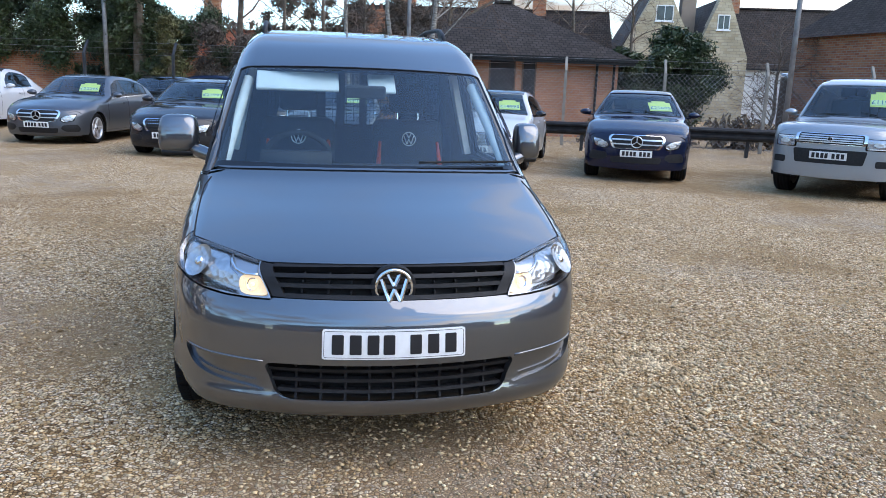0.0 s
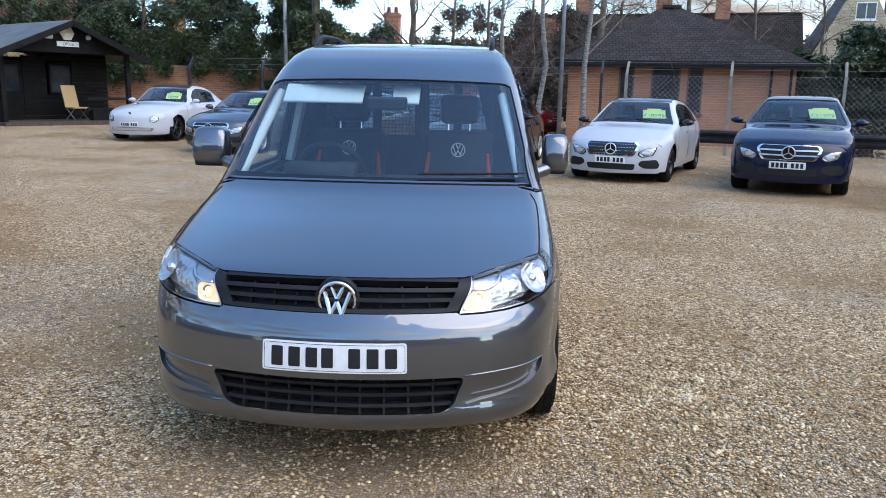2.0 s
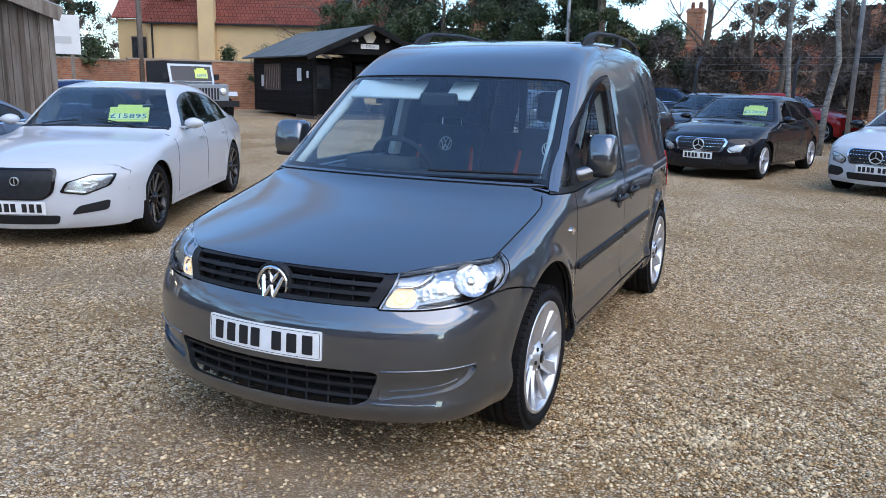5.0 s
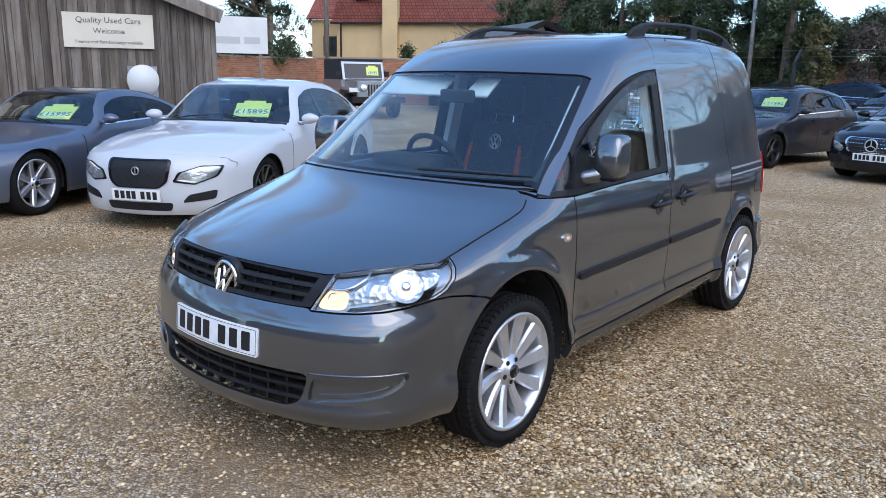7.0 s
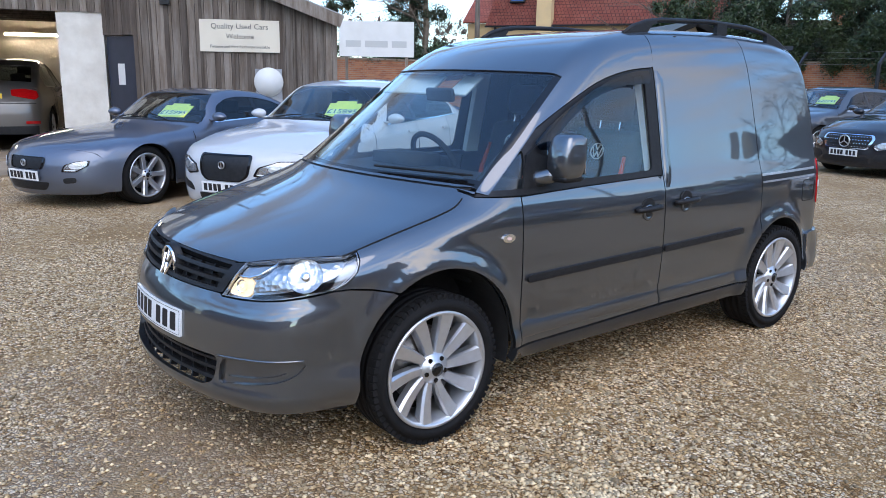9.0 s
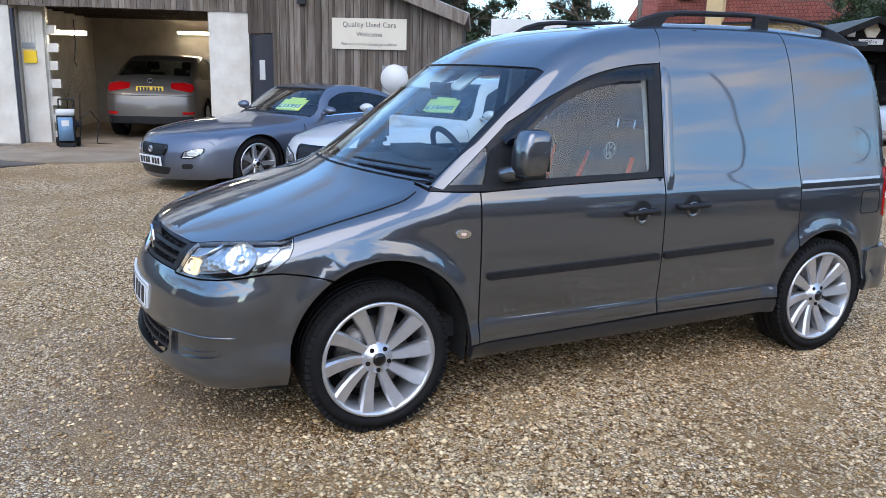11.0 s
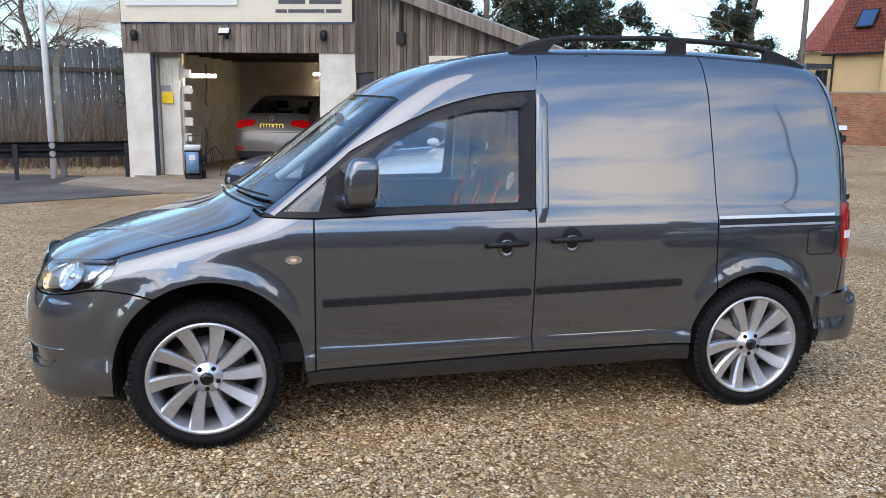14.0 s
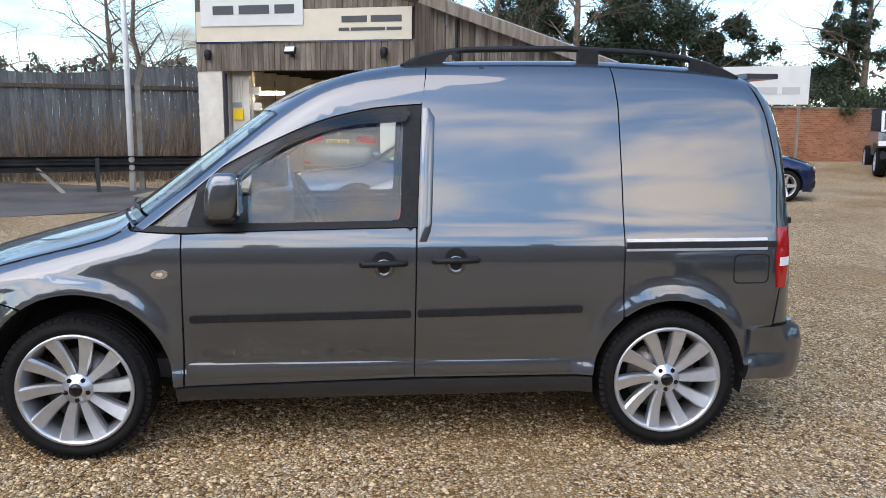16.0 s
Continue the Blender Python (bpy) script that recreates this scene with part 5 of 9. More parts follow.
def house(name, label, m, w, d, eave, ridge, wall_mat, roof_mat, chimneys=(), windows=(), gable_windows=(), over=0.25, hip=0.0):
    """A house with its long front along x at y = 0, its ridge along x."""
    b = thing(name, label, "house", m)
    for q in (box(0, 0, -0.5, w, 0.25, eave), box(0, d - 0.25, -0.5, w, d, eave)):
        uv_box(part("wall", q, wall_mat, b))
    side = Matrix(((0, 0, 1, 0), (1, 0, 0, 0), (0, 1, 0, 0), (0, 0, 0, 1)))
    for x in (0.0, w - 0.25):
        pts = [(0.25, -0.5), (d - 0.25, -0.5), (d - 0.25, eave)] + ([] if hip else [(d / 2, ridge - 0.05)]) + [(0.25, eave)]
        uv_box(part("end_wall", turned(prism(pts, x, x + 0.25), side), wall_mat, b))
    bm = bmesh.new()
    dz = over * (ridge - eave) / (d / 2)
    P = {}
    for k, (x, y, z) in {"a": (-over, -over, eave - dz), "b": (w + over, -over, eave - dz), "c": (w + over, d + over, eave - dz), "d": (-over, d + over, eave - dz), "r": (hip, d / 2, ridge), "s": (w - hip, d / 2, ridge)}.items():
        P[k] = bm.verts.new((x if not (k in "rs" and not hip) else (x - over if k == "r" else x + over), y, z))
    bm.faces.new((P["a"], P["b"], P["s"], P["r"]))
    bm.faces.new((P["c"], P["d"], P["r"], P["s"]))
    if hip:
        bm.faces.new((P["b"], P["c"], P["s"]))
        bm.faces.new((P["d"], P["a"], P["r"]))
    bmesh.ops.solidify(bm, geom=list(bm.faces), thickness=0.10)
    bmesh.ops.recalc_face_normals(bm, faces=bm.faces)
    roof = uv_box(part("roof", bm, roof_mat, b))
    if not hip:
        part("ridge", box(-over, d / 2 - 0.10, ridge, w + over, d / 2 + 0.10, ridge + 0.09), roof_mat, roof, bevel=0.03)
    else:
        part("ridge", box(hip, d / 2 - 0.10, ridge, w - hip, d / 2 + 0.10, ridge + 0.09), roof_mat, roof, bevel=0.03)
    part("gutter", box(-over, -over - 0.08, eave - dz - 0.05, w + over, -over + 0.02, eave - dz + 0.03), M_BLACK, b)
    for x, y, ww, h in chimneys:
        st = uv_box(part("chimney", box(x - ww / 2, y - 0.3, eave, x + ww / 2, y + 0.3, ridge + h), M_BRICK, b))
        uv_box(part("chimney_cap", box(x - ww / 2 - 0.05, y - 0.35, ridge + h - 0.25, x + ww / 2 + 0.05, y + 0.35, ridge + h - 0.08), M_BRICK, st))
        for o in (-ww / 4, ww / 4):
            part("chimney_pot", turned(lathe([(0.10, 0), (0.12, 0.1), (0.10, 0.35)], 10), pose(x + o, y, ridge + h, 0, -90)), M_TILEORANGE, st)
    for x, z, ww, hh in windows:
        window_in(b, pose(x, 0, z), ww, hh)
    for y, z, ww, hh, end in gable_windows:
        window_in(b, pose(0, y, z, 0, 0, -90) if end == 0 else pose(w, y, z, 0, 0, 90), ww, hh)
    return b


# tan house with the red roof behind the cabin
h1 = house("tan_house", "tan rendered house with a red tiled roof", pose(-29.4, 27.2, 0.2, 0, 0, 25.4), 12.5, 6.5, 4.3, 8.6, M_TAN, M_TILERED)
part("chimney_breast", box(2.7, -0.45, -0.5, 3.5, 0.0, 7.6), M_TAN, h1, "tan chimney breast")
for x in (1.25, 9.9):
    sky = part("roof_light", turned(box(-0.42, -0.55, 0, 0.42, 0.55, 0.08), pose(x, 0.85, 5.64, 53)), M_BLACK, h1)
    part("roof_light_pane", turned(box(-0.34, -0.47, 0.08, 0.34, 0.47, 0.09), pose(x, 0.85, 5.64, 53)), mat("sky_pane", (0.05, 0.10, 0.20), rough=0.05, metal=0.3), sky)
part("side_wing", box(-2.4, 2.2, -0.5, -0.01, 6.2, 4.3), M_TAN, h1)
uv_box(part("side_wing_roof", turned(box(-2.6, 0, 0, 0.0, 4.6, 0.1), pose(0, 1.95, 4.3, 40)), M_TILERED, h1))
window_in(h1, pose(-1.3, 2.2, 1.9), 0.8, 1.5, M_TIMBERDARK)
part("rain_pipe", tube([(0.25, -0.08, 0), (0.25, -0.08, 4.2)], 0.05, 8), M_BLACK, h1)

# orange brick bungalow with a hipped roof
h2 = house("bungalow", "orange brick bungalow with a dark hipped roof", pose(3.0, 21.0, 0, 0, 0, -6), 6.6, 6.6, 2.65, 4.35, M_BRICKNEW, M_TILEDARK, hip=3.0, over=0.45)
for x, ww in ((1.75, 0.45), (2.9, 0.85), (3.75, 0.45)):
    win = window_in(h2, pose(x, 0, 0.95), ww, 1.5, mat("brown_frame", (0.09, 0.05, 0.03), (0.12, 0.07, 0.045), 5, 0.6), 0)
part("fascia", box(-0.4, -0.47, 2.28, 7.0, -0.40, 2.48), M_BLACK, h2)
for x in (5.9, 6.45):
    part("drain_pipe", tube([(x, -0.06, 0), (x, -0.06, 2.4)], 0.04, 8), M_BLACK, h2)

# stone gabled houses behind it
stone = thing("stone_house", "old stone house with two gables and sash windows", "house", pose(17.0, 38.5, -1.4, 0, 0, -14))
flip = Matrix(((1, 0, 0, 0), (0, 0, 1, 0), (0, 1, 0, 0), (0, 0, 0, 1)))
for x0, x1, top in ((0.0, 4.3, 8.6), (4.0, 6.9, 8.0)):
    uv_box(part("gable_wall", turned(prism([(x0, -0.5), (x1, -0.5), (x1, 4.9), ((x0 + x1) / 2 + 0.25, top), ((x0 + x1) / 2 - 0.25, top), (x0, 4.9)], -0.4 if x0 else 0.0, 0.4), flip), M_STONEWALL, stone))
    for s in (1, -1):
        mid, run = (x0 + x1) / 2, math.hypot((x1 - x0) / 2, top - 4.9)
        ang = math.degrees(math.atan2(top - 4.9, (x1 - x0) / 2))
        bm = turned(box(0, 0.1, 0, run + 0.1, 7.0, 0.12), pose(mid, 0, top, 0, ang))
        if s < 0:
            bm = turned(bm, Matrix.Translation((2 * mid, 0, 0)) @ Matrix.Diagonal((-1, 1, 1, 1)))
            bmesh.ops.reverse_faces(bm, faces=bm.faces)
        uv_box(part("roof_slope", bm, M_TILEDARK, stone))
window_in(stone, pose(2.35, 0, 6.75), 0.95, 0.85)
window_in(stone, pose(5.45, -0.4, 6.35), 0.65, 0.80)
part("chimney", box(3.8, 2.5, 6.0, 4.6, 3.3, 9.3), M_BRICK, stone)
house("long_roofed_house", "long stone house under a dark tiled roof", pose(23.4, 37.4, -1.2, 0, 0, -14), 8.2, 7, 4.4, 7.7, M_WHITEWALL, M_TILEDARK, chimneys=((0.5, 3.5, 0.8, 0.9),), windows=((6.8, 2.5, 0.7, 1.0),))
house("stone_range", "low stone range under a dark tiled roof", pose(2.0, 43.5, -1.5, 0, 0, -14), 15.5, 7, 4.2, 7.6, M_STONEWALL, M_TILEDARK, chimneys=((3.5, 3.5, 0.9, 1.6), (8.2, 3.5, 0.9, 1.5), (11.5, 3.5, 0.8, 1.1)), windows=((13.2, 2.6, 0.8, 1.0),))
far = thing("rendered_block", "plain tan block with a flat roof and drain pipe", "house", pose(30.5, 31.5, -0.6, 0, 0, -14))
part("wall", box(0, 0, -0.5, 7, 6, 6.6), mat("dull_render", (0.26, 0.20, 0.14), (0.32, 0.25, 0.18), 1.2, 0.9), far)
part("parapet", box(-0.08, -0.08, 6.6, 7.08, 6.08, 6.75), M_POSTC, far)
part("drain_pipe", tube([(1.8, -0.06, 0), (1.8, -0.06, 6.4), (1.8, -0.06, 7.2)], 0.06, 8), M_BLACK, far)
lean = thing("lean_to", "low lean-to with a pale blue roof", "shed", pose(18.5, 24.0, 0, 0, 0, -16))
part("roof", turned(box(0, 0, 0, 6, 2.5, 0.08), pose(0, 0, 2.05, 8)), mat("pale_blue_sheet", (0.25, 0.40, 0.55), (0.32, 0.46, 0.58), 2, 0.5), lean)
for x in (0.1, 2.9, 5.8):
    part("post", box(x, 0.05, 0, x + 0.12, 0.17, 2.05), M_POSTC, lean)
part("back_wall", box(0, 2.3, 0, 6, 2.45, 2.3), M_TIMBERDARK, lean)
# houses with orange roofs beyond the wall
house("pantiled_cottage", "brick cottage with an orange pantiled roof", pose(-6.5, 43.0, -2.2, 0, 0, -8), 7.5, 6, 3.6, 6.4, M_BRICK, M_TILEORANGE, chimneys=((0.7, 3, 0.9, 1.9),), windows=((4.9, 2.2, 1.0, 0.9),))
house("dark_roofed_cottage", "long cottage under a dark tiled roof", pose(1.2, 42.5, -2.2, 0, 0, -8), 11, 6, 3.4, 6.6, M_BRICK, M_TILEDARK, chimneys=((2.6, 3, 1.0, 1.4), (8.6, 3, 0.9, 1.2)))
house("brick_cottage", "brick cottage with a tall chimney", pose(-17.5, 37.5, -1.2, 0, 0, 55), 5.0, 6.5, 3.4, 5.9, M_BRICK, M_TILEDARK, chimneys=((2.4, 0.6, 0.9, 1.6),))

# rows that close the yard behind the viewer
house("street_terrace", "long brick terrace across the road", pose(26, -16, 0, 0, 0, 94), 38, 7, 3.6, 5.6, M_BRICK, M_TILEDARK, chimneys=((5, 3.5, 1.0, 1.0), (14, 3.5, 1.0, 1.0), (23, 3.5, 1.0, 1.0), (31, 3.5, 1.0, 1.0)), windows=tuple((3 + 4 * k, 1.2, 1.1, 1.3) for k in range(9)))
house("side_terrace", "plain brick terrace behind the yard", pose(22, -24, 0, 0, 0, 182), 40, 7, 4.0, 6.2, M_BRICK, M_TILEDARK, chimneys=((8, 3.5, 1.0, 1.0), (20, 3.5, 1.0, 1.0)), windows=tuple((3 + 4 * k, 1.2, 1.1, 1.3) for k in range(9)))
lamp = thing("street_lamp", "dark steel street lamp with a flat head", "street lamp", pose(34.5, 11.0, 1.6))
part("column", tube([(0, 0, -2), (0, 0, 3.0), (0, 0, 6.2)], 0.08, 10, taper=0.05), M_GALV, lamp)
part("lantern", box(-0.7, -0.12, 6.2, 0.12, 0.12, 6.34), M_BLACK, lamp, bevel=0.03)


# ---- parked cars ----
def body_kind(hood, cowl, head, roof, tail_pts, nose_y, w, belt, H, tail_y, wb, wheel, nose_top, sweep=0.36, flare=0.018, tuck=0.26):
    """The shell of a car from its main heights: bonnet front and back, roof, belt."""
    top = spline([(nose_y - 0.3, hood - 0.14), (nose_y - 0.02, hood - 0.03), (nose_y + 0.22, hood + 0.05), (cowl[0] * 0.5 + nose_y * 0.5, hood * 0.42 + cowl[1] * 0.58 + 0.01), (cowl[0] - 0.1, cowl[1] - 0.03), (cowl[0], cowl[1]), (0.5 * (cowl[0] + head[0]), 0.5 * (cowl[1] + head[1]) + 0.02), head, roof] + list(tail_pts), 0.03)
    nose = spline([(0.08, nose_y + 0.16), (0.2, nose_y + 0.03), (0.35, nose_y), (nose_top - 0.14, nose_y + 0.015), (nose_top, nose_y + 0.09), (nose_top + 0.25, nose_y + 0.4)])
    tail = spline([(0.1, tail_y - 0.15), (0.3, tail_y - 0.01), (0.6, tail_y), (belt, tail_y - 0.10), (belt + 0.3, tail_y - 0.25), (H + 0.1, tail_y - 0.5)])
    side = spline([(0.05, w - 0.12), (0.22, w - 0.03), (0.38, w - 0.015), (belt - 0.30, w), (belt - 0.12, w - 0.012), (belt, w - 0.055), (belt + 0.24 * (H - belt) / 0.5, w - 0.055 - tuck * 0.5), (H - 0.07, w - 0.055 - tuck * 0.88), (H + 0.2, w - 0.06 - tuck * 1.3)])
    return shell(top, nose, tail, side, sweep=sweep, arches=((0, wheel, wheel + 0.03), (wb, wheel, wheel + 0.03)), flare=flare, r_edge=0.09)


def nose_uv(P, ny, pts, mirror=False):
    """Points given across and up on the front of a car, in the numbers of its nose."""
    out = []
    for x, z in pts:
        out.append((R_NOSE * math.atan2(x, P.get("axis", 0.1) - (ny + 0.36 * x * x)), z))
    return [(-u, z) for u, z in out[::-1]] if mirror else out


def dress(c, f, P, nd, ny, lamp, grille, style, plate_z, badge_z, price=None, card=(0.36, 0.05), intake=None, lower=None, yellow=False, lamp_mat=None):
    """Front lamps, grille, plate, badge and price card of a car."""
    ya, zt = P["corner"]
    xc = P["corner_x"] - 0.005
    down = min(0.0, zt - 0.014 - max(z for x, z in lamp))
    narrow = min(1.0, xc / max(x for x, z in lamp))
    lamp = [(x * narrow, z + down) for x, z in lamp]
    for mir in (False, True):
        lp = nose_uv(P, ny, lamp, mir)
        mid = np.mean(np.array(lp), 0)
        L_ = panel("headlamp", f, nd, rounded(lp, 0.02), M_GLOSSBLACK, c, h=0.06, lift=0.004)
        panel("lamp_lens", f, nd, rounded([tuple(mid + (np.array(q) - mid) * 0.86) for q in lp], 0.02), M_LAMPGREY, L_, "bright lamp glass", h=0.06, lift=0.008, thick=0.004)
        panel("lamp_reflector", f, nd, [tuple(mid + (0.02 * math.cos(a), 0) + (0.042 * math.cos(a), 0.034 * math.sin(a))) for a in np.linspace(0, 2 * math.pi, 15)[:-1]], M_FACET, L_, h=0.03, lift=0.012, thick=0.004)
        panel("lamp_strip", f, nd, [tuple(mid + (np.array(q) - mid) * 0.80) for q in lp[:2]] + [tuple(mid + (np.array(q) - mid) * 0.66) for q in lp[1::-1]], M_WINFRAME, L_, h=0.06, lift=0.012, thick=0.003)
        if intake:
            panel("side_intake", f, nd, rounded(nose_uv(P, ny, intake, mir), 0.03), M_BLACK, c, h=0.06, lift=0.004)
    if lower:
        panel("lower_intake", f, nd, rounded(nose_uv(P, ny, lower), 0.03), M_BLACK, c, h=0.06, lift=0.004)
    gl = nose_uv(P, ny, grille)
    g = panel("grille", f, nd, rounded(gl, 0.035), M_BLACK, c, h=0.05, lift=0.004)
    x1 = max(q[0] for q in grille)
    z0, z1 = min(q[1] for q in grille), max(q[1] for q in grille)
    rim = rounded(gl, 0.035)
    mid = np.mean(np.array(gl), 0)
    panel("grille_surround", f, nd, [tuple(mid + (q - mid) * 1.04) for q in rim], M_CHROME if style != "black" else M_GLOSSBLACK, g, holes=[[tuple(mid + (q - mid) * 0.95) for q in rim]], h=0.05, lift=0.010, thick=0.006)
    if style in ("bars", "slots"):
        for k in range(2 if style == "bars" else 4):
            z = z0 + (z1 - z0) * (k + 1) / (3 if style == "bars" else 5)
            t = 0.011 if style == "bars" else 0.008
            panel("grille_bar", f, nd, nose_uv(P, ny, [(x, z - t) for x in np.linspace(-x1 * 0.9, x1 * 0.9, 9)] + [(x, z + t) for x in np.linspace(x1 * 0.9, -x1 * 0.9, 9)]), M_ALLOY, g, h=0.06, lift=0.014, thick=0.008)
    if style == "dots":
        for k in range(4):
            z = z0 + (z1 - z0) * (k + 0.6) / 4.2
            n = 17
            for i in range(n):
                x = (-1 + 2 * (i + 0.5 * (k % 2)) / (n - 0.5)) * x1 * 0.86
                q = nose_uv(P, ny, [(x, z)])[0]
                panel("grille_stud", f, nd, [(q[0] - 0.010, q[1] - 0.005), (q[0] + 0.010, q[1] - 0.005), (q[0] + 0.010, q[1] + 0.005), (q[0] - 0.010, q[1] + 0.005)], M_CHROME, g, h=0.06, lift=0.010, thick=0.004)
    pm = onto(f, nd, nose_uv(P, ny, [(0, plate_z)]))[0]
    plate(c, pose(0, pm[1] - 0.012, plate_z, 4), M_PLATEY if yellow else M_PLATEW)
    bm_ = onto(f, nd, nose_uv(P, ny, [(0, badge_z)]))[0]
    if style in ("bars", "dots"):
        ring_badge(c, pose(0, bm_[1] - 0.022, badge_z), 0.10)
    else:
        ring_badge(c, pose(0, bm_[1] - 0.012, badge_z), 0.04, 2)
    if price:
        s0, s1 = P["screen"]
        x, dy = card
        q = onto(f, "top", [(x, s0 + 0.20 + dy + 0.36 * x * x)])[0]
        slope = math.degrees(math.atan2(f.top(s0 + 0.5) - f.top(s0 + 0.1), 0.4))
        price_card(c, Matrix.Translation((q[0], q[1] + 0.026, q[2] - 0.026)) @ pose(0, 0, 0, 0, 0, 14) @ pose(0, 0, 0, slope - 90), price)


W_STAR = wheel_meshes(0.32, 0.22, 0.228, "five", M_ALLOY)
W_BLACKFIVE = wheel_meshes(0.32, 0.22, 0.228, "five", M_ALLOYBLACK)
W_BIGBLACK = wheel_meshes(0.345, 0.24, 0.255, "twin", M_ALLOYBLACK)
W_BIGSTAR = wheel_meshes(0.345, 0.25, 0.255, "star", M_ALLOY)
W_SUV = wheel_meshes(0.37, 0.25, 0.25, "five", M_ALLOY)
W_GLA = wheel_meshes(0.335, 0.23, 0.235, "five", M_ALLOYBLACK)


def hatch_kind(dz=0.0):
    f = body_kind(0.74 + dz, (0.40, 1.01 + dz), (1.08, 1.375 + dz), (1.6, 1.435 + dz), [(2.2, 1.41 + dz), (2.8, 1.31 + dz), (3.05, 1.22 + dz), (3.32, 0.96 + dz), (3.6, 0.8 + dz)], -0.83, 0.89, 0.95 + dz, 1.43 + dz, 3.46, 2.70, 0.32 + dz * 0.15, 0.72 + dz)
    P = dict(wb=2.70, wheel_r=0.32 + dz * 0.15, arch_r=0.352 + dz * 0.15, floor=0.17 + dz * 0.4, low=0.27 + dz * 0.4, hood0=-0.74, deck1=3.28, screen=(0.43, 1.06), rear=(2.95, 3.24), win=(0.60, 2.78, 0.93 + dz, 1.00 + dz), pillars=(1.52,), shuts=(0.50, 1.50, 2.35), handles=(1.33, 2.28), hz=0.83 + dz, seat=1.05)
    return f, P


LAMP_A = [(0.50, 0.590), (0.57, 0.545), (0.78, 0.585), (0.87, 0.725), (0.66, 0.700), (0.52, 0.645)]
GRILLE_A = [(-0.43, 0.695), (0.43, 0.695), (0.465, 0.645), (0.37, 0.475), (-0.37, 0.475), (-0.465, 0.645)]
INTAKE_A = [(0.46, 0.33), (0.56, 0.27), (0.80, 0.27), (0.83, 0.33), (0.76, 0.42), (0.50, 0.40)]
LOWER_A = [(-0.42, 0.34), (0.42, 0.34), (0.40, 0.24), (-0.40, 0.24)]


def mercedes_like(name, label, m, body_mat, wheels, style, price, dz=0.0, **kw):
    f, P = hatch_kind(dz)
    P.update(kw)
    c, nd, td = car(name, label, m, f, P, body_mat)
    up = lambda pts: [(x, z + dz * 0.9) for x, z in pts]
    dress(c, f, P, nd, -0.83, up(LAMP_A), up(GRILLE_A), style, 0.405 + dz * 0.8, 0.590 + dz * 0.9, price, intake=up(INTAKE_A), lower=up(LOWER_A))
    four_wheels(c, wheels, 2.70, 0.862, P["wheel_r"])
    return c


mercedes_like("hatchback", "white hatchback with black wheels and a price card", on(3.0, 10.66, -23.7), M_WHITE, W_BLACKFIVE, "dots", "£18995", mirror_mat=M_GLOSSBLACK, roof_mat=M_GLOSSBLACK, waist=M_GLOSSBLACK)
mercedes_like("small_suv", "navy blue small off-roader with a price card", on(5.5, 9.40, -24), M_NAVY, W_GLA, "bars", "£21695", 0.09, roof_mat=M_GLOSSBLACK)
mercedes_like("hatchback", "black hatchback with silver star wheels", on(0.23, 11.72, -15), M_BLACKP, W_STAR, "dots", "£17695", waist=M_CHROME)
mercedes_like("saloon", "dark grey saloon with a studded grille", on(-2.57, 12.13, -12), M_DARKGREY, W_BLACKFIVE, "dots", "£21995")
mercedes_like("hatchback", "gunmetal hatchback with chrome grille bars", on(-5.45, 14.45, -13), M_GUN, W_STAR, "bars", "£22295")
mercedes_like("hatchback", "deep blue hatchback parked beside the barn", on(-11.4, 9.5, 172), M_DEEPBLUE, W_STAR, "bars", None)
mercedes_like("estate_car", "dark grey estate behind the front row", on(-1.2, 17.4, -15), M_DARKGREY, W_STAR, "bars", None)
mercedes_like("estate_car", "black estate behind the front row", on(-4.4, 18.6, -10), M_BLACKP, W_STAR, "bars", None)
mercedes_like("hatchback", "red hatchback beyond the wire fence", on(2.2, 23.5, 70), M_REDP, W_STAR, "bars", None)
mercedes_like("hatchback", "dark blue hatchback beyond the wire fence", on(-1.5, 25.0, 75), M_NAVY, W_STAR, "bars", None)


# white sports saloon
def sports_saloon():
    f = body_kind(0.74, (0.52, 1.00), (1.28, 1.40), (1.85, 1.46), [(2.5, 1.41), (3.0, 1.26), (3.35, 1.10), (3.7, 1.04), (4.0, 0.95)], -0.93, 0.935, 0.95, 1.46, 3.98, 2.91, 0.345, 0.74, sweep=0.40)
    P = dict(wb=2.91, wheel_r=0.345, arch_r=0.375, floor=0.17, low=0.27, hood0=-0.80, deck1=3.82, screen=(0.56, 1.26), rear=(2.72, 3.22), win=(0.78, 2.95, 0.95, 1.01), pillars=(1.70,), shuts=(0.62, 1.68, 2.62), handles=(1.50, 2.48), hz=0.86, seat=1.2, axis=0.1)
    c, nd, td = car("sports_saloon", "white sports saloon with black wheels and a price card", on(-4.79, 2.11, 26), f, P, M_WHITE)
    dress(c, f, P, nd, -0.93, [(0.40, 0.60), (0.62, 0.575), (0.86, 0.655), (0.94, 0.755), (0.70, 0.755), (0.46, 0.69)], [(-0.34, 0.70), (0.34, 0.70), (0.30, 0.50), (0.22, 0.44), (-0.22, 0.44), (-0.30, 0.50)], "black", 0.37, 0.60, "£15895", card=(0.34, 0.02), intake=[(0.44, 0.30), (0.74, 0.34), (0.76, 0.43), (0.50, 0.38)], lower=[(-0.36, 0.30), (0.36, 0.30), (0.34, 0.22), (-0.34, 0.22)])
    four_wheels(c, W_BIGBLACK, 2.91, 0.905, 0.345)


sports_saloon()


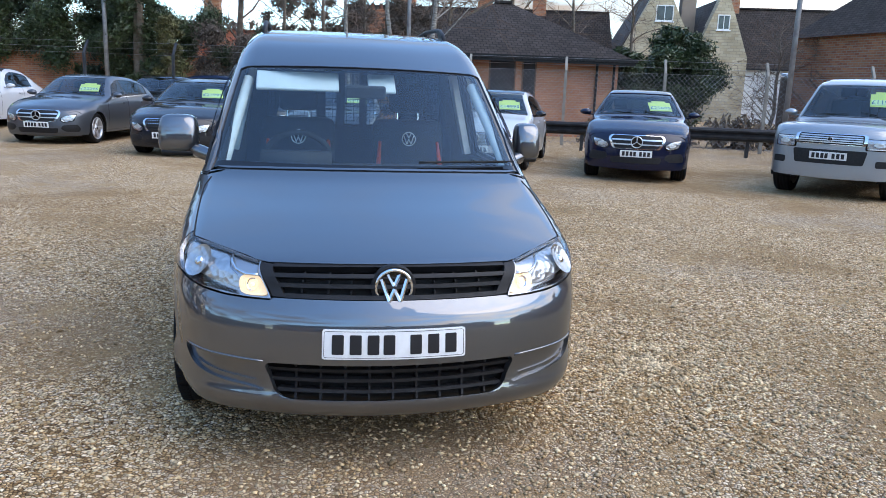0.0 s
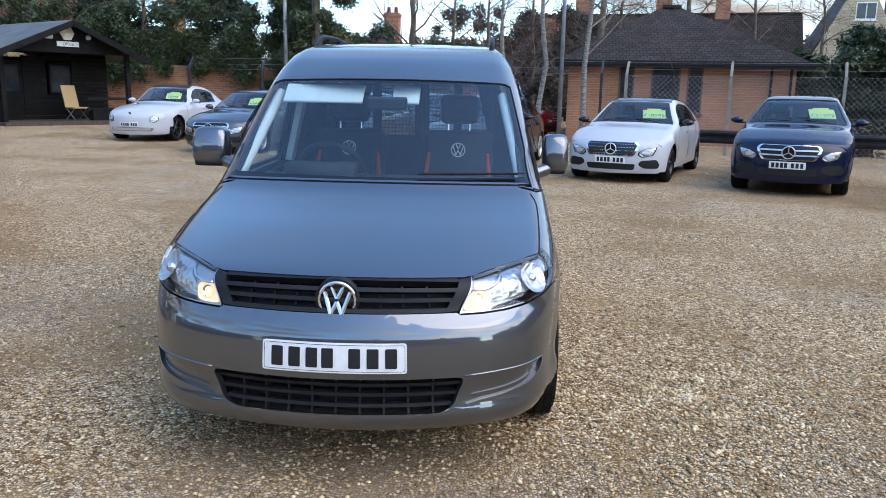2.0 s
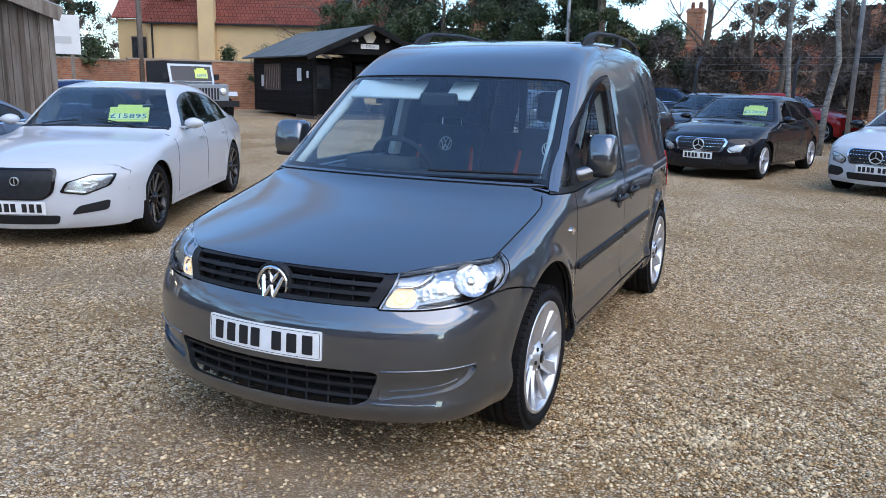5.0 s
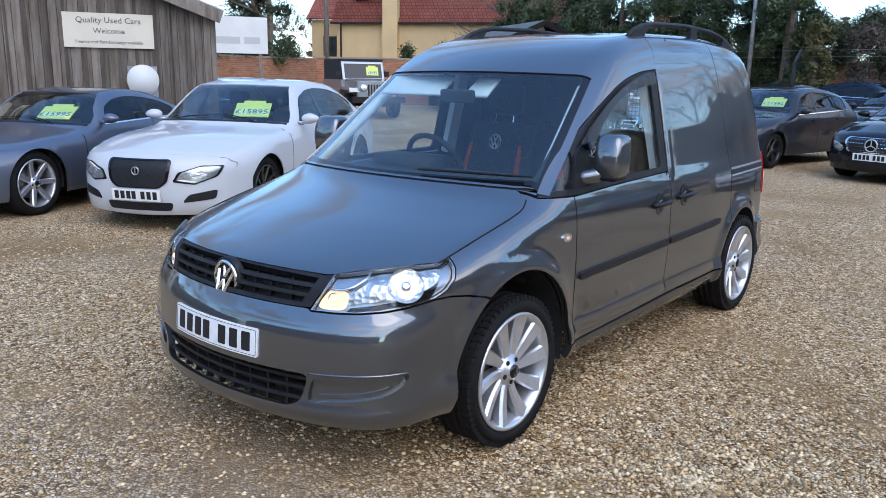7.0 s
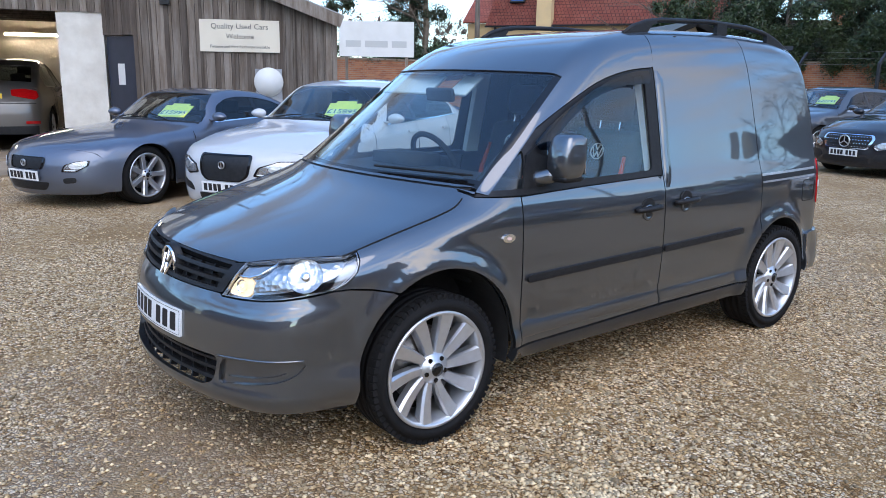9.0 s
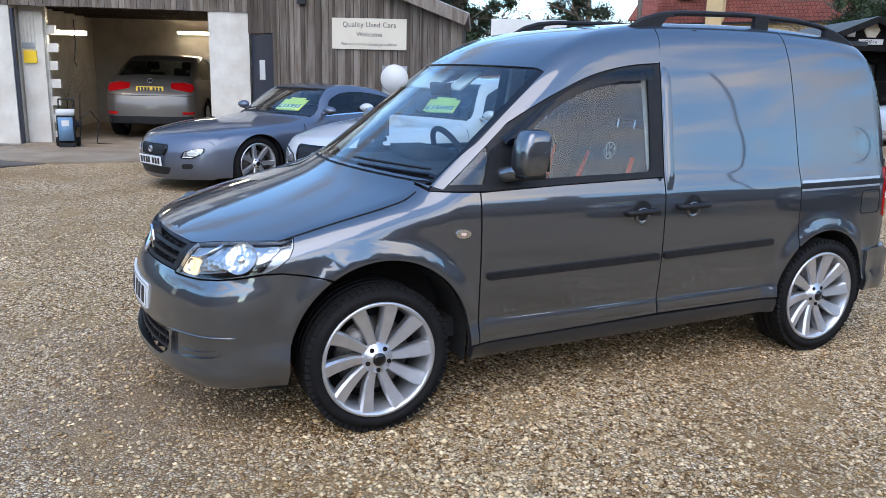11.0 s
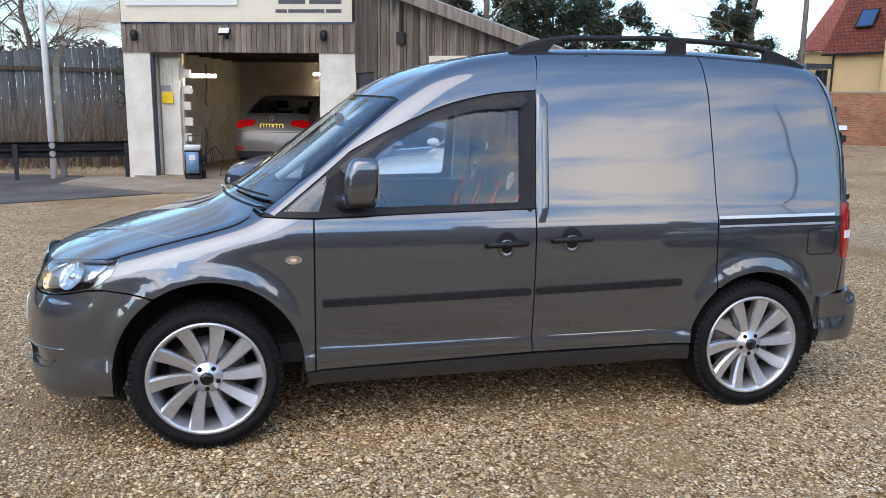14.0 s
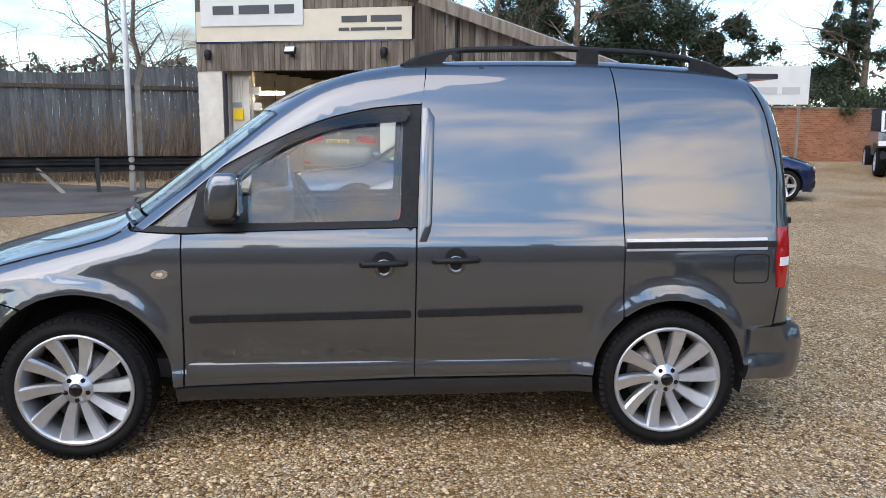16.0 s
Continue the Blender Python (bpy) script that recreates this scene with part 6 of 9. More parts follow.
# grey coupe
def coupe():
    f = body_kind(0.68, (0.62, 0.93), (1.32, 1.27), (1.75, 1.32), [(2.2, 1.28), (2.7, 1.13), (3.1, 0.98), (3.5, 0.92), (3.9, 0.80)], -0.95, 0.93, 0.89, 1.32, 3.85, 2.75, 0.345, 0.66, sweep=0.46, flare=0.03)
    P = dict(wb=2.75, wheel_r=0.345, arch_r=0.372, floor=0.16, low=0.26, hood0=-0.84, deck1=3.68, screen=(0.66, 1.30), rear=(2.25, 2.95), win=(0.90, 2.55, 0.90, 0.96), pillars=(1.95,), shuts=(0.72, 1.98), handles=(1.80,), hz=0.80, seat=1.2)
    c, nd, td = car("coupe", "steel grey coupe with silver wheels beside the barn", on(-6.81, 0.71, 22), f, P, M_STEELBLUE)
    dress(c, f, P, nd, -0.95, [(0.50, 0.56), (0.66, 0.56), (0.79, 0.63), (0.81, 0.69), (0.68, 0.68), (0.54, 0.64)], [(-0.30, 0.58), (0.30, 0.58), (0.26, 0.45), (-0.26, 0.45)], "black", 0.38, 0.515, "£15995", card=(0.34, 0.02), lower=[(-0.36, 0.31), (0.36, 0.31), (0.30, 0.22), (-0.30, 0.22)], intake=[(0.52, 0.30), (0.66, 0.31), (0.66, 0.37), (0.52, 0.36)])
    four_wheels(c, W_BIGSTAR, 2.75, 0.895, 0.345)


coupe()


# rounded white cabriolet with a black soft top
def cabriolet():
    f = body_kind(0.76, (0.52, 1.02), (1.12, 1.38), (1.55, 1.46), [(2.0, 1.43), (2.5, 1.27), (2.85, 1.08), (3.1, 0.98), (3.4, 0.80)], -0.82, 0.90, 0.94, 1.46, 3.35, 2.54, 0.33, 0.74, sweep=0.42, flare=0.035)
    P = dict(wb=2.54, wheel_r=0.33, arch_r=0.36, floor=0.17, low=0.27, hood0=-0.70, deck1=3.05, screen=(0.55, 1.10), rear=(2.45, 2.72), win=(0.72, 2.30, 0.95, 0.99), pillars=(1.55,), shuts=(0.55, 1.72), handles=(1.55,), hz=0.84, seat=1.1, roof_mat=M_SOFTTOP, soft=True)
    c, nd, td = car("cabriolet", "white rounded cabriolet with a folded black soft top", on(-8.5, 17.0, -8), f, P, M_WHITE)
    dress(c, f, P, nd, -0.82, [(0.52, 0.57), (0.64, 0.55), (0.74, 0.60), (0.74, 0.69), (0.64, 0.73), (0.53, 0.68)], [(-0.60, 0.36), (0.60, 0.36), (0.56, 0.28), (-0.56, 0.28)], "slots", 0.44, 0.72, "£9995", card=(0.34, 0.02))
    four_wheels(c, W_BLACKFIVE, 2.54, 0.872, 0.33)


cabriolet()


# boxy silver off-roader
def off_roader():
    f = body_kind(1.06, (0.42, 1.20), (0.98, 1.74), (1.6, 1.85), [(2.6, 1.88), (3.4, 1.86), (3.72, 1.70), (3.85, 1.2)], -0.86, 0.955, 1.18, 1.86, 3.84, 2.885, 0.37, 1.02, sweep=0.20, tuck=0.20)
    P = dict(wb=2.885, wheel_r=0.37, arch_r=0.41, floor=0.32, low=0.42, hood0=-0.76, deck1=3.6, screen=(0.46, 0.96), rear=(3.45, 3.55), win=(0.62, 3.3, 1.17, 1.17), pillars=(1.45, 2.35), shuts=(0.50, 1.43, 2.38), handles=(1.28, 2.25), hz=1.02, seat=1.05)
    c, nd, td = car("off_roader", "boxy silver off-roader standing on the gravel", on(8.05, 7.40, -49), f, P, M_SILVER)
    dress(c, f, P, nd, -0.86, [(0.52, 0.82), (0.88, 0.82), (0.89, 0.99), (0.52, 0.99)], [(-0.48, 0.98), (0.48, 0.98), (0.46, 0.83), (-0.46, 0.83)], "slots", 0.66, 0.90, "£11995", intake=[(0.60, 0.52), (0.80, 0.52), (0.80, 0.62), (0.60, 0.62)], lower=[(-0.50, 0.75), (0.50, 0.75), (0.46, 0.54), (-0.46, 0.54)])
    four_wheels(c, W_SUV, 2.885, 0.90, 0.37)


off_roader()


# tall sloping-backed car inside the garage, seen from behind
def garage_car():
    f = body_kind(0.92, (0.45, 1.12), (1.15, 1.60), (1.7, 1.69), [(2.3, 1.66), (2.9, 1.50), (3.35, 1.30), (3.62, 1.20), (3.9, 0.9)], -0.90, 0.99, 1.10, 1.69, 3.93, 2.93, 0.385, 0.92, sweep=0.30)
    P = dict(wb=2.93, wheel_r=0.385, arch_r=0.42, floor=0.24, low=0.34, hood0=-0.78, deck1=3.68, screen=(0.5, 1.12), rear=(2.75, 3.45), win=(0.7, 2.95, 1.08, 1.16), pillars=(1.6,), shuts=(0.55, 1.55, 2.55), handles=(1.4, 2.4), hz=0.95, seat=1.15)
    gm = pose(-12.6, -2.35, 0.06, 0, 0, 71) @ pose(2.58, 5.05, 0, 0, 0, 180)
    c, nd, td = car("tall_coupe", "bronze-grey tall coupe parked nose-in inside the garage", gm, f, P, M_BRONZE)
    uvs = lambda pts: [(R_NOSE * math.atan2(x, 3.86 - 0.12 * x * x - td[1]), z) for x, z in pts]
    for s in (1, -1):
        lens = [(s * x, z) for x, z in uvs([(0.42, 1.00), (0.80, 0.93), (0.90, 0.98), (0.92, 1.08), (0.70, 1.12), (0.44, 1.10)])]
        panel("tail_lamp", f, td, rounded(lens[::s], 0.02), M_REDLENS, c, "red tail lamp", h=0.06, lift=0.010)
        panel("rear_reflector", f, td, [(s * x, z) for x, z in uvs([(0.58, 0.50), (0.84, 0.50), (0.84, 0.55), (0.58, 0.55)])][::s], M_REDLENS, c, h=0.06, lift=0.008)
    panel("lower_valance", f, td, uvs([(-0.80, 0.32), (0.80, 0.32), (0.80, 0.46), (-0.80, 0.46)]), M_BLACK, c, h=0.06, lift=0.006)
    panel("boot_shut_line", f, td, uvs([(-0.80, 0.86), (0.80, 0.86), (0.80, 0.868), (-0.80, 0.868)]), M_CAVITY, c, h=0.06, lift=0.003)
    q = onto(f, td, uvs([(0, 1.0)]))[0]
    plate(c, pose(0, q[1] + 0.012, 0.985, -6, 0, 180), M_PLATEY)
    ring_badge(c, pose(0, q[1] - 0.05, 1.15, -30, 0, 180), 0.05, 2)
    four_wheels(c, W_SUV, 2.93, 0.95, 0.385)


garage_car()


# open-topped silver jeep-like car with round lamps and a slotted grille
def jeep():
    c = thing("utility_car", "silver utility car with black soft top and slotted grille", "car", on(-15.0, 15.2, 63), "cars for sale")
    tub = part("body", box(-0.62, -0.55, 0.55, 0.62, 0.75, 1.12), M_SILVER, c, bevel=0.05)
    part("bonnet", turned(box(-0.60, -0.55, 0, 0.60, 0.70, 0.06), pose(0, 0, 1.10, 3)), M_SILVER, tub, bevel=0.03)
    part("rear_tub", box(-0.74, 0.75, 0.50, 0.74, 3.0, 1.15), M_SILVER, c, bevel=0.05)
    part("front_panel", box(-0.60, -0.60, 0.55, 0.60, -0.53, 1.10), M_SILVER, c, bevel=0.03)
    for k in range(7):
        x = -0.27 + 0.09 * k
        part("grille_slot", box(x - 0.024, -0.608, 0.68, x + 0.024, -0.598, 1.02), M_BLACK, c, bevel=0.006)
    for x in (-0.43, 0.43):
        lamp = part("headlamp", turned(lathe([(0.11, -0.02), (0.11, 0.03), (0.09, 0.05), (0.005, 0.06)], 24), pose(x, -0.60, 0.92, 0, 0, -90)), M_CHROME, c, smooth=True)
        part("lamp_glass", turned(lathe([(0.09, 0.05), (0.06, 0.068), (0.005, 0.072)], 20), pose(x, -0.60, 0.92, 0, 0, -90)), M_REFLECT, lamp, smooth=True)
    for s in (1, -1):
        part("wing", turned(prism([(-0.62, 0.80), (-0.55, 0.92), (0.45, 0.95), (0.78, 0.70), (0.70, 0.66), (0.42, 0.86), (-0.45, 0.84), (-0.56, 0.76)], 0.58, 0.88), Matrix(((0, 0, s, 0), (1, 0, 0, 0), (0, 1, 0, 0), (0, 0, 0, 1)))), M_SILVER, c)
        part("door_mirror", box(s * 0.80 - 0.07, 0.78, 1.25, s * 0.80 + 0.07, 0.86, 1.42), M_BLACK, c, bevel=0.02)
    screen = part("screen_frame", turned(box(-0.70, -0.03, 0, 0.70, 0.03, 0.62), pose(0, 0.72, 1.13, -20)), M_SILVER, c, bevel=0.02)
    part("windscreen", turned(box(-0.62, -0.036, 0.07, 0.62, -0.031, 0.54), pose(0, 0.72, 1.13, -20)), M_GLOSSBLACK, screen)
    price_card(c, pose(0.30, 0.78, 1.42, -20), "£8995")
    part("soft_top", box(-0.70, 0.92, 1.15, 0.70, 2.95, 1.80), M_SOFTTOP, c, bevel=0.10)
    part("front_bumper", box(-0.82, -0.86, 0.48, 0.82, -0.66, 0.66), M_BLACK, c, bevel=0.03)
    part("chassis", box(-0.45, -0.6, 0.36, 0.45, 2.9, 0.56), M_CAVITY, c)
    four_wheels(c, W_SUV, 2.40, 0.86, 0.37)


jeep()


# ---- the van ----
VAN_TOP = spline([(-1.2, 0.60), (-0.95, 0.735), (-0.80, 0.80), (-0.62, 0.862), (-0.4, 0.925), (-0.15, 0.99), (0.02, 1.045), (0.08, 1.082), (0.30, 1.240), (0.55, 1.428), (0.80, 1.604), (0.98, 1.690), (1.25, 1.756), (1.7, 1.800), (2.3, 1.812), (2.8, 1.795), (3.1, 1.755), (3.3, 1.65), (3.5, 1.3)], 0.025)
VAN_NOSE = spline([(0.10, -0.70), (0.20, -0.80), (0.255, -0.868), (0.295, -0.884), (0.335, -0.872), (0.375, -0.868), (0.46, -0.880), (0.58, -0.872), (0.66, -0.842), (0.69, -0.822), (0.80, -0.785), (0.9, -0.60)], 0.006)
VAN_TAIL = spline([(0.15, 3.3), (0.3, 3.44), (0.5, 3.47), (0.57, 3.40), (0.8, 3.39), (1.1, 3.37), (1.4, 3.33), (1.65, 3.25), (1.85, 3.05)])
VAN_SIDE = spline([(0.10, 0.78), (0.22, 0.815), (0.31, 0.864), (0.36, 0.874), (0.44, 0.857), (0.52, 0.863), (0.68, 0.869), (0.82, 0.866), (0.93, 0.860), (0.99, 0.848), (1.06, 0.826), (1.3, 0.772), (1.59, 0.700), (1.72, 0.655), (1.9, 0.57)], 0.008)
VAN = shell(VAN_TOP, VAN_NOSE, VAN_TAIL, VAN_SIDE, sweep=0.33, tail_sweep=0.10, crown=0.03, plan_front=0.10, plan_rear=0.05, arches=((0.02, 0.355, 0.41), (2.69, 0.335, 0.375)), flare=0.022, r_edge=0.11, r_nose=0.05)
VN, VT = ("nose", 0.0), ("tail", 2.6)


def bow(e, x):
    """The line across the van that lies at e on its centre."""
    return e + 0.33 * x * x


def build_van():
    f = VAN
    van = thing("panel_van", "dark grey metallic panel van parked on the gravel", "van")
    h = 0.035
    S = seam(f, np.linspace(-0.6, 3.3, 160))
    Se = S[:, 1] - f.sw(S[:, 1]) * S[:, 0] ** 2
    roof_side = S[(Se > 0.07) & (S[:, 1] < 3.12)]
    at_seam = lambda y: (y, float(np.interp(y, S[:, 1], S[:, 2])))
    x_seam = lambda y: float(np.interp(y, S[:, 1], S[:, 0]))

    # bonnet
    hood_front = [(x, bow(-0.755, x)) for x in np.linspace(-0.47, 0.47, 15)]
    lamp_edge = [(0.515, -0.655), (0.60, -0.575), (0.70, -0.475), (0.770, -0.395)]
    hood_edge = [(0.776, -0.37), (0.785, -0.2), (0.79, 0.0), (0.787, 0.13), (0.765, 0.20)]
    hood_back = [(x, bow(0.058, x)) for x in np.linspace(0.70, -0.70, 15)]
    hood = hood_front + lamp_edge + hood_edge + hood_back + [(-x, y) for x, y in (hood_edge[::-1] + lamp_edge[::-1])]
    panel("bonnet", f, "top", hood, M_GREY, van, h=h)
    panel("bonnet_frame", f, "top", [(x * 1.012, y) for x, y in hood], M_CAVITY, van, h=0.08, lift=-0.025)
    for sgn in (1, -1):
        line = onto(f, "top", [(sgn * x, y) for x, y in smooth_loop(lamp_edge[-1:] + hood_edge, 4, False)])
        part("bonnet_gap", tube(line, 0.0035, 6), M_CAVITY, van)
    panel("cowl", f, "top", [(x, bow(0.055, x)) for x in np.linspace(-0.74, 0.74, 15)] + [(x, bow(0.105, x)) for x in np.linspace(0.76, -0.76, 15)], M_BLACK, van, h=0.05, lift=-0.008)

    # flank
    frame_top = [tuple(q) for q in smooth_loop([(0.252, 1.028), (0.46, 1.188), (0.70, 1.332), (0.92, 1.442), (1.11, 1.518), (1.32, 1.566), (1.526, 1.585)], 4, False)]
    frame_low = [(1.504, 1.046), (0.9, 1.033), (0.5, 1.020)]
    hood_yz = [tuple(q[1:3]) for q in onto(f, "top", hood_edge)]
    wing = hood_yz + [(0.20, 1.052), (0.247, 1.022), (0.472, 1.013), (0.470, 0.6), (0.468, 0.338), (0.428, 0.338)]
    wing += [q for q in arc(0.02, 0.355, 0.405, 2, 123)] + [(-0.235, 0.706), (-0.31, 0.722), (-0.40, 0.735), (-0.462, 0.732), (-0.412, 0.755), (-0.368, 0.792), (-0.345, 0.832), (-0.335, 0.870)]
    panel("front_wing", f, "side", wing, M_GREY, van, both=True, h=h)
    door = [(0.476, 0.338), (0.477, 0.6), (0.479, 1.012), (0.9, 1.027), (1.500, 1.040), (1.495, 0.7), (1.491, 0.362), (1.0, 0.350)]
    panel("front_door", f, "side", door, M_GREY, van, both=True, h=h)
    cant = [(0.255, 1.036)] + [(y, z + 0.005) for y, z in frame_top[1:]] + [(1.533, 1.60), (1.545, 1.70), at_seam(1.55)]
    cant += [(q[1], q[2]) for q in roof_side[::-1] if 0.24 < q[1] < 1.545] + [(0.215, 1.058)]
    panel("cant_rail", f, "side", cant, M_GREY, van, both=True, h=h)
    flank = [(1.497, 0.362), (1.501, 0.7), (1.507, 1.03), (1.530, 1.585), (1.552, 1.72), at_seam(1.556)]
    flank += [(q[1], q[2]) for q in roof_side if 1.57 < q[1] < 2.40] + [at_seam(2.416), (2.436, 1.60), (2.446, 1.25), (2.452, 0.98), (2.452, 0.625)]
    flank += [q for q in arc(2.69, 0.335, 0.372, 129, 176) if q[0] < 2.44] + [(2.312, 0.362)]
    panel("side_panel", f, "side", flank, M_GREY, van, both=True, h=h)
    quarter = [(2.458, 0.635)] + [q for q in arc(2.69, 0.335, 0.372, 126, 8) if q[0] > 2.47] + [(3.068, 0.385), (3.075, 0.555), (3.20, 0.57), (3.225, 0.745), (3.205, 1.04), (3.215, 1.30), (3.165, 1.56), at_seam(3.10)]
    quarter += [(q[1], q[2]) for q in roof_side[::-1] if 2.43 < q[1] < 3.09] + [at_seam(2.422), (2.442, 1.60), (2.452, 1.25), (2.458, 0.98)]
    panel("rear_quarter", f, "side", quarter, M_GREY, van, both=True, h=h)
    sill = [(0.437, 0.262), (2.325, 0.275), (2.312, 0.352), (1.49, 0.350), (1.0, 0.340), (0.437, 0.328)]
    # sill takes the darkened grey, its shade painted in
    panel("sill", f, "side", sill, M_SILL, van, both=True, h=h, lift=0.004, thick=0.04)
    # added near-black sheet behind the flank, standing in for shade in the gaps
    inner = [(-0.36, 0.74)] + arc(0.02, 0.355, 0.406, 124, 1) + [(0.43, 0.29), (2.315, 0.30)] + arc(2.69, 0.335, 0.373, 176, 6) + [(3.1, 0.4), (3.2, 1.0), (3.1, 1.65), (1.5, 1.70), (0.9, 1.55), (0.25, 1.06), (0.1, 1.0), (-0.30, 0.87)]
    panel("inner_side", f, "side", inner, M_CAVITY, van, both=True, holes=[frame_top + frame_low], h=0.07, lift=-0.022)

    # side glass with its black frame
    quarter_glass = rounded([(0.305, 1.050), (0.515, 1.048), (0.540, 1.215)], 0.02)
    door_glass = rounded([(0.665, 1.060), (0.685, 1.272), (0.80, 1.345), (0.95, 1.425), (1.10, 1.483), (1.28, 1.530), (1.448, 1.552), (1.430, 1.074)], 0.03)
    panel("window_frame", f, "side", frame_top + frame_low, M_BLACK, van, both=True, holes=[quarter_glass, door_glass], h=h, lift=-0.003)
    panel("quarter_window", f, "side", quarter_glass, M_WINDOW, van, both=True, h=h, lift=-0.012, thick=0.004)
    panel("door_window", f, "side", door_glass, M_WINDOW, van, both=True, h=h, lift=-0.014, thick=0.004)
    deflector = [(0.60, 1.235), (0.80, 1.365), (0.95, 1.442), (1.10, 1.500), (1.28, 1.546), (1.455, 1.566), (1.453, 1.505), (1.26, 1.492), (1.08, 1.452), (0.93, 1.392), (0.78, 1.300), (0.67, 1.205)]
    panel("wind_deflector", f, "side", smooth_loop(deflector, 2), M_DEFLECT, van, "dark tinted wind deflector", both=True, h=h, lift=0.022, thick=0.003)
    # slanting face behind the door frame, fading out below the waist
    for s in (1, -1):
        bm = bmesh.new()
        rows = []
        for k in range(15):
            t = k / 14
            z = 1.572 - 0.592 * t
            y0 = 1.534 - 0.020 * t
            full = min(1.0, t / 0.05, (1 - t) / 0.10)
            w = 0.056 * (0.6 + 0.4 * full)
            q = onto(f, "side", [(y0, z), (y0 + w * 0.72, z), (y0 + w, z)])
            rows.append([bm.verts.new((s * (x + d), y, z)) for (x, y, _), d in zip(q, (0.001, 0.017 * full + 0.001, -0.001))])
        for p, q in zip(rows, rows[1:]):
            for i in range(2):
                bm.faces.new((p[i], p[i + 1], q[i + 1], q[i]) if s < 0 else (p[i], q[i], q[i + 1], p[i + 1]))
        part("pillar_ridge", bm, M_GREY, van, smooth=True)

    # sharp crease along the foot of the doors
    for y0, y1 in ((0.484, 1.488), (1.503, 2.22)):
        for s in (1, -1):
            bm = bmesh.new()
            rows = []
            for y in np.linspace(y0, y1, 9):
                k = 1.0 if y0 + 0.01 < y < y1 - 0.01 else 0.15
                base = onto(f, "side", [(y, 0.374), (y, 0.450)])
                rows.append([bm.verts.new((s * x, y, z)) for x, z in ((base[0, 0] - 0.004, 0.368), (base[0, 0] + 0.010 * k, 0.384), (base[1, 0] + 0.0015 * k, 0.434), (base[1, 0] - 0.003, 0.454))])
            for p, q in zip(rows, rows[1:]):
                for i in range(3):
                    bm.faces.new((p[i], p[i + 1], q[i + 1], q[i]))
            bmesh.ops.recalc_face_normals(bm, faces=bm.faces)
            if (bm.faces[4].normal.x > 0) != (s > 0):
                bmesh.ops.reverse_faces(bm, faces=bm.faces)
            part("door_crease", bm, M_GREY, van, smooth=True)

    # trim on the flank
    for y0, y1, z0, z1 in ((0.505, 1.478, 0.625, 0.640), (1.505, 2.262, 0.641, 0.656)):
        panel("rubbing_strip", f, "side", rounded([(y0, z0), (y1, z1), (y1, z1 + 0.034), (y0, z0 + 0.034)], 0.015), M_BLACK, van, "black rubbing strip", both=True, h=h, lift=0.013, thick=0.014)
    panel("slide_rail", f, "side", [(2.462, 0.976), (3.15, 0.976), (3.15, 0.990), (2.462, 0.990)], M_ALLOY, van, "bright sliding door rail", both=True, h=h, lift=0.005)
    panel("rail_channel", f, "side", [(2.462, 0.947), (3.20, 0.947), (3.20, 0.974), (2.462, 0.974)], M_BLACK, van, both=True, h=h, lift=0.0015, thick=0.003)
    panel("rail_lip", f, "side", [(2.462, 0.934), (3.15, 0.934), (3.15, 0.945), (2.462, 0.945)], M_ALLOY, van, both=True, h=h, lift=0.004)
    flap = rounded([(2.985, 0.775), (3.165, 0.775), (3.165, 0.915), (2.985, 0.915)], 0.03)
    flap_in = rounded([(2.991, 0.781), (3.159, 0.781), (3.159, 0.909), (2.991, 0.909)], 0.027)
    panel("fuel_flap_gap", f, "side", flap, M_CAVITY, van, holes=[flap_in], h=0.03, lift=0.0015, thick=0.002)
    oval = [(0.384 + 0.036 * math.cos(a), 0.842 + 0.019 * math.sin(a)) for a in np.linspace(0, 2 * math.pi, 20)[:-1]]
    panel("side_repeater", f, "side", oval, M_CHROME, van, "clear oval side repeater", both=True, h=0.02, lift=0.008)
    panel("repeater_lens", f, "side", [(0.384 + (y - 0.384) * 0.40, 0.842 + (z - 0.842) * 0.4) for y, z in oval], M_AMBER, van, both=True, h=0.02, lift=0.010, thick=0.004)
    for y, z in ((1.356, 0.884), (1.678, 0.898)):
        for s in (1, -1):
            q = onto(f, "side", [(y, z)])[0]
            m = Matrix.Diagonal((s, 1, 1, 1)) @ Matrix.Translation((q[0], y, z))
            grip = part("door_handle", turned(tube([(0.004, -0.098, -0.004), (0.022, -0.085, 0), (0.030, -0.05, 0.002), (0.032, 0, 0.003), (0.030, 0.05, 0.004), (0.022, 0.085, 0.004), (0.004, 0.098, 0.002)], 0.0135, 10), m), M_BLACK, van, "black door handle", smooth=True)
            part("handle_top", turned(lathe([(0.052, 0.001), (0.050, 0.006), (0.005, 0.008)], 24), m @ pose(0, 0, 0.006)), M_BLACK, grip)
            part("handle_cup", turned(lathe([(0.042, 0.0), (0.042, 0.0075), (0.036, 0.0095), (0.028, 0.006), (0.004, 0.001)], 24), m @ pose(0.001, 0, -0.020)), M_GREY, grip, smooth=True)

    # roof and windscreen
    L = [(q[0], q[1]) for q in roof_side]
    screen_x = lambda e: float(np.interp(e, Se, S[:, 0])) - 0.028
    s0, s1 = 0.082, 0.735
    left = [(-screen_x(e), bow(e, screen_x(e))) for e in np.linspace(s0, s1, 9)]
    right = [(-x, y) for x, y in left[::-1]]
    screen = [(x, bow(s0, x)) for x in np.linspace(right[-1][0], left[0][0], 15)][:-1] + left + [(x, bow(s1, x)) for x in np.linspace(left[-1][0], right[0][0], 15)][1:-1] + right[:-1]
